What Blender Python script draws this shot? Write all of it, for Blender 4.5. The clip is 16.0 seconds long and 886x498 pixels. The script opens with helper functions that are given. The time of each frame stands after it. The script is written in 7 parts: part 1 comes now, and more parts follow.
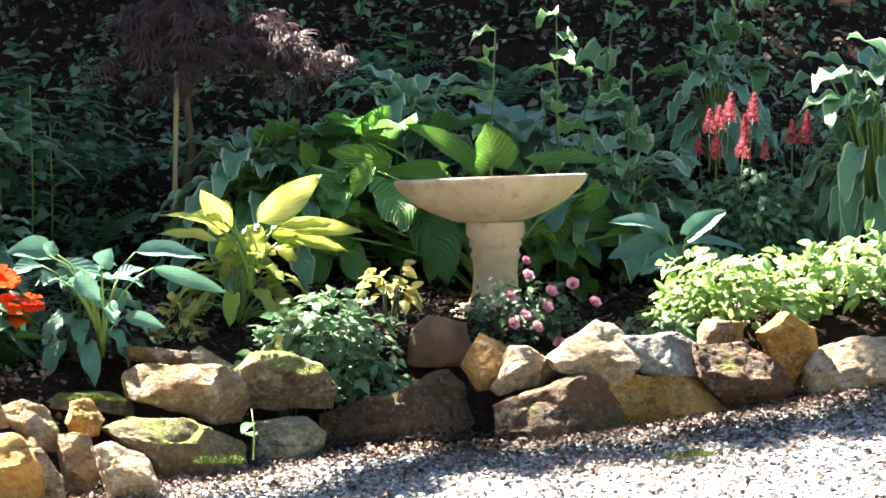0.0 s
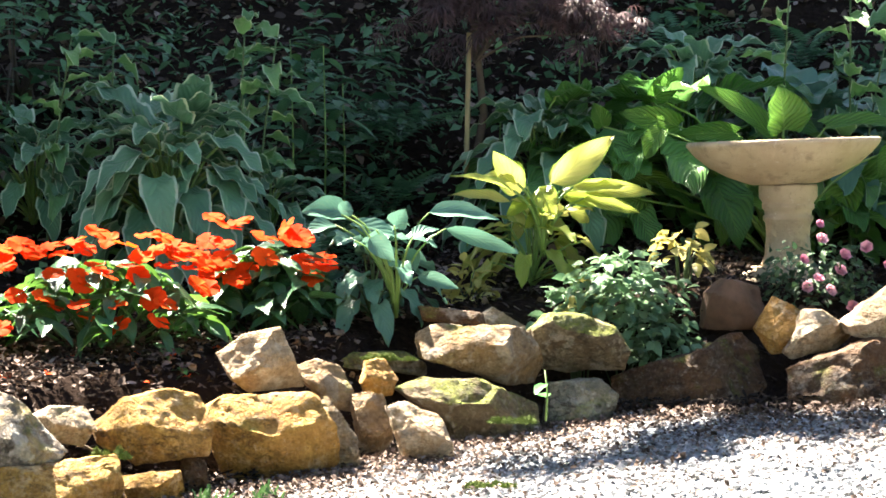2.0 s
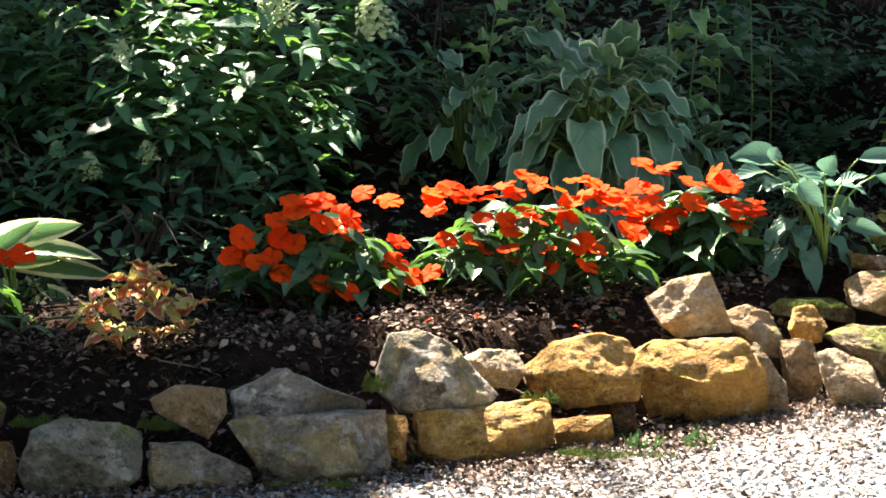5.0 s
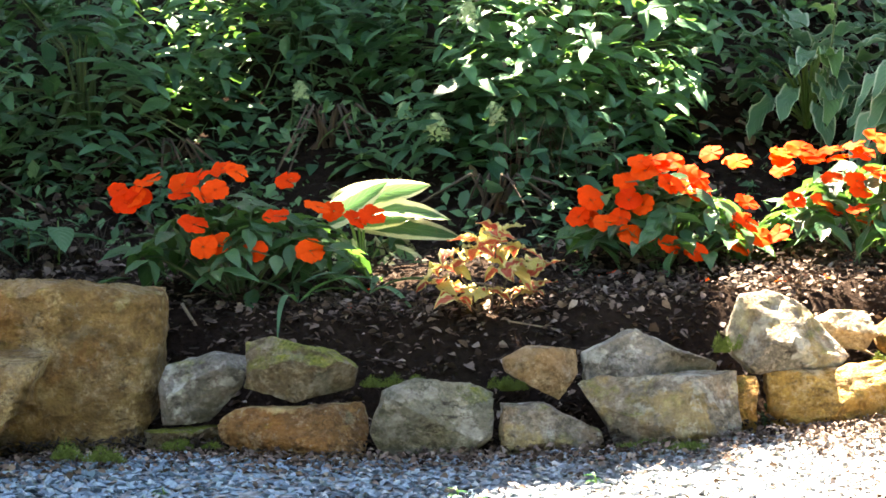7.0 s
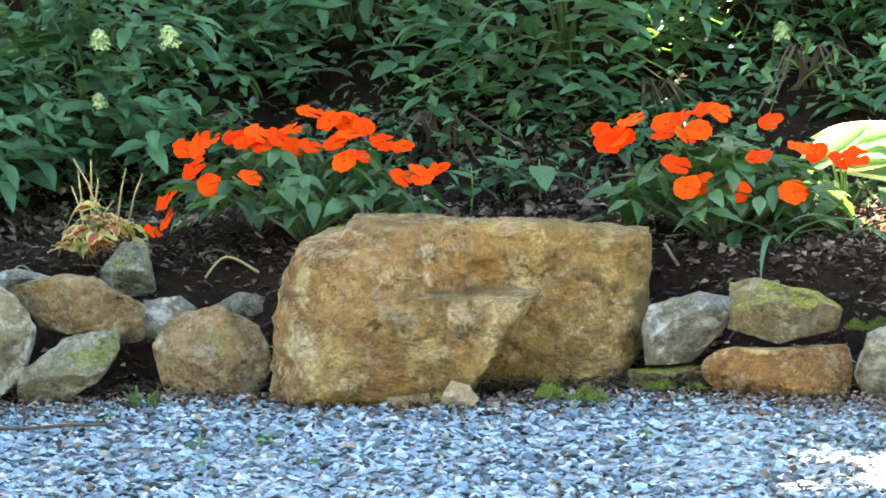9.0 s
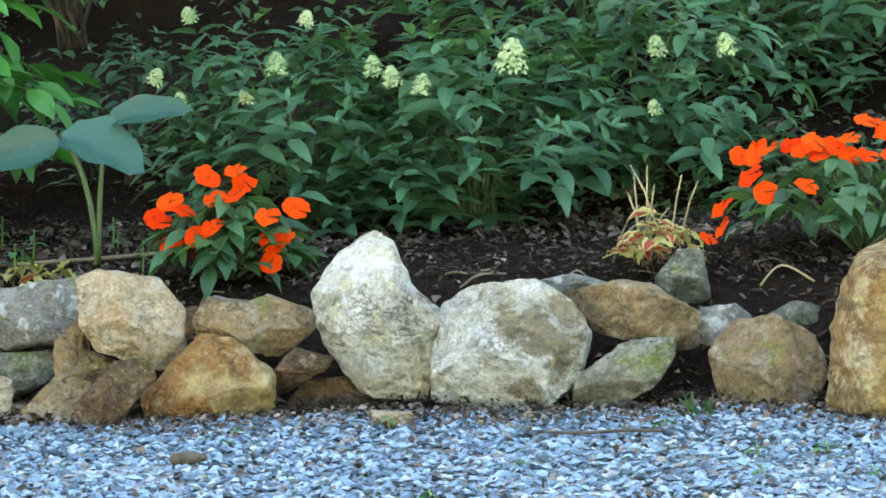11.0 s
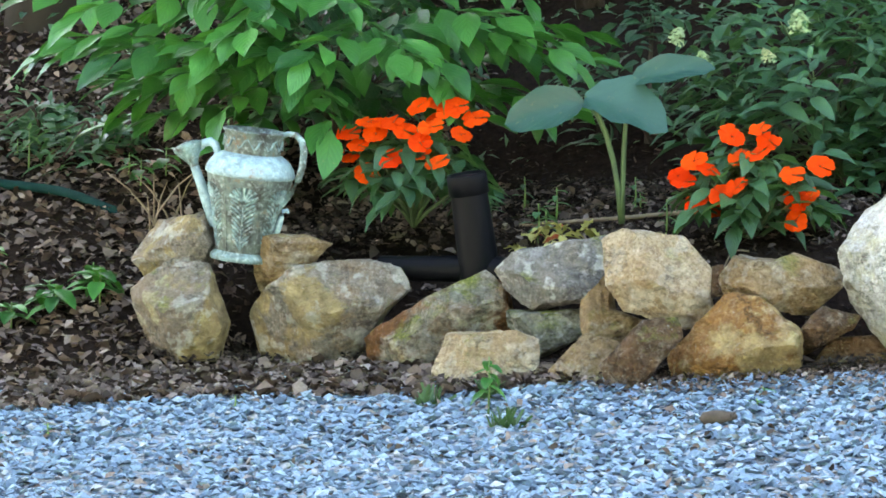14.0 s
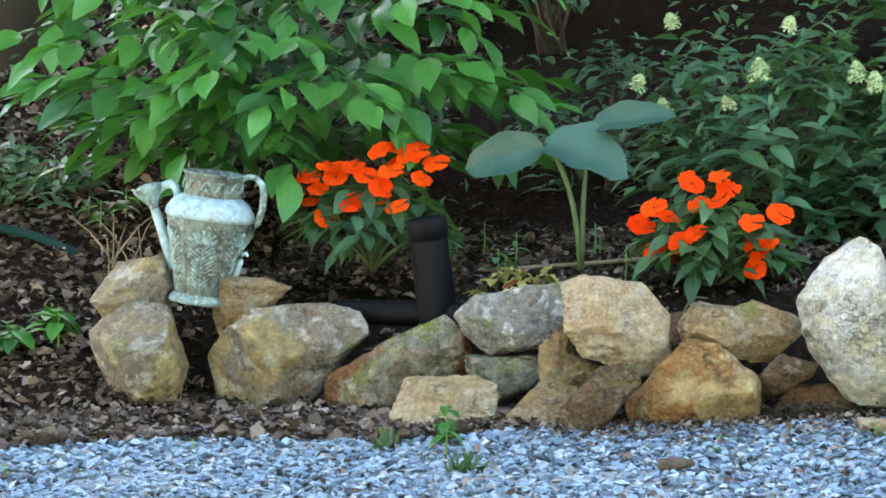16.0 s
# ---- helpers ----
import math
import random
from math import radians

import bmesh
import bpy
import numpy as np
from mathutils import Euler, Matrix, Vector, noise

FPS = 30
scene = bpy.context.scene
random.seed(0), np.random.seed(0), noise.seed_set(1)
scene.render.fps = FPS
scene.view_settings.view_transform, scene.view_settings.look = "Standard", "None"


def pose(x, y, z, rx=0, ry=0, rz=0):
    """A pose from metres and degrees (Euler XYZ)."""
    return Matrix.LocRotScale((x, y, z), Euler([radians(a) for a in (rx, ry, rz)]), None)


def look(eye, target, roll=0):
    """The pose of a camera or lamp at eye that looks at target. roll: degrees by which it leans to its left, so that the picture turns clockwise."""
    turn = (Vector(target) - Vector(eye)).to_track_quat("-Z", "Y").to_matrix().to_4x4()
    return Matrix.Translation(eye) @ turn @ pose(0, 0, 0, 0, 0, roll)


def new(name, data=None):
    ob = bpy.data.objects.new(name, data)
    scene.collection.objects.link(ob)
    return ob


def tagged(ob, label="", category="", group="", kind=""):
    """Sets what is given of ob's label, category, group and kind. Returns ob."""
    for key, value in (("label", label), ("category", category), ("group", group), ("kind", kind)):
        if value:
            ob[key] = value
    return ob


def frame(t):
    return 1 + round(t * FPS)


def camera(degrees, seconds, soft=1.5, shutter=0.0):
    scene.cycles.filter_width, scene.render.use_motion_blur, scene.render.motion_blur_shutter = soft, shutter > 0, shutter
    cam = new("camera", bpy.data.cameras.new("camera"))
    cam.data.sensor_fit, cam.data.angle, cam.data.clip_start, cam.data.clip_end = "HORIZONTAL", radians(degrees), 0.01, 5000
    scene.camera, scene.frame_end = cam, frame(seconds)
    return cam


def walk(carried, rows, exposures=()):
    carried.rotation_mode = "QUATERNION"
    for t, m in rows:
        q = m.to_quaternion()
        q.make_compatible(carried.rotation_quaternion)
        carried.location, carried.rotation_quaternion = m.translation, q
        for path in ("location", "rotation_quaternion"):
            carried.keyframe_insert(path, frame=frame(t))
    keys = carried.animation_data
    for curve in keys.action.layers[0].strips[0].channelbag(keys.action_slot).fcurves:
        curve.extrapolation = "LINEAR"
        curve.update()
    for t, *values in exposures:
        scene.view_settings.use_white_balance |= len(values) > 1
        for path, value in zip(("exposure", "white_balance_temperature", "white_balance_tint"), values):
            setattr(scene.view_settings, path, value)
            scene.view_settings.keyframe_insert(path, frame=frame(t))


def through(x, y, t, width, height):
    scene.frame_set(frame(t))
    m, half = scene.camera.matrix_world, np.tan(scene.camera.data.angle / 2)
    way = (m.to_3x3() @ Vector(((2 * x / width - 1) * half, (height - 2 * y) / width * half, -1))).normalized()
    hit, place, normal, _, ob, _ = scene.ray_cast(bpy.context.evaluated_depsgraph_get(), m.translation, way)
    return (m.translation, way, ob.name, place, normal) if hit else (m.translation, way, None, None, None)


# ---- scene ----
EYE_HEIGHT = 1.55
REACH = 0.72  # the camera swings round the one who holds it
cam = camera(12.78, 16.0, soft=1.7)
# seconds, pan to the left, tilt upwards, lean; all in degrees
TURNS = [
    (0, -18.273, -1.073, -0.244),
    (0.5, -17.006, -1.072, -0.040),
    (1, -15.821, -1.240, 0.104),
    (1.5, -14.909, -1.439, 0.164),
    (2, -14.317, -1.622, 0.054),
    (2.5, -13.899, -1.746, 0.007),
    (3, -13.300, -1.848, -0.019),
    (3.5, -12.357, -1.960, 0.026),
    (4, -11.313, -2.071, 0.128),
    (4.5, -9.727, -2.224, 0.122),
    (4.7, -9.221, -2.303, 0.184),
    (6.8, -4.447, -2.990, 0.051),
    (7, -3.858, -3.012, -0.015),
    (7.5, -2.292, -3.132, -0.141),
    (8, -0.844, -3.281, -0.018),
    (8.5, 0.883, -3.649, 0.283),
    (9, 2.631, -3.889, 0.180),
    (9.5, 4.825, -4.022, 0.259),
    (10, 6.327, -4.017, 0.530),
    (10.2, 7.080, -3.963, 0.544),
    (12.3, 13.720, -4.002, 0.304),
    (12.5, 14.044, -4.059, 0.185),
    (13, 14.862, -3.979, 0.407),
    (13.5, 15.943, -4.112, 0.119),
    (14, 17.189, -4.462, -0.175),
    (14.5, 18.525, -4.352, -0.427),
    (15, 18.688, -4.159, -0.285),
    (15.5, 17.727, -3.990, -0.126),
    (16, 16.640, -3.815, 0.371),
]


def aim(pan, tilt, lean):
    a, b = radians(pan), radians(tilt)
    eye = Vector((-REACH * math.sin(a), REACH * (math.cos(a) - 1.0), EYE_HEIGHT))
    way = Vector((-math.sin(a) * math.cos(b), math.cos(a) * math.cos(b), math.sin(b)))
    return look(eye, eye + way * 9.0, lean)


walk(cam, [(t, aim(p, b, r)) for t, p, b, r in TURNS],
     [(0.0, 3.92, 6600, 15), (1.0, 4.08, 6600, 15), (2.0, 3.84, 6700, 16), (3.5, 3.36, 6900, 18), (4.5, 3.31, 7000, 18), (7.0, 4.86, 7900, 17), (8.0, 5.78, 8000, 13), (9.0, 5.97, 8200, 11), (12.5, 6.02, 8200, 13), (16.0, 5.91, 8300, 15)])

# ---------------------------------------------------------------- light
SUN_FROM = Vector((-0.26, 0.52, 0.80)).normalized()
world = bpy.data.worlds.new("sky")
scene.world = world
world.use_nodes = True
wn = world.node_tree.nodes
sky = wn.new("ShaderNodeTexSky")
sky.sky_type = "NISHITA"
sky.sun_disc = False
sky.sun_elevation = math.asin(SUN_FROM.z)
sky.sun_rotation = math.atan2(SUN_FROM.x, SUN_FROM.y)
world.node_tree.links.new(sky.outputs[0], wn["Background"].inputs[0])
wn["Background"].inputs[1].default_value = 0.031
sun_data = bpy.data.lights.new("sun", "SUN")
sun_data.energy = 5.0
sun_data.angle = radians(0.6)
sun_data.color = (1.0, 0.93, 0.80)
sun = new("sun", sun_data)
sun.matrix_world = look((0, 0, 30), Vector((0, 0, 30)) - SUN_FROM)


# ---------------------------------------------------------------- materials
class Nodes:
    """A small wrapper round a node tree."""

    def __init__(self, name):
        self.mat = bpy.data.materials.new(name)
        self.mat.use_nodes = True
        self.t = self.mat.node_tree
        self.p = self.t.nodes["Principled BSDF"]
        self.out = self.t.nodes["Material Output"]

    def n(self, kind, **inputs):
        node = self.t.nodes.new("ShaderNode" + kind)
        for k, v in inputs.items():
            self.put(node.inputs[k.replace("_", " ")], v)
        return node

    def put(self, socket, v):
        if hasattr(v, "is_output"):
            self.t.links.new(v, socket)
        else:
            socket.default_value = v

    def noise(self, vec, scale, detail=4.0, rough=0.55):
        return self.n("TexNoise", Vector=vec, Scale=scale, Detail=detail, Roughness=rough).outputs[0]

    def ramp(self, fac, lo, hi, a=0.0, b=1.0):
        m = self.n("MapRange", Value=fac)
        for i, v in zip((1, 2, 3, 4), (lo, hi, a, b)):
            m.inputs[i].default_value = v
        return m.outputs[0]

    def mix(self, fac, a, b, mode="MIX"):
        m = self.t.nodes.new("ShaderNodeMix")
        m.data_type, m.blend_type = "RGBA", mode
        self.put(m.inputs[0], fac)
        self.put(m.inputs[6], a)
        self.put(m.inputs[7], b)
        return m.outputs[2]

    def math(self, op, a, b=0.0, c=0.0):
        m = self.t.nodes.new("ShaderNodeMath")
        m.operation = op
        for s, v in zip(m.inputs, (a, b, c)):
            self.put(s, v)
        return m.outputs[0]

    def bump(self, height, strength, distance):
        return self.n("Bump", Strength=strength, Distance=distance, Height=height).outputs[0]

    def finish(self, colour, rough, normal=None, spec=0.5, through=0.0, through_colour=None):
        self.put(self.p.inputs["Base Color"], colour)
        self.put(self.p.inputs["Roughness"], rough)
        self.put(self.p.inputs["Specular IOR Level"], spec)
        if normal is not None:
            self.put(self.p.inputs["Normal"], normal)
        if through:
            tr = self.n("BsdfTranslucent", Color=through_colour if through_colour is not None else colour)
            m = self.n("MixShader")
            self.put(m.inputs[0], through)
            self.put(m.inputs[1], self.p.outputs[0])
            self.put(m.inputs[2], tr.outputs[0])
            self.put(self.out.inputs[0], m.outputs[0])
        return self.mat


def rgb(r, g, b):
    return (r, g, b, 1.0)


def stone_material(name, a, b, stain, moss=0.0, lichen=0.0, veins=0.55, patch=None):
    """Weathered rock: two tones, rusty stain, dark pits, moss on upper faces, pale lichen."""
    m = Nodes("stone_" + name)
    geo = m.n("NewGeometry")
    pos = geo.outputs["Position"]
    ob = m.n("ObjectInfo")
    shift = m.n("VectorMath")
    shift.operation = "SCALE"
    m.put(shift.inputs[0], (7.0, 3.0, 5.0))
    m.put(shift.inputs["Scale"], ob.outputs["Random"])
    add = m.n("VectorMath")
    m.put(add.inputs[0], pos)
    m.put(add.inputs[1], shift.outputs[0])
    v = add.outputs[0]
    big = m.noise(v, 5.5, 5, 0.6)
    mid = m.noise(v, 22, 6, 0.65)
    fine = m.noise(v, 120, 4, 0.7)
    col = m.mix(m.ramp(big, 0.38, 0.62), a, b)
    col = m.mix(m.ramp(m.noise(v, 30, 6, 0.7), 0.52, 0.66, 0.0, 0.55), col, m.mix(0.35, a, rgb(0.75, 0.70, 0.58)))
    col = m.mix(m.ramp(m.noise(v, 14, 7, 0.75), 0.36, 0.47, 0.7, 0.0), col, m.mix(1.0, b, rgb(0.55, 0.50, 0.45), "MULTIPLY"))
    col = m.mix(m.math("MULTIPLY", m.ramp(m.noise(v, 9, 6, 0.7), 0.5, 0.68), 0.75), col, stain)
    col = m.mix(m.ramp(mid, 0.35, 0.7, 0.0, 0.55), col, m.mix(0.5, col, b, "MULTIPLY"))
    col = m.mix(m.ramp(fine, 0.34, 0.55, 0.5, 0.0), col, m.mix(1.0, col, rgb(0.32, 0.28, 0.24), "MULTIPLY"))
    patch_a = m.ramp(m.noise(v, 4.2, 6, 0.65), 0.50, 0.60, 0.0, 0.65)
    col = m.mix(patch_a, col, m.mix(0.5, stain, b))
    patch_b = m.ramp(m.noise(v, 6.5, 6, 0.7), 0.58, 0.66, 0.0, 0.55)
    col = m.mix(patch_b, col, m.mix(0.45, a, rgb(0.85, 0.80, 0.68)))
    # short level cracks and broken beds
    flat = m.n("VectorMath")
    m.put(flat.inputs[0], v)
    flat.operation = "MULTIPLY"
    m.put(flat.inputs[1], (1.0, 1.0, 1.9))
    beds = m.noise(flat.outputs[0], 13, 6, 0.62)
    line = m.ramp(m.math("ABSOLUTE", m.math("SUBTRACT", beds, 0.5)), 0.0, 0.016, 1.0, 0.0)
    crack = m.math("MULTIPLY", line, m.ramp(m.noise(v, 8, 3), 0.46, 0.58, 0.0, veins))
    col = m.mix(crack, col, rgb(0.05, 0.04, 0.03))
    if patch is not None:
        split = m.ramp(m.noise(v, 3.6, 7, 0.62), 0.52, 0.56, 0.0, 0.9)
        col = m.mix(split, col, m.mix(m.ramp(mid, 0.35, 0.65), patch, m.mix(1.0, patch, rgb(0.5, 0.5, 0.5), "MULTIPLY")))
        blot = m.ramp(m.noise(v, 7.5, 5, 0.6), 0.60, 0.65, 0.0, 0.7)
        col = m.mix(m.math("MULTIPLY", blot, 0.45), col, rgb(0.58, 0.56, 0.30))
    if lichen:
        spot = m.ramp(m.noise(v, 16, 5, 0.6), 0.54, 0.60, 0.0, lichen)
        col = m.mix(spot, col, rgb(0.62, 0.64, 0.58))
    rough = 0.9
    if moss:
        sep = m.n("SeparateXYZ", Vector=geo.outputs["Normal"])
        up = m.ramp(sep.outputs[2], 0.1, 0.75)
        patch = m.ramp(m.noise(v, 10, 6, 0.65), 0.62 - 0.22 * moss, 0.72 - 0.2 * moss)
        mask = m.math("MULTIPLY", m.math("MULTIPLY", up, patch), min(1.0, 0.4 + moss))
        green = m.mix(m.ramp(fine, 0.35, 0.65), rgb(0.10, 0.13, 0.02), rgb(0.27, 0.30, 0.05))
        col = m.mix(mask, col, green)
    height = m.math("ADD", m.math("MULTIPLY", mid, 1.0), m.math("MULTIPLY", fine, 0.2))
    height = m.math("ADD", height, m.math("MULTIPLY", beds, 1.1))
    height = m.math("SUBTRACT", height, m.math("MULTIPLY", crack, 0.5))
    col = m.mix(m.ramp(m.noise(v, 48, 6, 0.75), 0.40, 0.60, 0.45, 0.0), col, m.mix(1.0, col, rgb(0.45, 0.42, 0.38), "MULTIPLY"))
    col = m.mix(m.ramp(m.noise(v, 75, 5, 0.7), 0.58, 0.70, 0.0, 0.35), col, m.mix(0.5, col, rgb(0.8, 0.76, 0.66)))
    return m.finish(col, rough, m.bump(height, 1.0, 0.038), 0.25)


STONES = {
    "tan": stone_material("tan", rgb(0.38, 0.285, 0.165), rgb(0.25, 0.175, 0.10), rgb(0.36, 0.22, 0.09), 0.25, 0.2),
    "gold": stone_material("gold", rgb(0.56, 0.34, 0.085), rgb(0.40, 0.235, 0.065), rgb(0.46, 0.22, 0.05), 0.2),
    "pale": stone_material("pale", rgb(0.55, 0.45, 0.31), rgb(0.43, 0.33, 0.21), rgb(0.42, 0.27, 0.12), 0.2, 0.2),
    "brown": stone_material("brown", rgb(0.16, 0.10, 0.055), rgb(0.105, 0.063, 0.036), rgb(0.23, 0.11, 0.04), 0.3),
    "rust": stone_material("rust", rgb(0.34, 0.185, 0.065), rgb(0.20, 0.105, 0.04), rgb(0.38, 0.17, 0.04), 0.1, 0.0, 0.55, rgb(0.55, 0.40, 0.19)),
    "grey": stone_material("grey", rgb(0.35, 0.35, 0.33), rgb(0.20, 0.20, 0.185), rgb(0.28, 0.24, 0.17), 0.3, 0.6, 0.65),
    "greywarm": stone_material("greywarm", rgb(0.34, 0.30, 0.24), rgb(0.22, 0.20, 0.165), rgb(0.34, 0.22, 0.12), 0.35, 0.4, 0.6, rgb(0.44, 0.34, 0.16)),
    "greygreen": stone_material("greygreen", rgb(0.26, 0.27, 0.21), rgb(0.19, 0.19, 0.15), rgb(0.23, 0.20, 0.12), 0.5, 0.25, 0.85),
    "mossy": stone_material("mossy", rgb(0.25, 0.21, 0.13), rgb(0.16, 0.13, 0.08), rgb(0.21, 0.14, 0.07), 1.0, 0.2),
    "white": stone_material("white", rgb(0.68, 0.71, 0.70), rgb(0.50, 0.49, 0.43), rgb(0.50, 0.44, 0.26), 0.05, 0.4, 0.7, rgb(0.27, 0.225, 0.13)),
    "rustgrey": stone_material("rustgrey", rgb(0.25, 0.26, 0.21), rgb(0.19, 0.15, 0.10), rgb(0.30, 0.13, 0.04), 0.5, 0.2, 0.55, rgb(0.24, 0.105, 0.035)),
    "boulder": stone_material("boulder", rgb(0.50, 0.37, 0.17), rgb(0.20, 0.12, 0.05), rgb(0.34, 0.17, 0.05), 0.15, 0.1, 0.7, rgb(0.27, 0.17, 0.06)),
}


def soil_material():
    m = Nodes("soil")
    pos = m.n("NewGeometry").outputs["Position"]
    f = m.noise(pos, 45, 6, 0.7)
    g = m.noise(pos, 4, 4, 0.6)
    c = m.mix(m.ramp(f, 0.3, 0.7), rgb(0.012, 0.009, 0.008), rgb(0.038, 0.027, 0.021))
    c = m.mix(m.ramp(g, 0.4, 0.7, 0.0, 0.6), c, rgb(0.036, 0.026, 0.02))
    return m.finish(c, 1.0, m.bump(f, 1.0, 0.03), 0.0)


def gravel_bed_material():
    m = Nodes("gravel_bed")
    pos = m.n("NewGeometry").outputs["Position"]
    vor = m.n("TexVoronoi", Vector=pos, Scale=42.0)
    c = m.mix(m.ramp(m.noise(pos, 60, 4), 0.3, 0.7), rgb(0.20, 0.23, 0.25), rgb(0.40, 0.44, 0.46))
    c = m.mix(m.ramp(vor.outputs[0], 0.3, 0.6, 0.0, 0.5), c, rgb(0.09, 0.08, 0.07))
    c = m.mix(m.ramp(m.noise(pos, 2.2, 5, 0.6), 0.5, 0.65, 0.0, 0.6), c, rgb(0.13, 0.10, 0.07))
    return m.finish(c, 0.9, m.bump(vor.outputs[0], 1.0, 0.02), 0.2)


def pieces_material(name, tones, rough=0.95, spec=0.04, bump_scale=150.0, debris_sun_tint=None):
    """Loose pieces, each with a tone of its own."""
    m = Nodes(name)
    geo = m.n("NewGeometry")
    r = m.t.nodes.new("ShaderNodeValToRGB")
    m.put(r.inputs[0], geo.outputs["Random Per Island"])
    e = r.color_ramp.elements
    while len(e) < len(tones):
        e.new(0.5)
    for i, (at, c) in enumerate(tones):
        e[i].position, e[i].color = at, c
    f = m.noise(geo.outputs["Position"], bump_scale, 3)
    c = m.mix(m.ramp(f, 0.3, 0.7, 0.35, 0.0), r.outputs[0], rgb(0.05, 0.045, 0.04))
    # warmer grey towards +x: leaf debris plus sunlight put into the colour
    if debris_sun_tint is not None:
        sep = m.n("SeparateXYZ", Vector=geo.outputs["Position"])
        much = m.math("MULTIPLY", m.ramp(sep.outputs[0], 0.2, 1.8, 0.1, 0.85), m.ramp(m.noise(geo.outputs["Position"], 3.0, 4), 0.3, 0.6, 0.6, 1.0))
        c = m.mix(much, c, m.mix(geo.outputs["Random Per Island"], debris_sun_tint, rgb(0.52, 0.47, 0.43)))
    return m.finish(c, rough, m.bump(f, 0.4, 0.004), spec)


SOIL = soil_material()
GRAVEL_BED = gravel_bed_material()
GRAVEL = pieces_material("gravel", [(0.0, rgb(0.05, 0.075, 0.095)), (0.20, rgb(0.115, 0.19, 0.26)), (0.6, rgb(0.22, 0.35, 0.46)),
                                    (0.87, rgb(0.32, 0.46, 0.56)), (0.96, rgb(0.46, 0.50, 0.51)), (1.0, rgb(0.20, 0.16, 0.12))], debris_sun_tint=rgb(0.16, 0.14, 0.13))
MULCH = pieces_material("mulch", [(0.0, rgb(0.012, 0.009, 0.007)), (0.6, rgb(0.034, 0.025, 0.02)), (0.92, rgb(0.07, 0.053, 0.043)), (1.0, rgb(0.16, 0.13, 0.105))])
LITTER = pieces_material("leaf_litter", [(0.0, rgb(0.045, 0.033, 0.027)), (0.4, rgb(0.112, 0.081, 0.064)), (0.8, rgb(0.21, 0.156, 0.127)), (1.0, rgb(0.36, 0.29, 0.245))], 0.85)


def leaf_material(name, a, b, vein, edge=None, edge_at=0.8, veins=9.0, vein_strength=0.5, quilt=0.6, rough=0.42, through=0.28, glow=None):
    """A leaf, with midrib and side veins along its own length, and a pale margin where it has one."""
    m = Nodes("leaf_" + name)
    uv = m.n("UVMap")
    sep = m.n("SeparateXYZ", Vector=uv.outputs[0])
    across = m.math("ABSOLUTE", m.math("SUBTRACT", sep.outputs[0], 0.5))
    along = sep.outputs[1]
    pos = m.n("NewGeometry")
    rnd = m.math("FRACT", m.math("ADD", pos.outputs["Random Per Island"], m.n("ObjectInfo").outputs["Random"]))
    big = m.noise(pos.outputs["Position"], 14, 4)
    tone = m.math("ADD", m.math("MULTIPLY", rnd, 0.65), m.math("MULTIPLY", big, 0.35))
    col = m.mix(m.ramp(tone, 0.15, 0.8), a, b)
    s = m.math("SINE", m.math("MULTIPLY", m.math("SUBTRACT", along, m.math("MULTIPLY", across, 0.9)), veins * 6.283))
    groove = m.ramp(s, 0.55, 1.0)
    rib = m.ramp(across, 0.0, 0.035, 1.0, 0.0)
    lines = m.math("MAXIMUM", m.math("MULTIPLY", groove, 0.55), rib)
    col = m.mix(m.math("MULTIPLY", lines, vein_strength), col, vein)
    if edge is not None:
        wob = m.math("MULTIPLY", m.math("SUBTRACT", m.noise(uv.outputs[0], 6, 3), 0.5), 0.22)
        at = m.math("ADD", across, wob)
        col = m.mix(m.ramp(at, edge_at * 0.5 - 0.02, edge_at * 0.5 + 0.03), col, edge)
    spots = m.noise(pos.outputs["Position"], 70, 3)
    col = m.mix(m.ramp(spots, 0.62, 0.75, 0.0, 0.3), col, m.mix(0.6, col, rgb(0.3, 0.22, 0.08)))
    height = m.math("ADD", m.math("MULTIPLY", s, -0.5), m.math("MULTIPLY", spots, 0.4))
    tc = m.mix(1.0, col, glow, "MULTIPLY") if glow is not None else col
    return m.finish(col, rough, m.bump(height, quilt, 0.004), 0.4, through, tc)


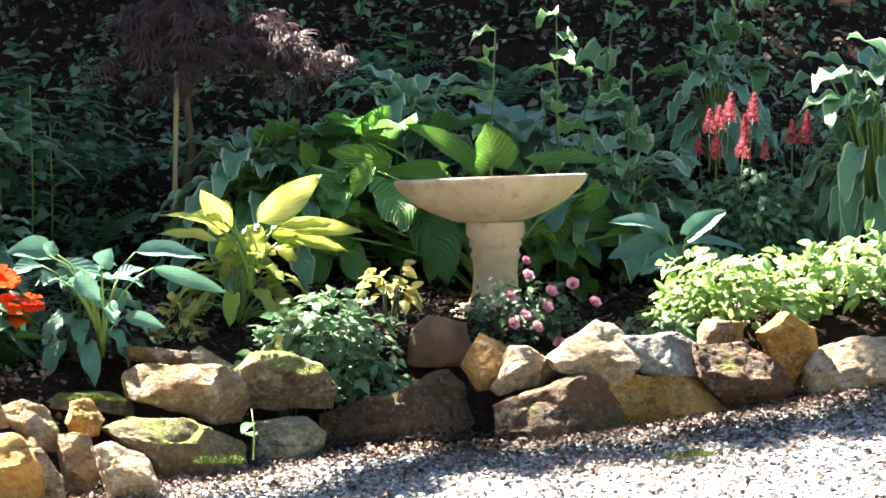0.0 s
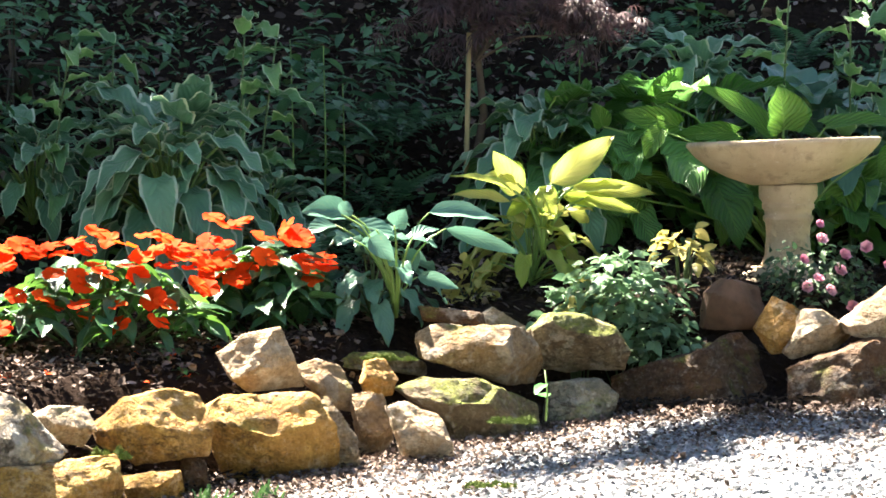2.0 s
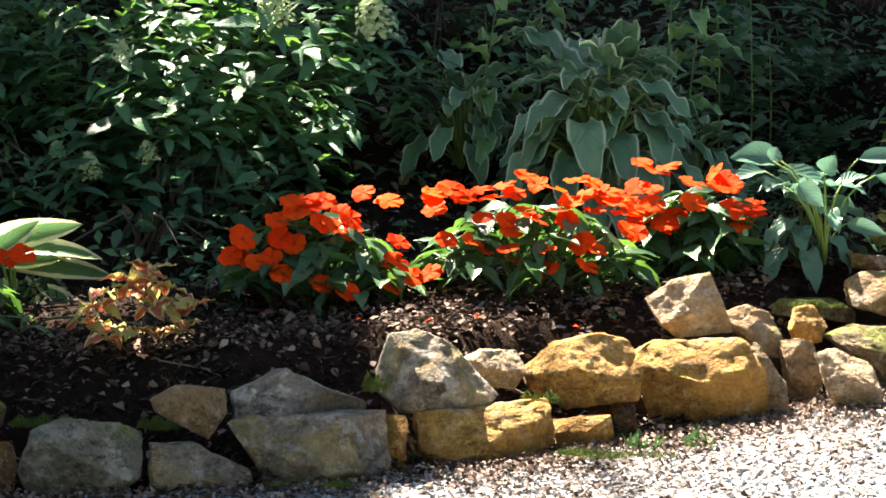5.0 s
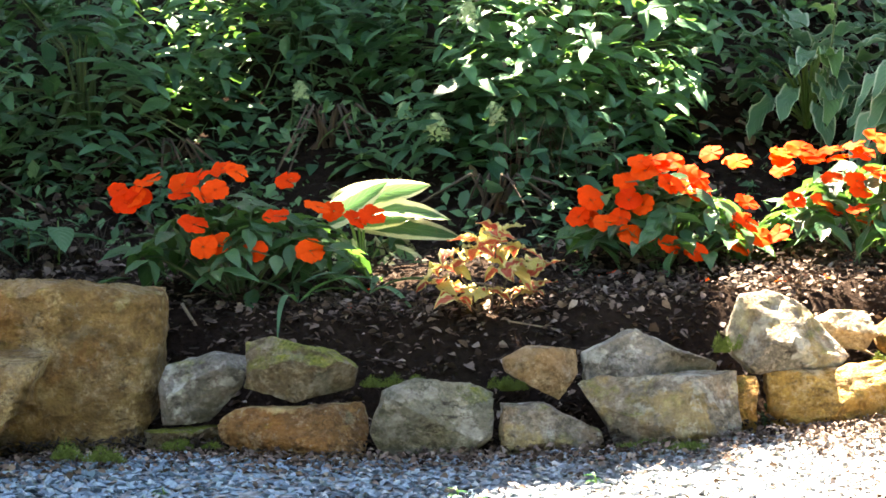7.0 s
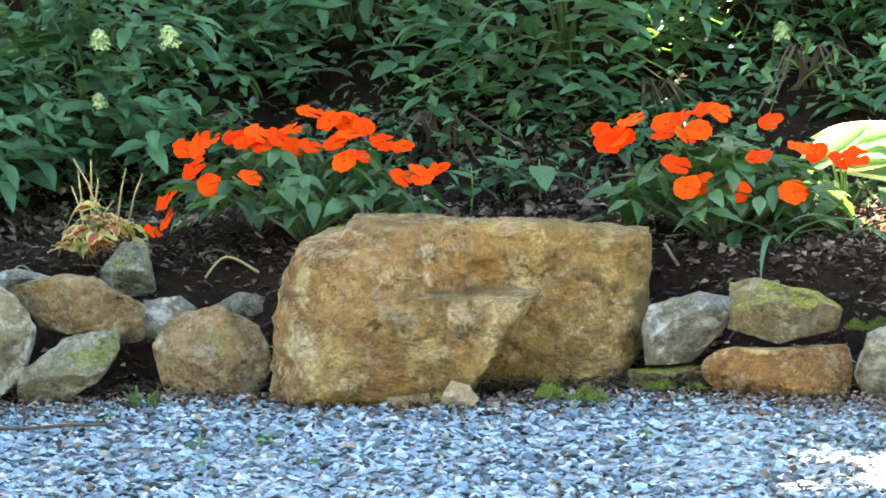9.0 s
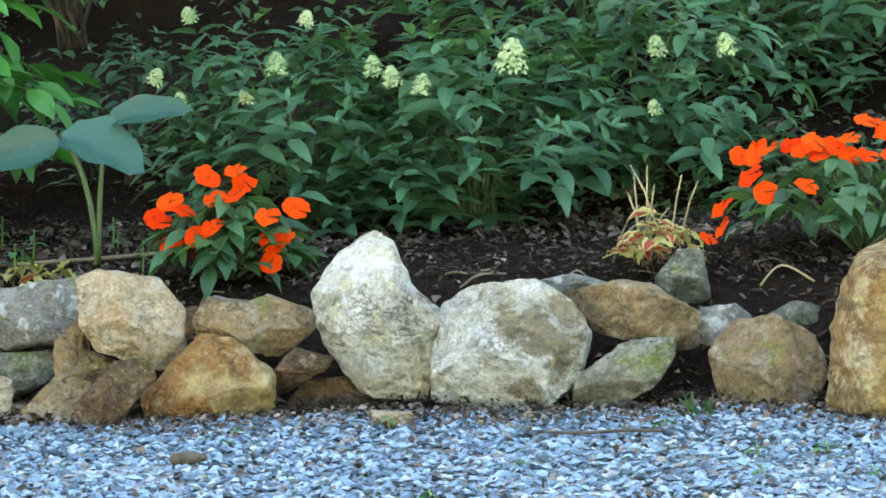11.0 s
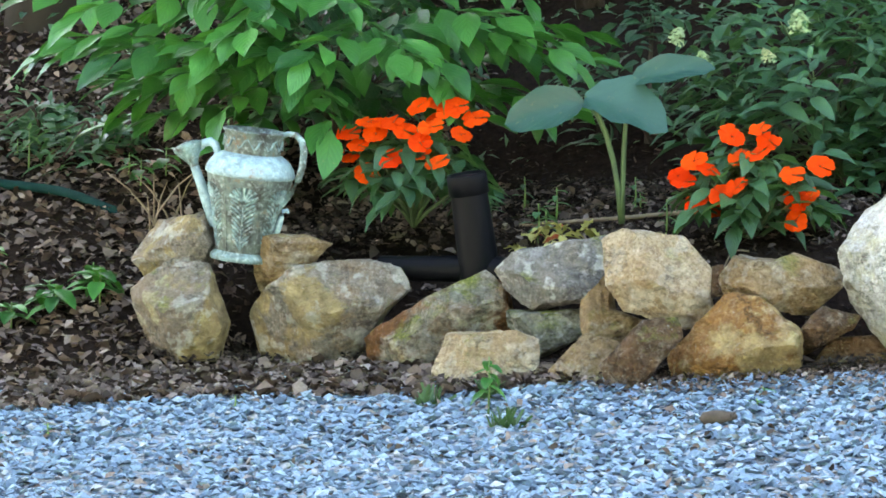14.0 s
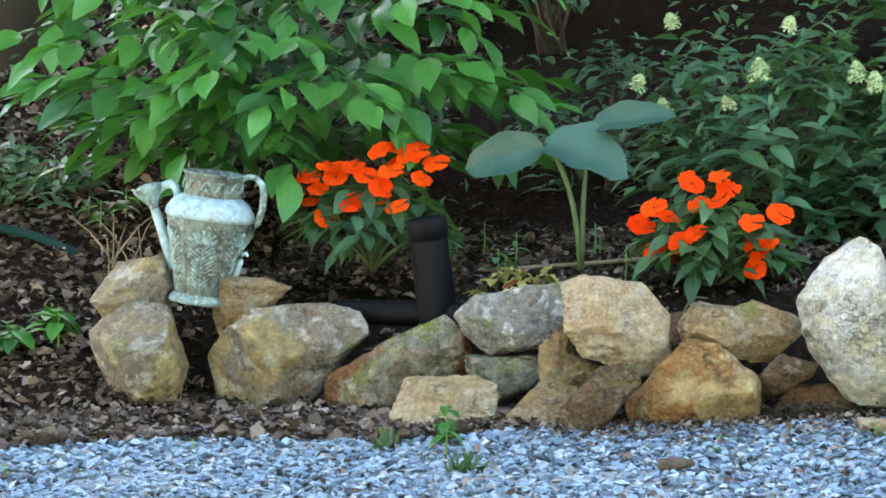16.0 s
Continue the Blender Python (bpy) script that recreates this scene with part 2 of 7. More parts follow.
LEAF = {
    "impatiens": leaf_material("impatiens", rgb(0.022, 0.078, 0.036), rgb(0.052, 0.150, 0.064), rgb(0.09, 0.185, 0.09), veins=7, vein_strength=0.2, quilt=0.3, rough=0.34, through=0.36, glow=rgb(1.7, 1.4, 0.5)),
    "blue": leaf_material("blue", rgb(0.06, 0.16, 0.11), rgb(0.12, 0.25, 0.18), rgb(0.15, 0.27, 0.20), veins=6, vein_strength=0.15, quilt=0.3, rough=0.36),
    "margin": leaf_material("margin", rgb(0.07, 0.18, 0.095), rgb(0.15, 0.31, 0.17), rgb(0.12, 0.23, 0.13), rgb(0.42, 0.52, 0.36), 0.84, 7, 0.2, 0.4),
    "bright": leaf_material("bright", rgb(0.062, 0.18, 0.025), rgb(0.13, 0.28, 0.045), rgb(0.24, 0.40, 0.12), rgb(0.04, 0.15, 0.03), 0.92, 9, 0.45, 1.0, 0.36, 0.3),
    "deep": leaf_material("deep", rgb(0.045, 0.15, 0.035), rgb(0.10, 0.26, 0.06), rgb(0.16, 0.32, 0.08), veins=10, vein_strength=0.4, quilt=0.8, rough=0.36),
    "yellow": leaf_material("yellow", rgb(0.24, 0.35, 0.035), rgb(0.48, 0.47, 0.13), rgb(0.20, 0.29, 0.05), rgb(0.20, 0.34, 0.05), 0.90, 7, 0.35, 0.6, 0.40, 0.40),
    "variegated": leaf_material("variegated", rgb(0.05, 0.14, 0.05), rgb(0.09, 0.21, 0.07), rgb(0.18, 0.30, 0.14), rgb(0.62, 0.64, 0.38), 0.6, 8, 0.3),
    "hydrangea": leaf_material("hydrangea", rgb(0.022, 0.092, 0.050), rgb(0.078, 0.215, 0.112), rgb(0.11, 0.23, 0.14), veins=7, vein_strength=0.2, quilt=0.4, rough=0.36, through=0.36, glow=rgb(1.5, 1.25, 0.4)),
    "dusk": leaf_material("dusk", rgb(0.018, 0.080, 0.064), rgb(0.036, 0.120, 0.094), rgb(0.012, 0.06, 0.05), veins=6, vein_strength=0.18, quilt=0.12, rough=0.42),
    "dim": leaf_material("dim", rgb(0.028, 0.095, 0.048), rgb(0.08, 0.20, 0.095), rgb(0.07, 0.16, 0.08), veins=6, vein_strength=0.15, quilt=0.3, rough=0.4),
    "shrub": leaf_material("shrub", rgb(0.010, 0.075, 0.020), rgb(0.046, 0.215, 0.044), rgb(0.020, 0.10, 0.025), veins=7, vein_strength=0.3, quilt=0.14, rough=0.36, through=0.26, glow=rgb(1.4, 1.3, 0.5)),
    "wood_green": leaf_material("wood_green", rgb(0.035, 0.12, 0.055), rgb(0.15, 0.32, 0.14), rgb(0.08, 0.18, 0.08), veins=5, vein_strength=0.2),
    "vinca": leaf_material("vinca", rgb(0.07, 0.17, 0.08), rgb(0.20, 0.33, 0.18), rgb(0.25, 0.38, 0.2), veins=5, vein_strength=0.3, rough=0.38),
    "lime": leaf_material("lime", rgb(0.09, 0.24, 0.04), rgb(0.40, 0.53, 0.20), rgb(0.45, 0.55, 0.25), veins=5, vein_strength=0.2, rough=0.34, through=0.3),
    "gold_leaf": leaf_material("gold_leaf", rgb(0.36, 0.34, 0.08), rgb(0.55, 0.50, 0.18), rgb(0.65, 0.55, 0.2), veins=5, rough=0.5, through=0.35),
    "coleus": leaf_material("coleus", rgb(0.38, 0.035, 0.03), rgb(0.50, 0.10, 0.05), rgb(0.55, 0.30, 0.15), rgb(0.60, 0.55, 0.22), 0.60, 7, 0.3, through=0.3),
    "maple": leaf_material("maple", rgb(0.026, 0.015, 0.017), rgb(0.11, 0.062, 0.066), rgb(0.15, 0.09, 0.09), veins=3, vein_strength=0.1, rough=0.5),
    "rose": leaf_material("rose", rgb(0.03, 0.08, 0.035), rgb(0.07, 0.14, 0.06), rgb(0.1, 0.2, 0.1), veins=5),
    "astilbe": leaf_material("astilbe", rgb(0.06, 0.15, 0.08), rgb(0.16, 0.29, 0.17), rgb(0.18, 0.3, 0.17), veins=5),
    "bract": leaf_material("bract", rgb(0.06, 0.17, 0.055), rgb(0.14, 0.29, 0.10), rgb(0.18, 0.32, 0.13), rgb(0.34, 0.45, 0.26), 0.86, veins=6, vein_strength=0.2, quilt=0.3, through=0.3),
    "canopy": leaf_material("canopy", rgb(0.03, 0.09, 0.02), rgb(0.06, 0.16, 0.03), rgb(0.1, 0.2, 0.05), veins=4, through=0.2),
}


def plain_material(name, colour, rough=0.6, scale=40.0, vary=0.35, bump=0.3, metal=0.0, through=0.0, dark=rgb(0.3, 0.3, 0.3)):
    m = Nodes(name)
    pos = m.n("NewGeometry").outputs["Position"]
    f = m.noise(pos, scale, 5, 0.6)
    c = m.mix(m.ramp(f, 0.3, 0.75, vary, 0.0), colour, m.mix(1.0, colour, dark, "MULTIPLY"))
    m.p.inputs["Metallic"].default_value = metal
    return m.finish(c, rough, m.bump(f, bump, 0.004), 0.4, through)


STALK = plain_material("stalk", rgb(0.16, 0.28, 0.07), 0.5, 30)
DARK_STALK = plain_material("dark_stalk", rgb(0.06, 0.11, 0.04), 0.6, 30)
BARK = plain_material("bark", rgb(0.10, 0.075, 0.055), 0.9, 30, 0.6, 0.8)
DARK_BARK = plain_material("dark_bark", rgb(0.030, 0.026, 0.019), 0.95, 14, 0.6, 1.0)
TWIG = plain_material("twig", rgb(0.22, 0.17, 0.11), 0.85, 50, 0.5, 0.5)
ROTTEN = plain_material("rotten_wood", rgb(0.15, 0.085, 0.05), 0.9, 18, 0.8, 1.0)
STAKE = plain_material("stake", rgb(0.36, 0.29, 0.15), 0.7, 25, 0.4)
BLACK_PLASTIC = plain_material("black_plastic", rgb(0.004, 0.0045, 0.006), 0.5, 60, 0.3, 0.1)
HOSE_GREEN = plain_material("hose_rubber", rgb(0.003, 0.028, 0.024), 0.8, 40, 0.4, 0.15)
MOSS = plain_material("moss", rgb(0.13, 0.19, 0.03), 0.95, 160, 0.7, 1.0)
BLACK_PLASTIC.node_tree.nodes["Principled BSDF"].inputs["Specular IOR Level"].default_value = 0.08
DARK_BARK.node_tree.nodes["Principled BSDF"].inputs["Specular IOR Level"].default_value = 0.05
HOSE_GREEN.node_tree.nodes["Principled BSDF"].inputs["Specular IOR Level"].default_value = 0.06
WATER = plain_material("water", rgb(0.03, 0.035, 0.03), 0.05, 6, 0.2, 0.05)


def concrete_material():
    m = Nodes("cast_concrete")
    pos = m.n("NewGeometry").outputs["Position"]
    f = m.noise(pos, 140, 4, 0.7)
    g = m.noise(pos, 9, 5, 0.6)
    c = m.mix(m.ramp(g, 0.35, 0.7), rgb(0.47, 0.38, 0.26), rgb(0.35, 0.27, 0.175))
    c = m.mix(m.ramp(f, 0.62, 0.74, 0.0, 0.7), c, rgb(0.14, 0.11, 0.08))
    c = m.mix(m.ramp(m.noise(pos, 24, 6, 0.7), 0.54, 0.66, 0.0, 0.65), c, rgb(0.21, 0.17, 0.12))
    c = m.mix(m.ramp(m.noise(pos, 60, 5, 0.7), 0.60, 0.68, 0.0, 0.5), c, rgb(0.60, 0.53, 0.42))
    return m.finish(c, 0.88, m.bump(f, 0.7, 0.006), 0.3)


def verdigris_material(name="verdigris_metal", dark=rgb(0.07, 0.075, 0.06), green=rgb(0.20, 0.34, 0.34), pale=0.7):
    m = Nodes(name)
    pos = m.n("NewGeometry").outputs["Position"]
    f = m.noise(pos, 28, 6, 0.7)
    g = m.noise(pos, 90, 4, 0.6)
    c = m.mix(m.ramp(f, 0.36, 0.62), dark, green)
    c = m.mix(m.ramp(g, 0.52, 0.7, 0.0, pale), c, rgb(0.48, 0.60, 0.58))
    c = m.mix(m.ramp(m.noise(pos, 14, 6, 0.7), 0.6, 0.7, 0.0, 0.8), c, rgb(0.17, 0.09, 0.04))
    m.p.inputs["Metallic"].default_value = 0.25
    return m.finish(c, 0.6, m.bump(f, 0.4, 0.004), 0.4)


CONCRETE = concrete_material()
VERDIGRIS = verdigris_material()
TARNISH = verdigris_material("tarnished_metal", rgb(0.035, 0.035, 0.028), rgb(0.12, 0.17, 0.15), 0.35)
PALE_VERDIGRIS = verdigris_material("pale_verdigris", rgb(0.15, 0.23, 0.24), rgb(0.30, 0.46, 0.49), 0.6)


def petal_material(name, a, b, through=0.3, rough=0.5, glow=rgb(1.0, 1.0, 1.0)):
    m = Nodes("petal_" + name)
    uv = m.n("UVMap")
    sep = m.n("SeparateXYZ", Vector=uv.outputs[0])
    rnd = m.n("ObjectInfo").outputs["Random"]
    c = m.mix(rnd, a, b)
    streak = m.noise(m.n("NewGeometry").outputs["Position"], 120, 3)
    c = m.mix(m.ramp(streak, 0.3, 0.7, 0.25, 0.0), c, m.mix(1.0, c, rgb(0.6, 0.4, 0.4), "MULTIPLY"))
    c = m.mix(m.ramp(sep.outputs[1], 0.0, 0.25, 0.6, 0.0), c, m.mix(1.0, c, rgb(0.5, 0.3, 0.3), "MULTIPLY"))
    return m.finish(c, rough, m.bump(streak, 0.3, 0.002), 0.03, through, m.mix(1.0, c, glow, "MULTIPLY"))


PETAL_ORANGE = petal_material("orange", rgb(0.73, 0.040, 0.006), rgb(0.88, 0.088, 0.010), 0.28, 0.7, rgb(1.0, 1.8, 1.3))
PETAL_PINK = petal_material("pink", rgb(0.74, 0.30, 0.46), rgb(0.84, 0.52, 0.60))
PETAL_CREAM = petal_material("cream", rgb(0.30, 0.45, 0.22), rgb(0.48, 0.58, 0.34))
PETAL_RED = petal_material("red", rgb(0.30, 0.055, 0.085), rgb(0.42, 0.12, 0.15))

# ---------------------------------------------------------------- mesh helpers
RNG = np.random.default_rng(11)


def mesh_from(name, verts, faces, mats, uvs=None, smooth=True, mat_index=None):
    """A mesh from arrays; all faces have the same number of corners. uvs: one for each vertex."""
    verts, faces = np.asarray(verts, float), np.asarray(faces, int)
    me = bpy.data.meshes.new(name)
    k = faces.shape[1]
    me.vertices.add(len(verts))
    me.vertices.foreach_set("co", verts.ravel())
    me.loops.add(faces.size)
    me.loops.foreach_set("vertex_index", faces.ravel())
    me.polygons.add(len(faces))
    me.polygons.foreach_set("loop_start", np.arange(0, faces.size, k))
    me.polygons.foreach_set("use_smooth", np.full(len(faces), smooth))
    if mat_index is not None:
        me.polygons.foreach_set("material_index", np.asarray(mat_index, np.int32))
    if uvs is not None:
        layer = me.uv_layers.new(name="UVMap")
        layer.data.foreach_set("uv", np.asarray(uvs, float)[faces.ravel()].ravel())
    for mt in (mats if isinstance(mats, (list, tuple)) else [mats]):
        me.materials.append(mt)
    me.update(calc_edges=True)
    me.validate()
    return me


def weld(me, reach):
    """Joins corners that lie within reach of each other."""
    bm = bmesh.new()
    bm.from_mesh(me)
    bmesh.ops.remove_doubles(bm, verts=bm.verts, dist=reach)
    bm.to_mesh(me)
    bm.free()
    return me


def part(name, data, parent, label="", m=None):
    """Links a mesh (or a bmesh's mesh) as one object under a thing or a part."""
    ob = new(name, data)
    ob.parent = parent
    if m is not None:
        ob.matrix_basis = m
    if label:
        tagged(ob, label)
    return ob


def thing(name, at, label, category, group="", data=None):
    ob = new(name, data)
    x, y, z = at
    if y < 13:
        x *= 1.0 - 0.0068 * (math.hypot(x, y) - 9.3)  # things farther back lie a little nearer the middle
    ob.matrix_basis = Matrix.Translation((x, y, z))
    return tagged(ob, label, category, group)


def tube_arrays(points, radii, sides=6):
    """Rings of a tapered tube along points: vertices, quads."""
    pts = [Vector(p) for p in points]
    vs, fs = [], []
    for i, p in enumerate(pts):
        d = (pts[min(i + 1, len(pts) - 1)] - pts[max(i - 1, 0)]).normalized()
        ref = Vector((0, 0, 1)) if abs(d.z) < 0.9 else Vector((1, 0, 0))
        u = d.cross(ref).normalized()
        w = d.cross(u)
        r = radii[i] if hasattr(radii, "__len__") else radii
        for k in range(sides):
            a = 2 * math.pi * k / sides
            vs.append(p + (u * math.cos(a) + w * math.sin(a)) * r)
    n = len(pts)
    for i in range(n - 1):
        for k in range(sides):
            k2 = (k + 1) % sides
            fs.append((i * sides + k, i * sides + k2, (i + 1) * sides + k2, (i + 1) * sides + k))
    top = (n - 1) * sides
    if sides == 6:
        fs += [(0, 3, 2, 1), (0, 5, 4, 3), (top, top + 1, top + 2, top + 3), (top, top + 3, top + 4, top + 5)]
    elif sides == 4:
        fs += [(0, 3, 2, 1), (top, top + 1, top + 2, top + 3)]
    return [tuple(v) for v in vs], fs


def tube_mesh(name, points, radii, mat, sides=6):
    v, f = tube_arrays(points, radii, sides)
    return mesh_from(name, v, f, mat)


def lathe_mesh(name, profile, mat, steps=40, wobble=0.0, seed=0):
    """A turned solid from (radius, height) pairs."""
    vs, fs = [], []
    for i, (r, z) in enumerate(profile):
        for k in range(steps):
            a = 2 * math.pi * k / steps
            rr = r * (1 + wobble * noise.noise((math.cos(a) * 1.5, math.sin(a) * 1.5, z * 9 + seed)))
            vs.append((rr * math.cos(a), rr * math.sin(a), z))
    for i in range(len(profile) - 1):
        for k in range(steps):
            k2 = (k + 1) % steps
            fs.append((i * steps + k, i * steps + k2, (i + 1) * steps + k2, (i + 1) * steps + k))
    return mesh_from(name, vs, fs, mat)


def blade(length, width, shape, droop=0.3, fold=0.25, wave=0.0, nu=8, nv=6, phase=0.0, cup=0.0):
    """A leaf blade from the origin along +y: vertices, quads, uvs."""
    vs, fs, uv = [], [], []
    for i in range(nu + 1):
        u = i / nu
        if shape == "heart":
            w = math.sin(math.pi * min(1, (u + 0.06 * (1 - u)) ** 0.70)) ** 0.68 if u < 1 else 0
            w = max(w, 0.28 * (1 - u) ** 3)
        elif shape == "round":
            w = math.sin(math.pi * u ** 0.85) ** 0.55 if 0 < u < 1 else 0.0
        elif shape == "elliptic":
            w = math.sin(math.pi * min(1.0, max(0.0, (u - 0.05) / 0.95)) ** 0.92) ** 0.95 if 0 < u < 1 else 0.0
        elif shape == "lance":
            w = math.sin(math.pi * u ** 0.8) ** 1.1 if 0 < u < 1 else 0.0
        else:
            w = math.sin(math.pi * u ** 0.72) ** 0.85 if 0 < u < 1 else 0.0
        w = max(w, 0.015)
        ang = droop * u
        y = length * (u - 0.16 * droop * droop * u ** 3)
        z0 = -length * 0.5 * droop * u * u
        for j in range(nv + 1):
            v = 2 * j / nv - 1
            x = v * w * width * 0.5
            z = z0 + abs(v) * w * width * 0.5 * fold + cup * (v * w) ** 2 * width
            z += wave * width * abs(v) * math.sin(u * 15 + phase + (2.0 if v > 0 else 0.0))
            back = 0.10 * length * abs(v) ** 2 * (1 - u) ** 4 if shape == "heart" else 0.0
            vs.append((x, y - back, z))
            uv.append((0.5 + 0.5 * v, u))
    for i in range(nu):
        for j in range(nv):
            a = i * (nv + 1) + j
            fs.append((a, a + 1, a + nv + 2, a + nv + 1))
    return np.array(vs), np.array(fs), np.array(uv)


def leaf_mesh(name, mat, *args, **kw):
    v, f, u = blade(*args, **kw)
    return mesh_from(name, v, f, mat, u)


def stalked_leaf(name, mat, stalk_mat, reach, rise, length, width, shape="heart", tip=-0.3, droop=0.5, thick=0.004, **kw):
    """A leaf with its own stalk that arches from the origin to (0, reach, rise), the blade going on from there. tip: the blade's first slope."""
    pts = []
    for i in range(6):
        s = i / 5
        pts.append((0, reach * s ** 1.6, rise * (1 - (1 - s) ** 1.5)))
    v1, f1 = tube_arrays(pts, [thick * (1.3 - 0.6 * i / 5) for i in range(6)], 4)
    v2, f2, u2 = blade(length, width, shape, droop, **kw)
    c, s = math.cos(tip), math.sin(tip)
    v2 = np.stack([v2[:, 0], reach + v2[:, 1] * c - v2[:, 2] * s, rise + v2[:, 1] * s + v2[:, 2] * c], 1)
    v = np.vstack([np.array(v1), v2])
    f = np.vstack([np.array(f1), f2 + len(v1)])
    u = np.vstack([np.full((len(v1), 2), 0.5), u2])
    return mesh_from(name, v, f, [mat, stalk_mat], u, True, [1] * len(f1) + [0] * len(f2))


def scatter(name, template, faces, uvs, places, rot, scale, mat, smooth=False, jitter=0.0):
    """Many copies of a small template in one mesh. places (n,3), rot (n,3,3), scale (n,) or (n,3)."""
    t = np.asarray(template, float)
    n, k = len(places), len(t)
    scale = np.asarray(scale, float)
    if scale.ndim == 1:
        scale = scale[:, None].repeat(3, 1)
    base = t[None] * scale[:, None, :]
    if jitter:
        base = base * (1 + RNG.uniform(-jitter, jitter, (n, k, 1))) + RNG.uniform(-jitter, jitter, (n, k, 3)) * scale[:, None, :] * 0.4
    v = np.einsum("nij,nkj->nki", rot, base) + np.asarray(places)[:, None, :]
    f = (np.asarray(faces)[None] + (np.arange(n) * k)[:, None, None]).reshape(-1, len(faces[0]))
    u = np.tile(np.asarray(uvs), (n, 1)) if uvs is not None else None
    return mesh_from(name, v.reshape(-1, 3), f, mat, u, smooth)


def turns(yaw, pitch, roll):
    """Rotation matrices: roll about y, then pitch about x, then yaw about z."""
    cy, sy, cp, sp, cr, sr = np.cos(yaw), np.sin(yaw), np.cos(pitch), np.sin(pitch), np.cos(roll), np.sin(roll)
    o, l = np.zeros_like(cy), np.ones_like(cy)
    rz = np.stack([np.stack([cy, -sy, o], -1), np.stack([sy, cy, o], -1), np.stack([o, o, l], -1)], -2)
    rx = np.stack([np.stack([l, o, o], -1), np.stack([o, cp, -sp], -1), np.stack([o, sp, cp], -1)], -2)
    ry = np.stack([np.stack([cr, o, sr], -1), np.stack([o, l, o], -1), np.stack([-sr, o, cr], -1)], -2)
    return rz @ rx @ ry


def stand(x, y, z, yaw=0.0, pitch=0.0, roll=0.0, s=1.0):
    """A pose with turns in radians, roll first, and a scale."""
    return Matrix.Translation((x, y, z)) @ Matrix.Rotation(yaw, 4, "Z") @ Matrix.Rotation(pitch, 4, "X") @ Matrix.Rotation(roll, 4, "Y") @ Matrix.Scale(s, 4)


OCTA = [(1.25, 0, 0.1), (0, 1.25, -0.1), (-1.25, 0.1, 0), (0.1, -1.25, 0), (0.25, 0.2, 1.1), (-0.2, 0.1, -1.1)]
OCTA_F = [(0, 1, 4), (1, 2, 4), (2, 3, 4), (3, 0, 4), (1, 0, 5), (2, 1, 5), (3, 2, 5), (0, 3, 5)]
CHIP = [(-1, -1, -0.6), (-1, 1, -0.5), (-0.9, 0.1, 1), (1, -0.8, -0.6), (1, 1, -0.5), (0.9, 0, 0.8)]
CHIP_F = [(0, 2, 1), (3, 4, 5), (0, 1, 4), (0, 4, 3), (1, 2, 5), (1, 5, 4), (2, 0, 3), (2, 3, 5)]
COVER_LEAF = blade(1.0, 0.62, "ovate", 0.3, 0.2, 0.0, 2, 1)
SMALL_LEAF = blade(1.0, 0.55, "ovate", 0.5, 0.3, 0.0, 4, 2)
TINY_LEAF = blade(1.0, 0.56, "ovate", 0.4, 0.25, 0.0, 2, 2)
ROUND_LEAF = (COVER_LEAF[0] * np.array([1.5, 1, 1]) - np.array([0, 0.5, 0]), COVER_LEAF[1], COVER_LEAF[2])

# ---------------------------------------------------------------- the lie of the land
WALL_X = [-4.6, -4.0, -3.5, -3.06, -2.6, -2.37, -1.85, -1.49, -0.98, -0.8, -0.4, 0.0, 0.32, 0.64, 1.0, 1.53, 1.94, 2.2, 2.55, 2.99, 3.13, 3.46, 3.8, 4.08, 4.4, 5.0, 6.5]
WALL_Y = [9.1, 9.0, 9.12, 9.08, 8.95, 8.8, 8.9, 8.84, 8.88, 8.78, 8.7, 8.7, 8.52, 8.44, 8.42, 8.53, 8.75, 8.89, 9.1, 9.25, 9.19, 8.97, 9.0, 9.05, 9.05, 9.2, 10.0]


def wall_line(x):
    return np.interp(x, WALL_X, WALL_Y)


def drive(x, y):
    """Height of the gravel drive."""
    return 0.635 + 0.05 * np.clip(x, -9, 9) + 0.010 * np.clip(x - 1, 0, 5) ** 2 + 0.07 * (np.clip(y, 0, 12) - 8.75)


def smooth(a, b, v):
    s = np.clip((v - a) / (b - a), 0, 1)
    return s * s * (3 - 2 * s)


def land(x, y):
    """Height of the ground: drive in front, the raised bed behind its stones, the wooded bank beyond."""
    yw = wall_line(x)
    front = drive(x, np.minimum(y, yw + 0.1))
    d = y - yw
    bed = (0.24 - 0.11 * smooth(3.3, 4.0, x)) * smooth(0.26, 0.56, d) + 0.12 * np.clip(d - 0.3, 0, 1.2) + 0.55 * np.clip(d - 1.45, 0, 30) * smooth(60, 20, d) ** 0.5
    slope = 0.40 * np.clip(d, 0, 30) * smooth(60, 20, d) ** 0.5
    k = smooth(-3.95, -3.55, x)
    return front + k * bed + (1 - k) * slope


def land_z(x, y):
    return float(land(np.array(float(x)), np.array(float(y))))


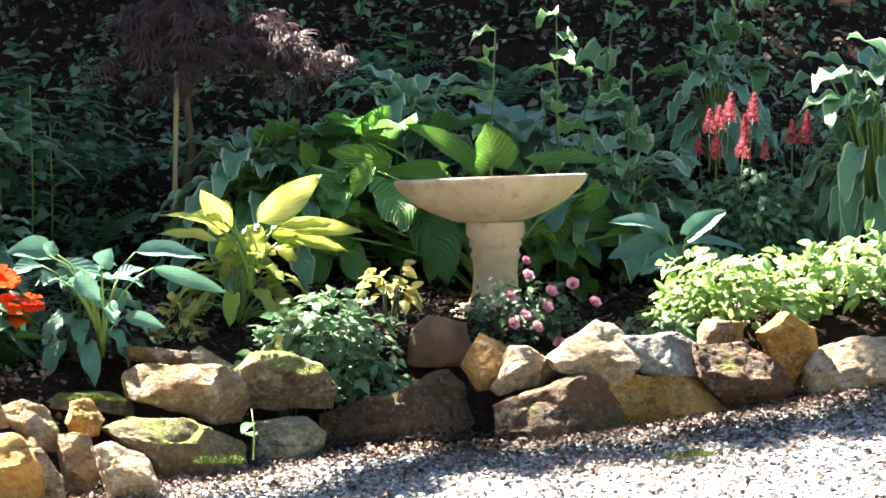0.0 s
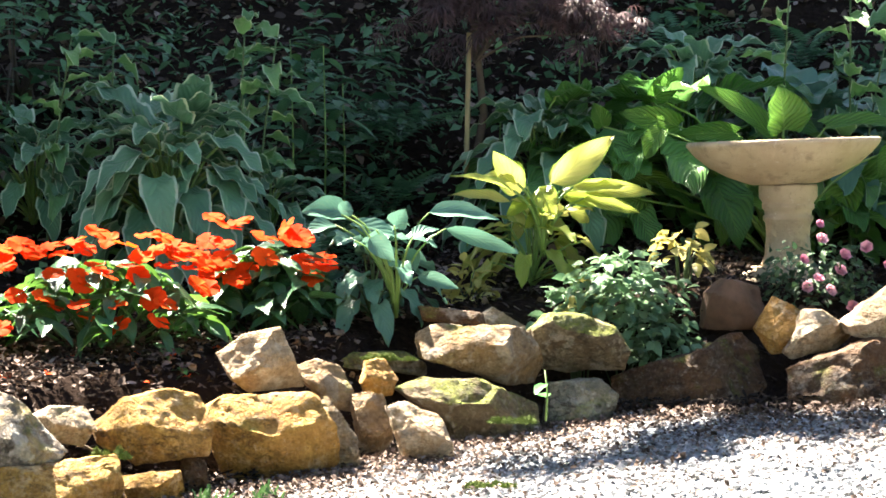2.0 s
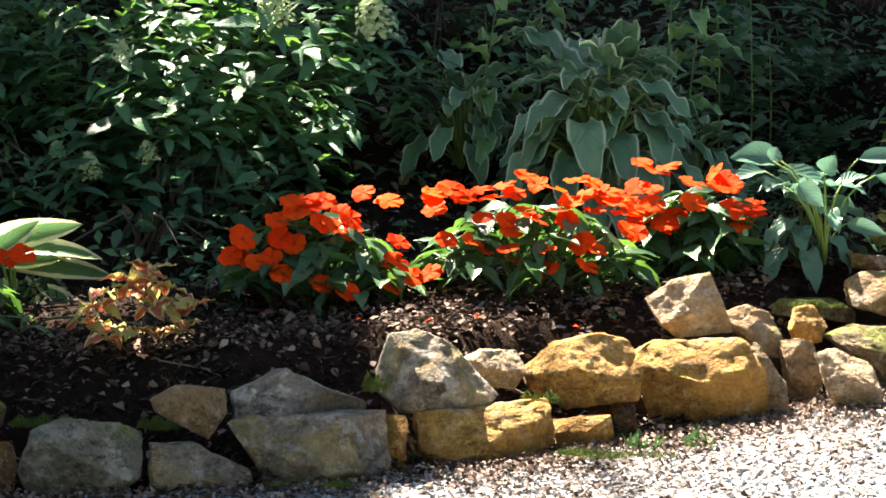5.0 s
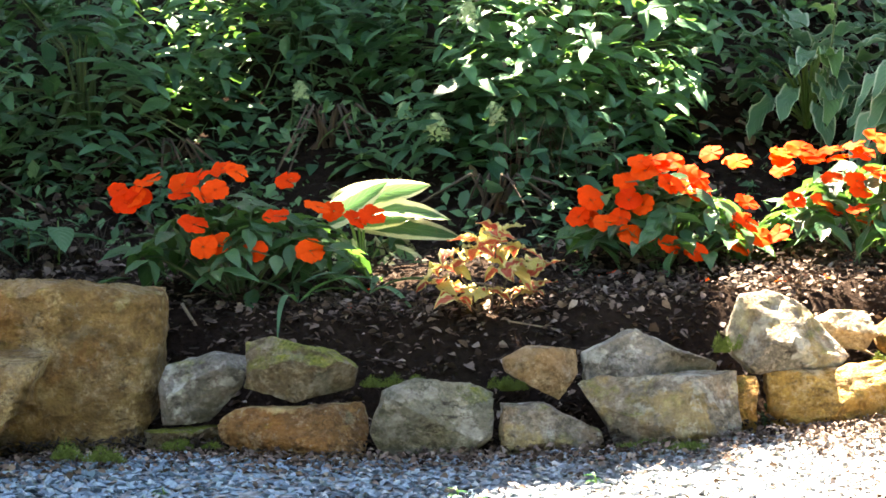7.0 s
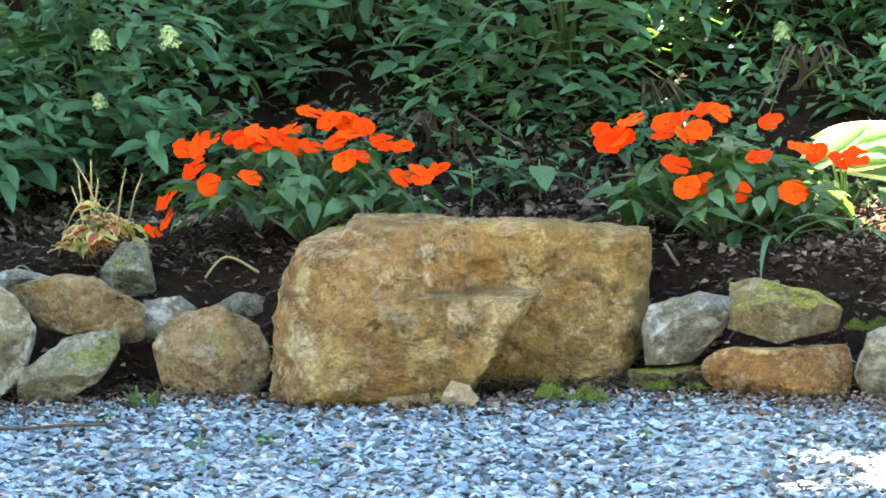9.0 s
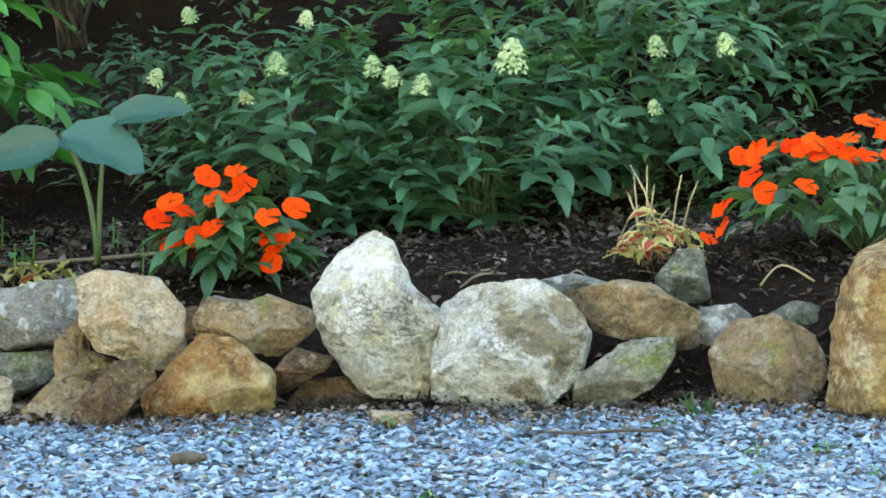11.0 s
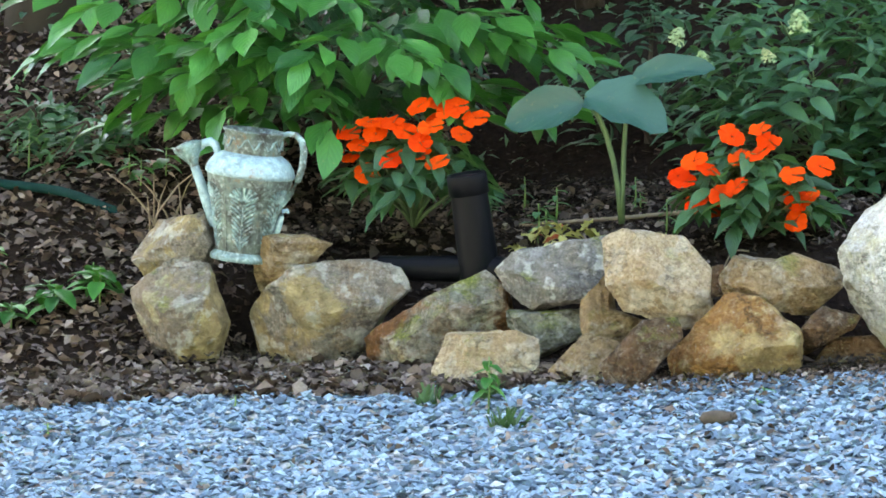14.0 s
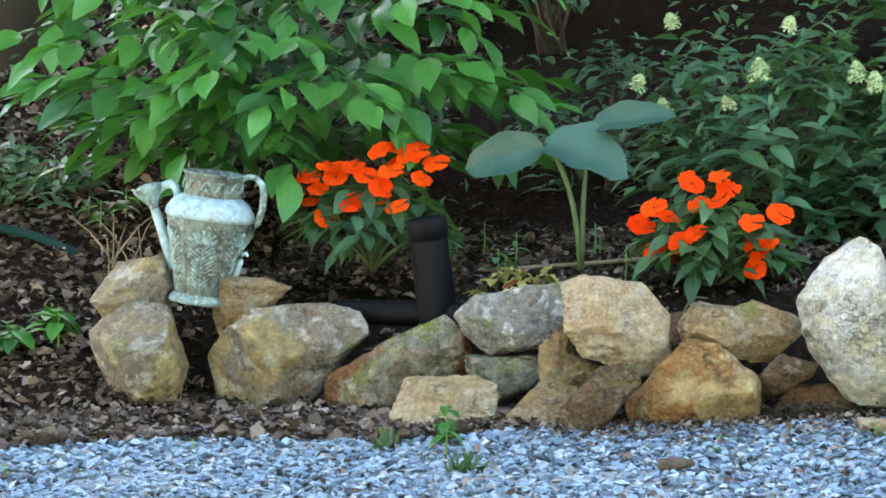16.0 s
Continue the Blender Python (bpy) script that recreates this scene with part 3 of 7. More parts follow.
def ground_sheet():
    xs = np.concatenate([[-400, -150, -60, -30, -18, -12, -9, -7], np.arange(-6, 6.01, 0.06), [7, 9, 12, 18, 30, 60, 150, 400]])
    ys = np.concatenate([[-400, -150, -60, -25, -10, -4, 0, 3, 5, 6.3], np.arange(7.0, 12.5, 0.06), [13, 14, 16, 19, 24, 30, 40, 60, 150, 400]])
    X, Y = np.meshgrid(xs, ys)
    Z = land(X, Y)
    rough = np.array([noise.fractal((a * 3.1, b * 3.1, 0.0), 1.0, 2.0, 4) for a, b in zip(X.ravel(), Y.ravel())]).reshape(X.shape)
    behind = smooth(0.2, 0.5, Y - wall_line(X))
    Z = Z + rough * (0.008 + 0.012 * behind)
    n, m = X.shape
    idx = np.arange(n * m).reshape(n, m)
    f = np.stack([idx[:-1, :-1], idx[:-1, 1:], idx[1:, 1:], idx[1:, :-1]], -1).reshape(-1, 4)
    cy = (Y[:-1, :-1] + Y[1:, 1:]) / 2 - wall_line((X[:-1, :-1] + X[1:, 1:]) / 2)
    me = mesh_from("ground", np.stack([X, Y, Z], -1).reshape(-1, 3), f, [GRAVEL_BED, SOIL], None, True, (cy.ravel() > -0.02).astype(int))
    return tagged(new("ground", me), "gravel drive below a dark mulched bed and wooded bank", "ground", kind="structure")


ground_sheet()


# ---------------------------------------------------------------- rocks
def rock_mesh(name, corners, depth, mat, seed, rough=1.0, cuts=12, level=4, box=3.4, crust=0.0, relief=None):
    rnd = random.Random(seed * 7 + 1)
    pts = [Vector((a, b)) for a, b in corners]
    mid = sum(pts, Vector((0, 0))) / len(pts)
    size = max(max(p.x for p in pts) - min(p.x for p in pts), max(p.y for p in pts) - min(p.y for p in pts))

    def reach(c, s):
        best = 0.02
        for i, p in enumerate(pts):
            a, e = p - mid, pts[(i + 1) % len(pts)] - p
            den = c * e.y - s * e.x
            if abs(den) > 1e-9:
                r = (a.x * e.y - a.y * e.x) / den
                t = (a.x * s - a.y * c) / den
                if r > 0 and -1e-6 <= t <= 1 + 1e-6:
                    best = max(best, r)
        return best

    bm = bmesh.new()
    bmesh.ops.create_icosphere(bm, subdivisions=level, radius=1.0)
    planes = []
    for _ in range(cuts):
        tilt = rnd.uniform(0.2, 1.1) if rnd.random() < 0.55 else rnd.uniform(-0.9, -0.1)
        n = Vector((rnd.uniform(-0.9, 0.9), -1.0, tilt)).normalized()
        planes.append((n, rnd.uniform(0.56, 0.84)))
    k = box
    for v in bm.verts:
        d = v.co.copy()
        rho = math.hypot(d.x, d.z)
        s = (rho ** k + abs(d.y) ** k) ** (-1 / k)
        r = reach(d.x / max(rho, 1e-6), d.z / max(rho, 1e-6)) * rho * s
        v.co = Vector((r * d.x / max(rho, 1e-6), d.y * s * depth * 0.5, r * d.z / max(rho, 1e-6)))
    for n, share in planes:
        top = max(v.co.dot(n) for v in bm.verts) * share
        for v in bm.verts:
            over = v.co.dot(n) - top
            if over > 0:
                v.co -= n * over * 0.96
    for axis, want in ((0, [p.x - mid.x for p in pts]), (2, [p.y - mid.y for p in pts])):
        have = [v.co[axis] for v in bm.verts]
        lo, hi = min(have), max(have)
        for v in bm.verts:
            v.co[axis] = min(want) + (v.co[axis] - lo) / (hi - lo) * (max(want) - min(want))
    if relief is not None:
        for v in bm.verts:
            share = smooth(0.0, 0.22, -v.co.y / depth)
            v.co.y -= float(share) * relief(v.co.x + mid.x, v.co.z + mid.y)
    bm.normal_update()
    off = Vector((seed * 3.7, seed * 1.3, seed * 2.1))
    bedding = Vector((rnd.uniform(-0.5, 0.5), -0.3, 1.0)).normalized()
    for v in bm.verts:
        q = v.co / size
        a = noise.fractal(q * 2.6 + off, 0.9, 2.0, 3) * 0.019
        b = noise.fractal(q * 9.0 + off, 0.7, 2.0, 3) * 0.008
        ridge = (1 - abs(noise.noise(q * 4.0 + off * 1.7))) ** 10 * -0.014
        v.co += v.normal * (a + b + ridge) * size * rough
        lie = (q.dot(bedding) * 6.0 + 2.6 * noise.noise(q * 2.2 + off)) % 1.0
        v.co += v.normal * (lie - 0.5) * 0.012 * size * rough * max(0.0, 0.35 + noise.noise(q * 3.1 - off))
        if crust:
            w = Vector((v.co.x * 11, v.co.y * 11, v.co.z * 19))
            v.co += v.normal * crust * (noise.ridged_multi_fractal(w + off, 0.9, 2.1, 4, 0.8, 2.0) - 1.2)
        v.co += Vector((mid.x, 0, mid.y))
    me = bpy.data.meshes.new(name)
    bm.to_mesh(me)
    bm.free()
    me.materials.append(mat)
    me.polygons.foreach_set("use_smooth", np.full(len(me.polygons), True))
    me.set_sharp_from_angle(angle=radians(26))
    return me


def rock(label, x, y, z, depth, corners, tone, seed):
    corners = [(a * 1.06, b * 1.05) for a, b in corners]
    me = rock_mesh("rock", corners, depth, STONES[tone], seed, 1.0, 11 if tone == "white" else 8, 6 if tone == "white" else 5, 2.7, 0.003 if tone == "white" else 0.0022)
    thing("rock", (x, y, z), label, "rock", "stones of the garden wall", me)


rock("sunlit pale sandstone slab at the end of the bed", 4.42, 9.17, 0.99, 0.24, [(-0.15, 0.06), (-0.12, 0.11), (-0.01, 0.14), (0.12, 0.13), (0.15, -0.02), (-0.14, -0.03)], "pale", 1)
rock("rough orange-brown sandstone boulder standing on end", 4.23, 9.22, 1.00, 0.15, [(-0.08, 0.14), (-0.01, 0.19), (0.06, 0.15), (0.08, 0.06), (0.04, 0.0), (-0.01, 0.0)], "gold", 2)
rock("small tan rock tucked under lime green groundcover", 4.07, 9.27, 1.11, 0.13, [(-0.06, 0.04), (-0.04, 0.07), (0.05, 0.06), (0.06, 0.0), (-0.06, 0.0)], "tan", 3)
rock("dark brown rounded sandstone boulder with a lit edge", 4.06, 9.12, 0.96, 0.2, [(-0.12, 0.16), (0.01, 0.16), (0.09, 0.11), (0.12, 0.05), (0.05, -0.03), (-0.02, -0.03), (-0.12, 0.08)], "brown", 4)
rock("greyish angular capstone on the wall", 3.86, 9.18, 1.03, 0.18, [(-0.1, 0.11), (-0.04, 0.11), (0.05, 0.12), (0.1, 0.09), (0.1, 0.01), (0.03, 0.0), (-0.06, 0.02)], "grey", 5)
rock("low orange-brown wedge rock in the wall base", 3.86, 9.12, 0.93, 0.25, [(-0.16, 0.08), (-0.12, 0.12), (0.06, 0.11), (0.16, 0.05), (0.14, -0.01), (-0.01, -0.03), (-0.1, -0.02)], "gold", 6)
rock("broad pale tan capstone with a flat sunlit top", 3.68, 9.17, 1.01, 0.2, [(-0.12, 0.08), (0.01, 0.17), (0.06, 0.16), (0.12, 0.08), (0.05, 0.0), (0.01, 0.02), (-0.1, 0.05)], "pale", 7)
rock("pale cream sandstone rock with a mossy edge", 3.52, 9.24, 1.00, 0.16, [(-0.09, 0.02), (-0.04, 0.12), (0.0, 0.12), (0.09, 0.06), (0.05, 0.03), (-0.07, 0.0)], "pale", 8)
rock("golden tan blocky rock leaning on its neighbour", 3.43, 9.28, 1.01, 0.13, [(-0.06, 0.06), (-0.01, 0.14), (0.06, 0.1), (0.03, 0.01), (-0.02, 0.0)], "gold", 9)
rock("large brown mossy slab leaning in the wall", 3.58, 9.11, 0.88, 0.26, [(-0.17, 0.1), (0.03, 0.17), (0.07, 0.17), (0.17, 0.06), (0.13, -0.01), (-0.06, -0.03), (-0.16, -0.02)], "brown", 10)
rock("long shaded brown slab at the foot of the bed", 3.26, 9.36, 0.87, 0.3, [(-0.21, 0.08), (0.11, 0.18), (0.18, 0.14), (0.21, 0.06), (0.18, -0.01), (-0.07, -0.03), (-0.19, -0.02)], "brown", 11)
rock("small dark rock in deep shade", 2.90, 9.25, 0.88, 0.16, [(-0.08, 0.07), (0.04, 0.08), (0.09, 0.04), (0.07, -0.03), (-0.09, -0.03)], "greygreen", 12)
rock("flat-topped mossy green ledge rock", 2.93, 9.36, 0.97, 0.2, [(-0.12, 0.1), (-0.08, 0.14), (0.01, 0.14), (0.08, 0.11), (0.12, 0.05), (0.11, 0.0), (-0.08, 0.0), (-0.12, 0.06)], "mossy", 13)
rock("large rounded tan boulder with sunlit top", 2.67, 9.29, 0.94, 0.24, [(-0.16, 0.12), (-0.12, 0.15), (-0.02, 0.15), (0.09, 0.14), (0.15, 0.05), (0.13, 0.0), (0.06, 0.0), (-0.07, 0.04), (-0.15, 0.07)], "tan", 14)
rock("small sunlit rock behind the wall", 2.80, 9.57, 1.05, 0.13, [(-0.06, 0.05), (-0.03, 0.07), (0.06, 0.02), (0.05, 0.0), (-0.06, 0.03)], "pale", 15)
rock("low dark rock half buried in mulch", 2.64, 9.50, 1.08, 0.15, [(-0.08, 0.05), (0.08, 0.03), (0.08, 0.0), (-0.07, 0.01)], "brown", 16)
rock("wedge-shaped mossy rock on the gravel edge", 2.59, 9.18, 0.82, 0.26, [(-0.17, 0.12), (-0.09, 0.15), (0.02, 0.14), (0.17, 0.08), (0.17, -0.01), (-0.02, -0.03), (-0.05, 0.04)], "mossy", 17)
rock("small bright tan rock lying on the gravel edge", 2.41, 8.93, 0.83, 0.15, [(-0.08, 0.09), (-0.03, 0.1), (0.04, 0.07), (0.08, -0.03), (-0.04, -0.03)], "pale", 18)
rock("flat slab topped with bright green moss", 2.44, 9.43, 0.96, 0.19, [(-0.06, 0.06), (0.06, 0.06), (0.11, 0.03), (0.11, 0.0), (-0.03, 0.02), (-0.11, 0.03)], "mossy", 19)
rock("small orange-tan stone between larger rocks", 2.37, 9.18, 0.93, 0.11, [(-0.042, 0.03), (-0.03, 0.08), (0.02, 0.086), (0.046, 0.04), (0.03, 0.0), (-0.03, 0.0)], "gold", 20)
rock("narrow tan boulder behind the golden boulder", 2.23, 9.13, 0.89, 0.15, [(-0.08, 0.11), (-0.02, 0.13), (0.04, 0.11), (0.08, 0.0), (0.01, 0.02), (-0.06, 0.08)], "tan", 21)
rock("narrow tan rock wedged beside the golden boulder", 2.20, 8.93, 0.78, 0.13, [(-0.06, 0.15), (-0.01, 0.16), (0.05, 0.07), (0.06, -0.02), (0.01, -0.03), (-0.04, 0.07)], "tan", 22)
rock("upright ridged tan rock in shade", 2.33, 9.08, 0.78, 0.12, [(-0.05, 0.16), (0.03, 0.15), (0.05, 0.05), (0.01, 0.0), (-0.03, 0.02)], "tan", 23)
rock("big golden yellow sandstone boulder in full sun", 2.05, 8.91, 0.74, 0.25, [(-0.15, 0.18), (-0.1, 0.21), (0.01, 0.21), (0.09, 0.21), (0.14, 0.14), (0.15, 0.06), (0.1, -0.01), (-0.07, -0.03), (-0.13, 0.08)], "gold", 24)
rock("bright cream wedge rock on top of the wall", 2.06, 9.06, 0.95, 0.18, [(-0.1, 0.09), (-0.04, 0.13), (0.04, 0.15), (0.08, 0.05), (0.1, 0.01), (-0.03, 0.0), (-0.07, 0.03)], "pale", 25)
rock("blocky golden tan capstone with rough face", 1.76, 8.86, 0.80, 0.22, [(-0.13, 0.09), (-0.06, 0.15), (0.03, 0.17), (0.11, 0.15), (0.13, 0.09), (0.12, 0.02), (-0.04, 0.0), (-0.12, 0.05)], "gold", 26)
rock("small pale rock between capstones", 1.55, 8.81, 0.85, 0.14, [(-0.07, 0.07), (-0.03, 0.09), (0.05, 0.09), (0.07, 0.04), (0.04, 0.0), (-0.02, 0.01)], "pale", 27)
rock("large grey-cream pointed capstone", 1.40, 8.71, 0.81, 0.22, [(-0.13, 0.09), (-0.1, 0.17), (-0.04, 0.18), (0.03, 0.15), (0.13, 0.04), (0.09, 0.0), (-0.08, 0.0), (-0.12, 0.04)], "greywarm", 28)
rock("long golden brown bar-shaped base stone", 1.50, 8.65, 0.70, 0.25, [(-0.15, 0.11), (0.14, 0.14), (0.15, 0.04), (0.05, -0.03), (-0.15, -0.01)], "gold", 29)
rock("small golden brown base stone", 1.74, 8.72, 0.73, 0.14, [(-0.07, 0.06), (0.05, 0.07), (0.07, -0.02), (-0.06, -0.03)], "gold", 30)
rock("squared brown base stone in shade", 1.85, 8.83, 0.73, 0.1, [(-0.03, 0.09), (0.03, 0.1), (0.03, -0.02), (-0.02, -0.03)], "brown", 31)
rock("flat grey slab capstone with a sharp crest", 1.09, 8.66, 0.79, 0.25, [(-0.15, 0.07), (-0.07, 0.11), (-0.04, 0.12), (0.05, 0.08), (0.15, 0.04), (0.14, 0.01), (-0.14, 0.0)], "grey", 32)
rock("big wedge-shaped grey base stone", 1.10, 8.58, 0.66, 0.28, [(-0.17, 0.14), (-0.12, 0.15), (0.16, 0.16), (0.17, 0.04), (0.13, -0.02), (-0.08, -0.03), (-0.12, 0.07)], "greywarm", 33)
rock("squared ochre base stone set back", 1.29, 8.62, 0.70, 0.1, [(-0.04, 0.11), (0.03, 0.09), (0.03, -0.02), (-0.01, -0.03)], "gold", 34)
rock("small angular tan rock with a flat top", 0.84, 8.61, 0.76, 0.16, [(-0.08, 0.09), (-0.03, 0.12), (0.08, 0.11), (0.08, 0.06), (0.04, 0.0), (-0.07, 0.06)], "tan", 35)
rock("low mottled tan and grey rock at the wall foot", 0.86, 8.53, 0.66, 0.2, [(-0.11, 0.1), (-0.02, 0.1), (0.1, 0.04), (0.11, -0.02), (-0.03, -0.03), (-0.11, -0.02)], "greywarm", 36)
rock("smooth grey-green rock with a crack across it", 0.60, 8.56, 0.64, 0.23, [(-0.13, 0.06), (-0.1, 0.14), (-0.03, 0.17), (0.08, 0.16), (0.13, 0.14), (0.12, 0.05), (0.04, -0.03), (-0.1, -0.02)], "greygreen", 37)
rock("small tan rock behind the wall", 0.68, 8.90, 0.76, 0.12, [(-0.05, 0.04), (0.05, 0.05), (0.05, 0.0), (-0.04, 0.01)], "tan", 38)
rock("pair of small pinkish tan stones in mulch", 0.52, 8.95, 0.76, 0.15, [(-0.07, 0.04), (-0.02, 0.06), (0.07, 0.04), (0.06, 0.0), (-0.06, 0.0)], "tan", 39)
rock("mossy yellow-grey capstone with pale top", 0.32, 8.73, 0.75, 0.21, [(-0.12, 0.13), (-0.06, 0.14), (0.07, 0.11), (0.12, 0.08), (0.11, 0.03), (-0.02, 0.0), (-0.12, 0.03), (-0.11, 0.08)], "mossy", 40)
rock("rust-orange squared base stone", 0.30, 8.65, 0.63, 0.26, [(-0.16, 0.08), (-0.12, 0.11), (0.15, 0.12), (0.16, 0.06), (0.15, -0.02), (0.03, -0.03), (-0.14, 0.03)], "rust", 41)
rock("rounded grey rock leaning against the boulder", 0.11, 8.83, 0.69, 0.18, [(-0.1, 0.08), (-0.08, 0.13), (0.02, 0.16), (0.1, 0.15), (0.08, 0.08), (0.01, 0.01), (-0.09, 0.0)], "grey", 42)
rock("low dark mossy stone under the grey rock", 0.07, 8.83, 0.63, 0.16, [(-0.09, 0.05), (0.07, 0.06), (0.08, -0.03), (-0.09, -0.03)], "mossy", 43)
rock("round knobbly tan rock beside the boulder", -0.97, 8.97, 0.60, 0.22, [(-0.13, 0.11), (-0.09, 0.18), (0.01, 0.2), (0.1, 0.15), (0.13, 0.07), (0.1, -0.01), (-0.01, -0.03), (-0.1, -0.01)], "tan", 44)
rock("grey rock behind the round rock", -0.93, 9.29, 0.72, 0.14, [(-0.07, 0.06), (-0.01, 0.09), (0.07, 0.08), (0.06, 0.02), (-0.02, 0.0)], "greygreen", 45)
rock("small grey rock in the wall gap", -1.09, 9.14, 0.71, 0.13, [(-0.06, 0.09), (0.02, 0.1), (0.06, 0.07), (-0.02, 0.0), (-0.06, 0.01)], "grey", 46)
rock("smooth tan wedge rock with a flat top", -1.30, 9.08, 0.70, 0.24, [(-0.15, 0.13), (-0.03, 0.16), (0.04, 0.16), (0.15, 0.09), (0.15, 0.01), (0.1, 0.0), (-0.07, 0.04)], "tan", 47)
rock("small grey stone under the coleus", -1.48, 9.33, 0.80, 0.16, [(-0.08, 0.04), (0.0, 0.06), (0.08, 0.04), (0.05, 0.01), (-0.04, 0.0)], "grey", 48)
rock("upright dark grey stone in the bed", -1.22, 9.34, 0.78, 0.14, [(-0.06, 0.07), (-0.01, 0.14), (0.05, 0.14), (0.07, 0.03), (0.02, 0.0), (-0.06, 0.04)], "greygreen", 49)
rock("low grey-green rock leaning at the wall foot", -1.30, 8.96, 0.58, 0.2, [(-0.11, 0.06), (-0.01, 0.14), (0.11, 0.16), (0.11, 0.11), (0.07, 0.05), (-0.06, -0.03), (-0.11, -0.02)], "greygreen", 50)
rock("big whitish rounded boulder with yellow and blue lichen", -1.57, 8.98, 0.56, 0.27, [(-0.17, 0.24), (-0.1, 0.28), (0.05, 0.3), (0.14, 0.25), (0.18, 0.18), (0.15, 0.07), (0.06, -0.03), (-0.1, -0.03), (-0.18, 0.02)], "white", 51)
rock("tall pointed white rock with a tan lower face", -1.89, 9.02, 0.61, 0.24, [(-0.15, 0.19), (-0.11, 0.29), (-0.03, 0.35), (0.03, 0.31), (0.07, 0.22), (0.15, 0.15), (0.11, -0.03), (-0.04, -0.02), (-0.13, 0.08)], "white", 52)
rock("flat brown stone under the pointed rock", -1.99, 9.08, 0.54, 0.23, [(-0.14, -0.02), (-0.08, 0.07), (0.08, 0.09), (0.14, 0.04), (0.11, -0.02), (-0.13, -0.03)], "brown", 53)
rock("small reddish brown rock chinked in the wall", -2.08, 9.02, 0.60, 0.15, [(-0.07, 0.02), (-0.01, 0.09), (0.08, 0.07), (0.06, 0.04), (-0.06, -0.03)], "brown", 54)
rock("smooth yellowish tan capstone", -2.19, 9.06, 0.66, 0.23, [(-0.14, 0.09), (-0.11, 0.14), (-0.02, 0.13), (0.02, 0.15), (0.12, 0.11), (0.14, 0.08), (0.05, 0.0), (-0.02, 0.02), (-0.13, 0.05)], "tan", 55)
rock("golden rust-coloured rock with a pale face", -2.28, 8.95, 0.52, 0.24, [(-0.15, 0.05), (-0.02, 0.2), (0.06, 0.19), (0.15, 0.11), (0.15, -0.0), (0.02, -0.02), (-0.13, -0.03)], "rust", 56)
rock("small brown stone behind the capstone", -2.35, 9.07, 0.70, 0.1, [(-0.03, 0.07), (0.01, 0.08), (0.03, 0.01), (-0.03, 0.0)], "brown", 57)
rock("split tan rock with a pale broken face", -2.49, 9.03, 0.63, 0.21, [(-0.13, 0.2), (-0.08, 0.23), (0.06, 0.21), (0.12, 0.14), (0.13, 0.02), (0.07, 0.0), (-0.07, 0.04), (-0.11, 0.1)], "pale", 58)
rock("tan rock under the split rock", -2.60, 9.06, 0.59, 0.15, [(-0.08, 0.09), (-0.02, 0.16), (-0.01, 0.08), (0.08, 0.04), (0.02, -0.03), (-0.07, -0.01)], "tan", 59)
rock("small tan rock at the wall foot", -2.63, 8.91, 0.50, 0.16, [(-0.08, 0.04), (-0.01, 0.12), (0.08, 0.1), (0.06, -0.01), (-0.03, -0.03), (-0.08, -0.02)], "tan", 60)
rock("oblong brown rock leaning at the wall foot", -2.47, 8.82, 0.51, 0.17, [(-0.09, 0.05), (0.0, 0.14), (0.08, 0.16), (0.09, 0.11), (-0.01, -0.01), (-0.07, -0.03)], "brown", 61)
rock("blue-grey rock with white patches on the wall", -2.79, 9.18, 0.65, 0.23, [(-0.14, 0.09), (-0.09, 0.14), (0.12, 0.18), (0.14, 0.14), (0.11, 0.03), (-0.04, 0.0), (-0.12, 0.05)], "grey", 62)
rock("dark mossy rock under the blue-grey rock", -2.79, 9.14, 0.56, 0.17, [(-0.1, 0.09), (-0.04, 0.09), (0.1, 0.1), (0.09, 0.04), (-0.03, -0.03), (-0.1, 0.05)], "greygreen", 63)
rock("squarish pale rock lying loose on the gravel", -2.88, 8.92, 0.48, 0.21, [(-0.12, 0.05), (-0.09, 0.13), (0.07, 0.14), (0.12, 0.12), (0.12, 0.04), (-0.01, -0.03), (-0.11, -0.03)], "pale", 64)
rock("grey-green rock with a rust-orange face", -3.08, 9.18, 0.52, 0.27, [(-0.18, 0.05), (-0.1, 0.11), (0.1, 0.22), (0.15, 0.18), (0.18, 0.07), (0.0, -0.03), (-0.17, -0.01)], "rustgrey", 65)
rock("big mottled grey rock with a yellow broken corner", -3.40, 9.24, 0.50, 0.3, [(-0.2, 0.12), (-0.16, 0.17), (-0.06, 0.24), (0.09, 0.25), (0.17, 0.23), (0.2, 0.18), (0.15, 0.13), (0.05, -0.02), (-0.12, -0.03), (-0.19, 0.02)], "greywarm", 66)
rock("tan rock at the foot of the watering can", -3.51, 9.29, 0.66, 0.18, [(-0.1, 0.1), (-0.06, 0.15), (0.04, 0.15), (0.1, 0.13), (0.04, 0.07), (-0.03, 0.02), (-0.09, 0.0)], "tan", 67)
rock("olive-brown rounded rock beside the watering can", -3.83, 9.29, 0.68, 0.19, [(-0.11, 0.07), (-0.06, 0.16), (0.08, 0.18), (0.11, 0.1), (0.09, 0.05), (-0.06, 0.0)], "greywarm", 68)
rock("mottled grey-tan rock at the end of the wall", -3.78, 9.20, 0.53, 0.2, [(-0.12, 0.14), (-0.02, 0.22), (0.07, 0.21), (0.12, 0.06), (0.1, -0.03), (-0.08, -0.03)], "greywarm", 69)
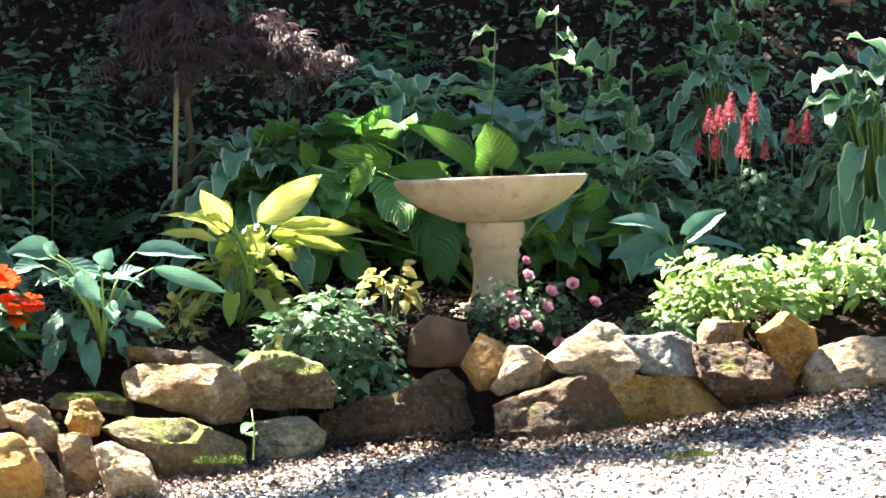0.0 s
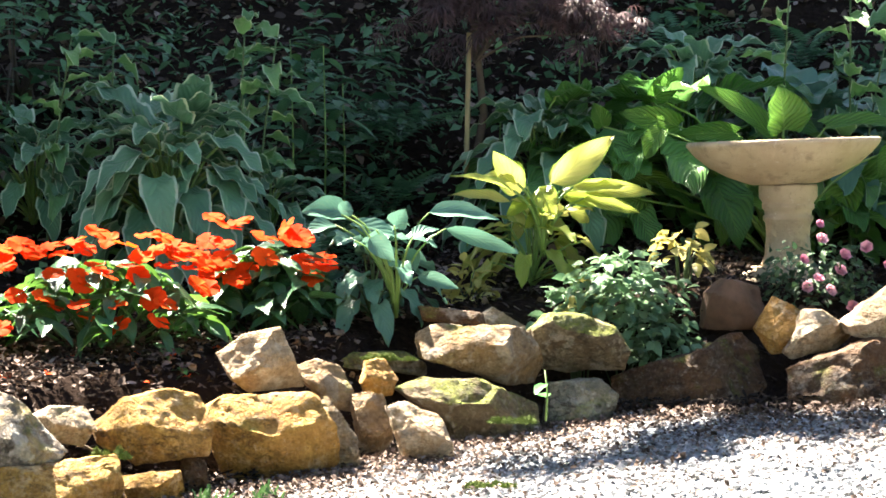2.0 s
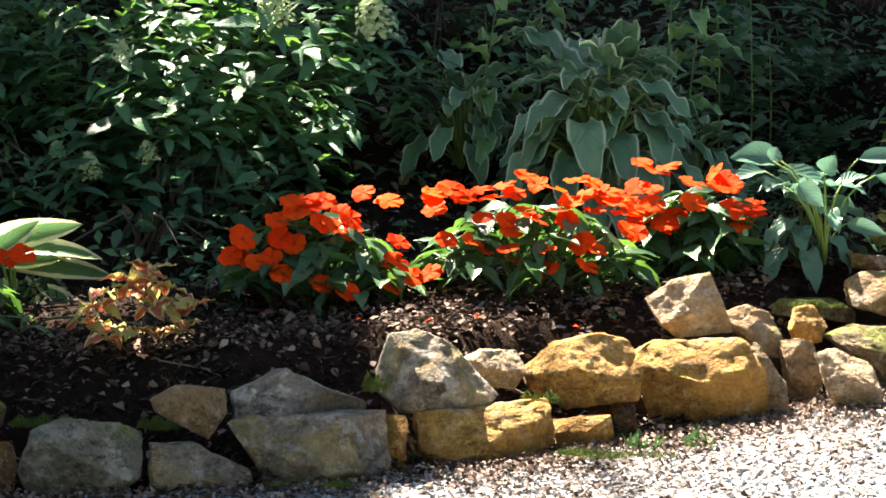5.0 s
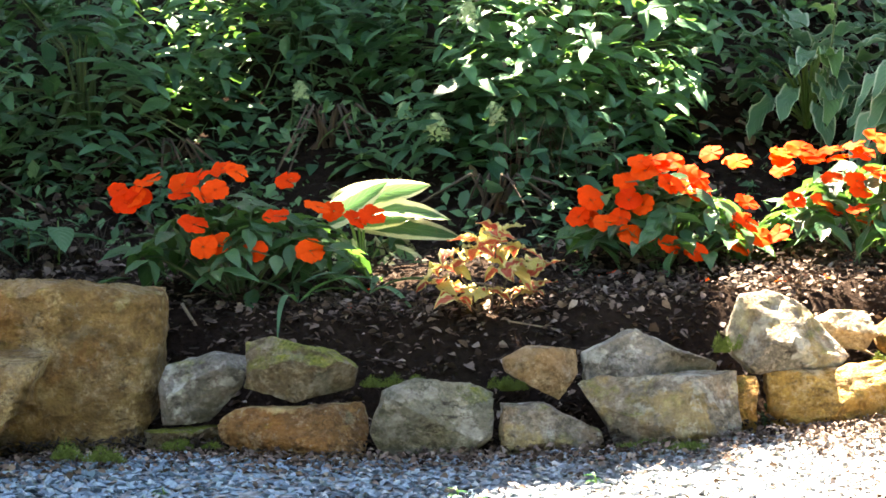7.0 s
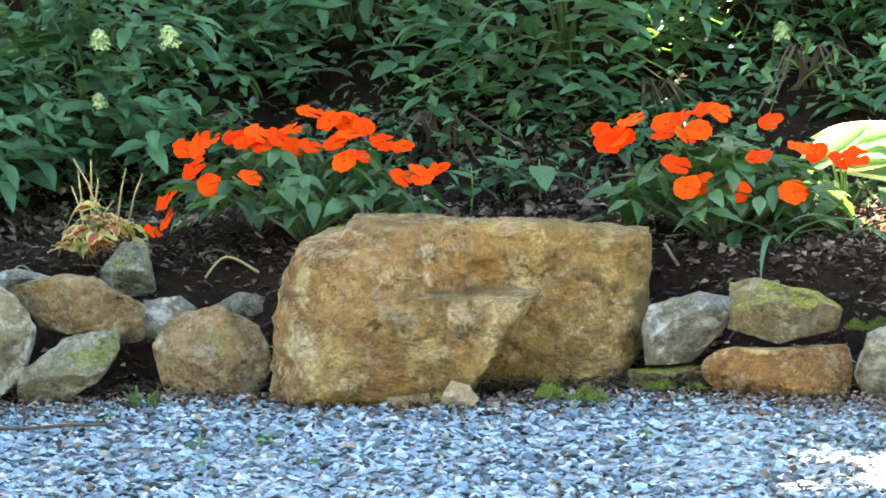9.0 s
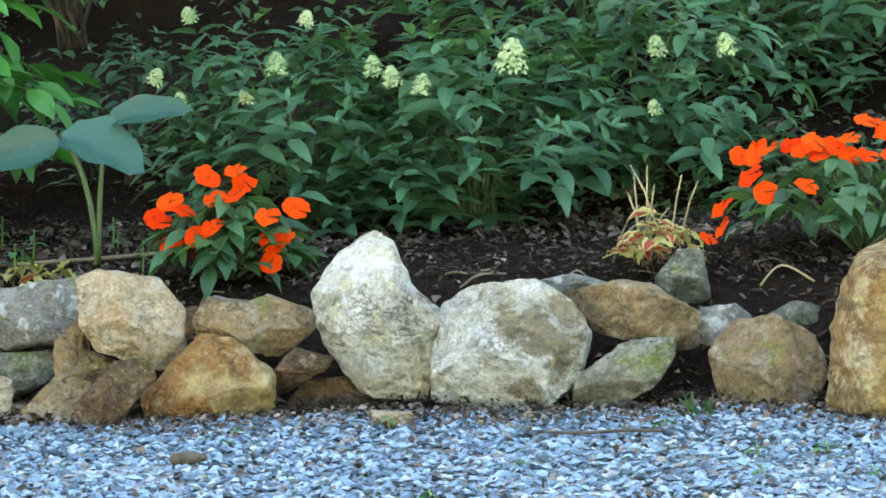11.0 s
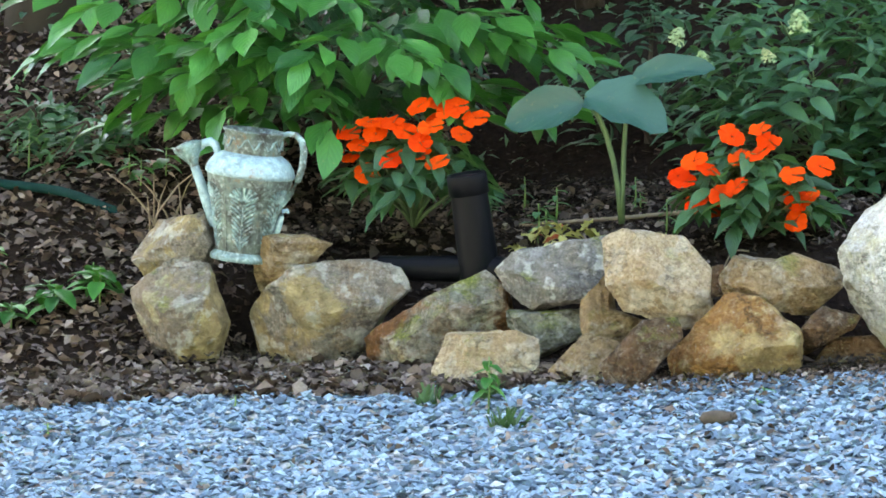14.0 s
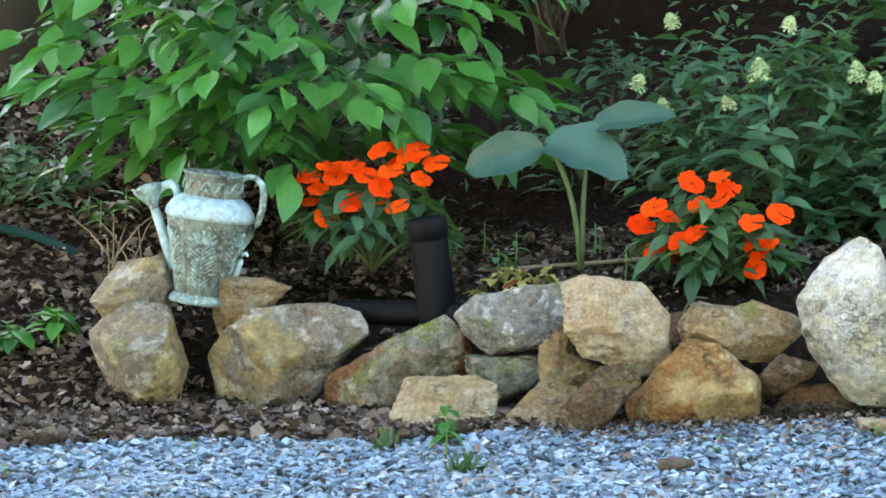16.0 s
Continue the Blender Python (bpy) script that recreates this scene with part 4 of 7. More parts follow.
rock("flat pale chip of stone on the gravel", -1.80, 8.76, 0.55, 0.13, [(-0.05, 0.03), (0.04, 0.03), (0.05, 0.01), (-0.03, -0.03)], "pale", 70)
rock("small white and pink stone at the boulder foot", -0.39, 8.63, 0.61, 0.11, [(-0.04, 0.02), (-0.02, 0.06), (0.02, 0.05), (0.04, 0.02), (-0.0, -0.03)], "pale", 71)
rock("flat tan stone at the boulder foot", -0.50, 8.66, 0.61, 0.12, [(-0.05, 0.02), (0.04, 0.03), (0.05, -0.03), (-0.05, -0.03)], "tan", 72)



def boulder_relief(x, z):
    """How far the face of the great boulder stands out: a bold shoulder, broken off in a ledge with a slanting end."""
    if z < 0.262:
        end = 0.03 + (z - 0.03) * 0.60
        out = 0.15 * float(smooth(end + 0.012, end - 0.012, x))
        out += 0.02 * float(smooth(0.26, 0.20, z)) * float(smooth(end + 0.01, end - 0.01, x))
    else:
        out = 0.15 * float(smooth(0.06, -0.16, x)) * (1.0 - 0.35 * float(smooth(0.30, 0.42, z)))
    out -= 0.10 * float(smooth(-0.33, -0.44, x)) ** 1.3
    out -= 0.030 * math.exp(-((x - 0.075) / 0.05) ** 2 - ((z - 0.295) / 0.03) ** 2)
    out -= 0.022 * math.exp(-((x + 0.185) / 0.013) ** 2 - ((z - 0.19) / 0.012) ** 2)
    out -= 0.03 * float(smooth(0.33, 0.42, x))
    return out - 0.02 * float(smooth(0.06, -0.02, z))


def boulder():
    """The great squared boulder with a broken-off ledge in its face."""
    outline = [(-0.435, -0.02), (-0.432, 0.12), (-0.42, 0.25), (-0.385, 0.345), (-0.35, 0.375), (-0.27, 0.385), (-0.26, 0.41), (-0.19, 0.42), (0.14, 0.421), (0.33, 0.412), (0.43, 0.395), (0.436, 0.30), (0.42, 0.20), (0.40, 0.12), (0.372, 0.06), (0.36, -0.02)]
    me = rock_mesh("boulder", outline, 0.36, STONES["boulder"], 301, 0.8, 0, 6, 9.0, 0.010, boulder_relief)
    thing("boulder", (-0.40, 9.02, 0.59), "huge squared ochre sandstone boulder with a broken ledge", "boulder", "", me)


boulder()


# ---------------------------------------------------------------- loose ground cover: gravel, mulch, litter
def gravel_pieces():
    n = 62000
    x = RNG.uniform(-5.2, 5.2, n)
    y = wall_line(x) + 0.03 - RNG.uniform(0, 1, n) ** 1.15 * 1.75
    z = drive(x, y)
    size = RNG.uniform(0.0045, 0.0125, n) * (1 - 0.3 * smooth(-0.5, 1.2, x))
    sc = np.stack([size * RNG.uniform(0.8, 1.5, n), size * RNG.uniform(0.8, 1.3, n), size * RNG.uniform(0.4, 0.8, n)], -1)
    rot = turns(RNG.uniform(0, 6.3, n), RNG.normal(0, 0.35, n), RNG.normal(0, 0.35, n))
    pts = np.stack([x, y, z + RNG.uniform(-0.002, 0.010, n)], -1)
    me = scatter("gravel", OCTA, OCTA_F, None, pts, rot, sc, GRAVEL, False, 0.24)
    tagged(new("gravel", me), "loose crushed blue-grey stone gravel on the drive", "gravel", kind="stuff")


def mulch_pieces():
    n = 34000
    x = RNG.uniform(-3.9, 5.4, n)
    y = wall_line(x) + 0.10 + RNG.uniform(0, 1, n) ** 1.7 * 1.6
    z = land(x, y) + RNG.uniform(0.004, 0.032, n)
    sc = np.stack([RNG.uniform(0.35, 1.0, n) ** 2 * 0.016, RNG.uniform(0.0018, 0.0045, n), RNG.uniform(0.001, 0.003, n)], -1)
    rot = turns(RNG.uniform(0, 6.3, n), RNG.normal(0, 0.35, n), RNG.normal(0, 0.4, n))
    me = scatter("mulch", CHIP, CHIP_F, None, np.stack([x, y, z], -1), rot, sc, MULCH, False, 0.3)
    tagged(new("bark_mulch", me), "dark shredded bark mulch covering the bed", "mulch", kind="stuff")


def litter_pieces():
    """Dry leaves: thick on the open bank, a strip along the foot of the stones, few in the bed."""
    v, f, u = blade(1.0, 0.62, "ovate", 0.7, 0.4, 0.15, 3, 2)
    v = v - np.array([0, 0.5, 0])
    groups = []
    n = 17000
    x = RNG.uniform(-6.2, -3.5, n)
    groups.append((x, wall_line(x) + 0.05 + RNG.uniform(0, 1, n) * 3.0, 0.012, 0.048))
    n = 3000
    x = RNG.uniform(-3.6, 0.2, n)
    groups.append((x, wall_line(x) + 0.95 - 0.55 * smooth(-2.5, -2.9, x) + RNG.uniform(0, 1, n) * 0.9, 0.012, 0.05))
    n = 11000
    x = RNG.uniform(-4.2, 5.0, n)
    groups.append((x, wall_line(x) + 0.06 - np.abs(RNG.normal(0, 0.13, n)), 0.006, 0.024))
    n = 3600
    x = RNG.uniform(-4.6, -2.55, n)
    groups.append((x, wall_line(x) + 0.04 - RNG.uniform(0, 0.40, n) * smooth(-2.4, -3.0, x), 0.02, 0.062))
    n = 9000
    x = RNG.uniform(1.4, 4.9, n)
    groups.append((x, wall_line(x) + 0.04 - np.abs(RNG.normal(0, 0.33, n)), 0.005, 0.018))
    n = 3200
    x = RNG.uniform(-5.0, 5.0, n)
    groups.append((x, wall_line(x) - RNG.uniform(0, 1, n) ** 1.5 * 1.5, 0.006, 0.028))
    n = 900
    x = RNG.uniform(0.4, 4.6, n)
    groups.append((x, wall_line(x) + 0.3 + RNG.uniform(0, 0.8, n), 0.01, 0.04))
    n = 9000
    x = RNG.uniform(0.8, 5.6, n)
    groups.append((x, wall_line(x) + 1.0 + RNG.uniform(0, 1, n) ** 0.8 * 3.0, 0.012, 0.05))
    n = 2000
    x = RNG.uniform(0.15, 2.4, n)
    groups.append((x, wall_line(x) + RNG.uniform(0.22, 0.85, n), 0.007, 0.034))
    n = 1400
    x = RNG.uniform(-2.8, 2.6, n)
    groups.append((x, wall_line(x) + RNG.uniform(0.3, 0.8, n), 0.008, 0.03))
    pts, sc = [], []
    for gx, gy, lo, hi in groups:
        pts.append(np.stack([gx, gy, land(gx, gy) + RNG.uniform(0.008, 0.024, len(gx))], -1))
        sc.append(RNG.uniform(lo, hi, len(gx)))
    pts, sc = np.concatenate(pts), np.concatenate(sc)
    m = len(pts)
    rot = turns(RNG.uniform(0, 6.3, m), RNG.normal(0.25, 0.4, m), RNG.normal(0, 0.5, m))
    me = scatter("litter", v, f, u, pts, rot, sc, LITTER, True)
    tagged(new("leaf_litter", me), "dry brown fallen leaves on the bank and wall foot", "leaf litter", kind="stuff")


gravel_pieces()
mulch_pieces()
litter_pieces()


def woodland_floor():
    """Low ivy and seedlings over the shaded bank, in drifts."""
    v, f, u = TINY_LEAF
    n = 68000
    x = RNG.uniform(-6.5, 6.8, n)
    y = wall_line(x) + 1.25 + RNG.uniform(0, 1, n) ** 0.9 * 4.2
    drift = np.array([noise.fractal((a * 1.7, b * 1.7, 4.0), 1.0, 2.0, 3) for a, b in zip(x, y)])
    keep = (drift + RNG.normal(0, 0.18, n) > np.where(x < -4.0, 0.24, np.where(x < -1.9, 0.36, np.where(x < 1.2, -0.3, -0.15))))
    x, y, drift = x[keep], y[keep], drift[keep]
    m = len(x)
    z = land(x, y) + RNG.uniform(0.0, 1.0, m) ** 1.5 * (0.10 + 0.22 * np.clip(drift + 0.1, 0, 1))
    rot = turns(RNG.uniform(0, 6.3, m), RNG.normal(-0.25, 0.45, m), RNG.normal(0, 0.4, m))
    me = scatter("ivy", v, f, u, np.stack([x, y, z], -1), rot, RNG.uniform(0.35, 1.0, m) ** 2 * 0.062, LEAF["wood_green"], True)
    tagged(new("woodland_groundcover", me), "dark green ivy and seedlings over the shaded bank", "groundcover", kind="stuff")


woodland_floor()


# ---------------------------------------------------------------- hostas
def free_leaf(plant, joint, tip, width, mat, stalk_mat, shape="heart", forward=0.45, droop=0.45, wave=0.03, phase=0.0, up=0.6, thick=0.0042):
    """One broad leaf with its stalk from the plant's foot to the joint; the blade from joint to tip. forward: how far it leans to the open side."""
    j, t = Vector(joint), Vector(tip)
    d = t - j
    length = d.length * (1 + 0.3 * forward)
    d.y -= forward * d.length
    d.normalize()
    n = Vector((0, -0.75, up))
    n = (n - d * n.dot(d)).normalized()
    n = Matrix.Rotation(0.55 * math.sin(phase * 7.3), 3, d) @ n
    s = d.cross(n).normalized()
    v, f, u = blade(length, width, shape, droop, 0.22, wave, 10, 6, phase, 0.12)
    v = np.array([tuple(j + s * float(a[0]) + d * float(a[1]) + n * float(a[2])) for a in v])
    pts = []
    for i in range(6):
        k = i / 5
        pts.append((j.x * (0.25 * k + 0.75 * k * k), j.y * k, j.z * (1 - (1 - k) ** 1.4)))
    v1, f1 = tube_arrays(pts, [thick * (1.4 - 0.7 * i / 5) for i in range(6)], 4)
    vv = np.vstack([np.array(v1), v])
    ff = np.vstack([np.array(f1), f + len(v1)])
    uu = np.vstack([np.full((len(v1), 2), 0.5), u])
    me = mesh_from("leaf", vv, ff, [mat, stalk_mat], uu, True, [1] * len(f1) + [0] * len(f))
    return part("leaf", me, plant)


def placed_hosta(label, x, y, z, leaves, mat, stalk=STALK, seed=0, spread=0.10, forward=0.45, name="hosta", widen=1.0, **kw):
    """A hosta whose main leaves stand where they are seen: (joint x, z, tip x, z, width) from its foot."""
    rnd = random.Random(seed)
    plant = thing(name, (x, y, z), label, "plant")
    for jx, jz, tx, tz, w in leaves:
        dy = rnd.uniform(-spread, spread)
        free_leaf(plant, (jx, dy, jz), (tx, dy + rnd.uniform(-0.03, 0.03), tz), w * widen, mat, stalk, forward=forward * rnd.uniform(0.6, 1.2), phase=rnd.uniform(0, 6), **kw)
    return plant


def leaf_set(name, mat, stalk, size, shape="heart", ratio=0.62, wave=0.06, lift=1.0):
    """Six stalked leaves, from upright to sprawling, for a full clump."""
    out = []
    for i, (reach, rise, tip) in enumerate(((0.25, 1.5, 0.55), (0.5, 1.45, 0.2), (0.8, 1.25, -0.1), (1.05, 1.0, -0.35), (1.2, 0.75, -0.5), (1.3, 0.5, -0.6))):
        out.append(stalked_leaf("leaf_" + name, mat, stalk, reach * size, rise * size * lift, size * 1.15, size * 1.15 * ratio, shape, tip, 0.55, wave=wave, phase=i * 1.3, nu=12, nv=6))
    return out


SETS = {
    "margin": leaf_set("margin", LEAF["margin"], STALK, 0.135, ratio=0.50, wave=0.10, lift=1.5),
    "deep": leaf_set("deep", LEAF["deep"], DARK_STALK, 0.19, ratio=0.60, wave=0.10),
    "blue": leaf_set("blue", LEAF["blue"], DARK_STALK, 0.17, ratio=0.58, wave=0.09),
    "yellow": leaf_set("yellow", LEAF["yellow"], STALK, 0.15, ratio=0.42, wave=0.10),
}


def clump_hosta(label, x, y, kind, count, scale, seed, tall=1.0, z=None):
    """A full clump of stalked leaves in rings."""
    rnd = random.Random(seed)
    plant = thing("hosta", (x, y, land_z(x, y) if z is None else z), label, "plant")
    for i in range(count):
        ring = min(5, int(6 * (i / count)))
        yaw = i * 2.39996 + rnd.uniform(-0.4, 0.4)
        m = stand(0, 0, 0, yaw, rnd.uniform(-0.12, 0.12), rnd.uniform(-0.15, 0.15), scale * rnd.uniform(0.8, 1.15))
        m = m @ Matrix.Diagonal((1, 1, tall, 1))
        part("leaf", SETS[kind][ring], plant, "", m)
    return plant


def flower_stalk(plant, dx, dy, height, lean, seed, bracts=11, z0=0.0):
    """A tall scape with twisted bracts along it and a budded tip."""
    rnd = random.Random(seed)
    lean += rnd.uniform(-0.06, 0.06)
    dx -= lean
    pts = [(dx + lean * (i / 7) ** 1.5, dy, z0 + height * i / 7) for i in range(8)]
    stem = part("flower_stalk", tube_mesh("flower_stalk", pts, [0.0045 - 0.0003 * i for i in range(8)], DARK_STALK), plant)
    for i in range(bracts):
        k = 0.40 + 0.60 * i / (bracts - 1)
        p = Vector((dx + lean * k ** 1.5, dy, z0 + height * k))
        part("bract", BRACTS[i % 3], stem, "", stand(*p, rnd.uniform(0, 6.3), rnd.uniform(-0.2, 0.8), rnd.uniform(-0.5, 0.5), (1.5 - 0.75 * k) * rnd.uniform(0.75, 1.25)))


BRACTS = [leaf_mesh("bract", LEAF["bract"], 0.12, 0.062, "ovate", d, 0.5, w, 8, 4, 2.0 * d) for d, w in ((1.1, 0.2), (0.5, 0.14), (0.8, 0.25))]

placed_hosta("golden yellow hosta clump in sunlight on dark mulch", 3.00, 9.90, 1.24,
             [(0.01, 0.19, 0.17, 0.31, 0.10), (-0.06, 0.16, -0.13, 0.27, 0.09), (-0.09, 0.17, -0.26, 0.24, 0.05), (-0.07, 0.14, -0.23, 0.18, 0.05), (0.09, 0.18, 0.31, 0.17, 0.06), (0.12, 0.15, 0.26, 0.12, 0.05), (-0.02, 0.18, 0.01, 0.11, 0.08), (0.06, 0.16, 0.18, 0.14, 0.06), (-0.04, 0.15, -0.10, 0.11, 0.05), (0.04, 0.19, 0.10, 0.26, 0.06), (-0.00, 0.14, 0.09, 0.11, 0.06), (-0.07, 0.19, -0.17, 0.22, 0.06), (0.01, 0.12, -0.04, 0.08, 0.05), (0.09, 0.12, 0.15, 0.09, 0.05), (-0.04, 0.20, -0.07, 0.25, 0.05), (0.06, 0.17, 0.23, 0.20, 0.05)],
             LEAF["yellow"], STALK, 3, 0.09, 0.22, widen=0.86, wave=0.07, shape="ovate", droop=0.35)
clump_hosta("yellow-green hosta leaves at the foot of the golden clump", 2.99, 9.96, "yellow", 30, 0.70, 131, 1.15)
placed_hosta("low blue-green hosta with smooth leaves on mulch", 2.51, 9.55, 1.10,
             [(0.09, 0.26, 0.26, 0.27, 0.06), (0.14, 0.22, 0.34, 0.16, 0.04), (-0.10, 0.23, 0.05, 0.21, 0.07), (-0.12, 0.26, -0.24, 0.28, 0.07), (-0.09, 0.20, -0.03, 0.15, 0.05), (0.04, 0.17, 0.06, 0.12, 0.04), (0.06, 0.10, 0.16, 0.08, 0.04), (-0.13, 0.20, -0.17, 0.19, 0.05), (-0.06, 0.22, -0.07, 0.16, 0.06), (0.03, 0.20, 0.09, 0.23, 0.05), (-0.14, 0.23, -0.22, 0.22, 0.06), (-0.02, 0.23, -0.00, 0.27, 0.05), (-0.16, 0.26, -0.14, 0.29, 0.04)],
             LEAF["blue"], STALK, 5, 0.09, 0.22, droop=0.4, widen=1.1, thick=0.003, shape="ovate")
clump_hosta("crowded blue-green hosta stalks and small leaves", 2.47, 9.64, "blue", 26, 0.56, 130, 1.35)
BATH_HOSTA = placed_hosta("large quilted green hosta spreading behind the birdbath", 3.81, 10.30, 1.16,
             [(0.00, 0.41, -0.02, 0.525, 0.165), (-0.02, 0.40, -0.21, 0.55, 0.09), (0.10, 0.42, 0.34, 0.46, 0.09), (-0.13, 0.40, -0.30, 0.41, 0.07), (-0.28, 0.42, -0.43, 0.46, 0.09), (-0.47, 0.30, -0.28, 0.28, 0.10), (-0.21, 0.22, -0.19, 0.10, 0.13), (-0.19, 0.23, -0.06, 0.21, 0.09), (0.21, 0.27, 0.15, 0.15, 0.13), (0.25, 0.28, 0.40, 0.26, 0.13), (0.20, 0.19, 0.33, 0.15, 0.08), (-0.36, 0.41, -0.41, 0.34, 0.08), (-0.49, 0.42, -0.52, 0.48, 0.07), (-0.26, 0.36, -0.17, 0.27, 0.10), (0.30, 0.36, 0.25, 0.29, 0.08), (-0.33, 0.50, -0.26, 0.58, 0.08), (-0.39, 0.22, -0.49, 0.19, 0.08), (0.43, 0.23, 0.33, 0.20, 0.07)],
             LEAF["bright"], STALK, 7, 0.12, 0.25, wave=0.05, widen=0.85)
for i, (dx, dz) in enumerate([(0.045, 0.79), (0.225, 0.835), (0.45, 0.695), (0.33, 0.66)]):
    flower_stalk(BATH_HOSTA, dx, 0.05, dz, 0.05, 71 + i, 10 if i < 3 else 6)
clump_hosta("deep green hosta clump crowding the birdbath", 3.98, 10.48, "deep", 26, 0.78, 61)
clump_hosta("upright white-edged hosta in bud behind the birdbath", 3.72, 10.72, "margin", 46, 0.95, 62, 1.35)
clump_hosta("deep green hosta clump beneath the maple", 3.32, 10.62, "deep", 34, 0.9, 63, 1.05)
clump_hosta("dark green hosta clump with deep ribbed leaves", 3.62, 10.55, "deep", 34, 1.15, 21)
clump_hosta("deep green hosta clump beside the birdbath", 3.34, 10.5, "deep", 22, 0.85, 22)
clump_hosta("white-edged hosta clump with narrow green leaves", 3.20, 10.55, "margin", 50, 0.98, 23, 1.25)
clump_hosta("blue-green hosta clump in the shade", 4.05, 10.6, "blue", 50, 1.1, 24, 1.15)
clump_hosta("cream-edged hosta clump in the shade", 4.30, 10.5, "margin", 50, 1.05, 25)
clump_hosta("tall cream-striped hosta with drooping leaves", 5.02, 10.3, "margin", 84, 0.98, 26, 1.6)
BUD_HOSTA = clump_hosta("tall hosta in bud behind the red astilbe", 4.82, 11.0, "margin", 40, 0.8, 27, 1.35)
for i, (dx, dz) in enumerate([(-0.30, 0.36), (-0.05, 0.47), (0.08, 0.54), (0.20, 0.56)]):
    flower_stalk(BUD_HOSTA, dx, 0.02, dz + 0.22, 0.03, 171 + i, 6)
placed_hosta("low blue and green hosta beneath the astilbe", 4.28, 10.05, 1.27,
             [(-0.04, 0.09, -0.21, 0.08, 0.07), (-0.00, 0.11, 0.08, 0.19, 0.07), (0.04, 0.09, 0.20, 0.10, 0.05), (-0.02, 0.09, -0.07, 0.16, 0.07), (-0.06, 0.13, -0.22, 0.18, 0.06), (0.02, 0.07, -0.06, 0.03, 0.06), (-0.03, 0.06, -0.15, 0.03, 0.06), (0.05, 0.06, 0.15, 0.05, 0.05)],
             LEAF["blue"], STALK, 9, 0.08, 0.35)
clump_hosta("wavy white-edged hosta clump beside the lizzies", 2.38, 10.45, "margin", 48, 0.78, 128, 1.05)
clump_hosta("low white-edged hosta clump in the shade", 1.74, 10.45, "margin", 48, 0.78, 129, 1.05)
LEFT_HOSTA = clump_hosta("white-edged green hosta clump in the shade", 2.06, 10.2, "margin", 100, 1.12, 28, 1.28)
flower_stalk(LEFT_HOSTA, -0.24, 0.1, 0.68, 0.03, 74)
flower_stalk(LEFT_HOSTA, -0.12, 0.15, 0.66, 0.02, 75)
flower_stalk(LEFT_HOSTA, 0.225, 0.1, 1.86 - land_z(2.06, 10.2), 0.04, 76, 12)
flower_stalk(LEFT_HOSTA, 0.31, 0.1, 1.81 - land_z(2.06, 10.2), 0.03, 77, 12)
placed_hosta("pale cream and green hosta lit by the sun", 0.51, 9.75, 0.91,
             [(-0.06, 0.24, 0.14, 0.29, 0.075), (-0.02, 0.22, 0.20, 0.24, 0.07), (0.00, 0.19, 0.23, 0.17, 0.065), (-0.09, 0.20, 0.04, 0.29, 0.07), (0.07, 0.15, 0.14, 0.08, 0.06), (0.04, 0.09, 0.09, -0.01, 0.07), (-0.11, 0.08, -0.10, 0.01, 0.05), (0.00, 0.19, 0.10, 0.21, 0.06), (-0.04, 0.15, -0.06, 0.07, 0.06), (0.02, 0.14, 0.04, 0.04, 0.06), (0.08, 0.12, 0.18, 0.06, 0.05)],
             LEAF["variegated"], STALK, 11, 0.08, 0.4)
placed_hosta("tall plant with three great blue-green leaves", -2.72, 9.55, 0.84,
             [(-0.09, 0.305, -0.30, 0.262, 0.115), (-0.09, 0.320, 0.13, 0.268, 0.16), (0.02, 0.360, 0.23, 0.415, 0.085)],
             LEAF["dusk"], DARK_STALK, 13, 0.03, 0.15, name="large_leaved_plant", droop=0.35, thick=0.006, shape="round", wave=0.05)


# ---------------------------------------------------------------- busy lizzies
def flower_mesh(name, mat, radius, seed=0, petals=5):
    """A flat open flower: broad rounded petals, each lapping over the next."""
    rnd = random.Random(seed)
    vs, fs, us = [], [], []
    span = 2 * math.pi / petals * 1.22
    for k in range(petals):
        a0 = 2 * math.pi * k / petals + rnd.uniform(-0.08, 0.08)
        long = radius * rnd.uniform(0.9, 1.08)
        lift, nod = rnd.uniform(-0.10, 0.22), rnd.uniform(0.0, 6.3)
        o = len(vs)
        for i in range(5):
            q = (0.06, 0.35, 0.65, 0.88, 1.0)[i]
            for j in range(7):
                v = j / 3 - 1
                edge = (1 - abs(v) ** 3.2) ** 0.5 if abs(v) < 1 else 0.0
                r = long * q * (0.80 + 0.20 * edge - 0.10 * q * math.exp(-(v / 0.22) ** 2))
                a = a0 + 0.5 * span * v * (0.75 + 0.25 * q)
                z = long * (lift * q * q + 0.07 * v * q + 0.04 * q * math.sin(3.5 * v + nod) - 0.10 * q ** 4 * edge)
                vs.append((r * math.sin(a), r * math.cos(a), z))
                us.append((0.5 + 0.5 * v, q))
        for i in range(4):
            for j in range(6):
                c = o + i * 7 + j
                fs.append((c, c + 1, c + 8, c + 7))
    return mesh_from(name, vs, fs, mat, us)


ORANGE = [flower_mesh("flower", PETAL_ORANGE, 0.036, k) for k in range(5)]
LIZZIE_LEAF = [leaf_mesh("leaf", LEAF["impatiens"], 0.100, 0.043, "lance", d, 0.3, 0.05, 6, 4, d * 5) for d in (0.2, 0.5, 0.9)]


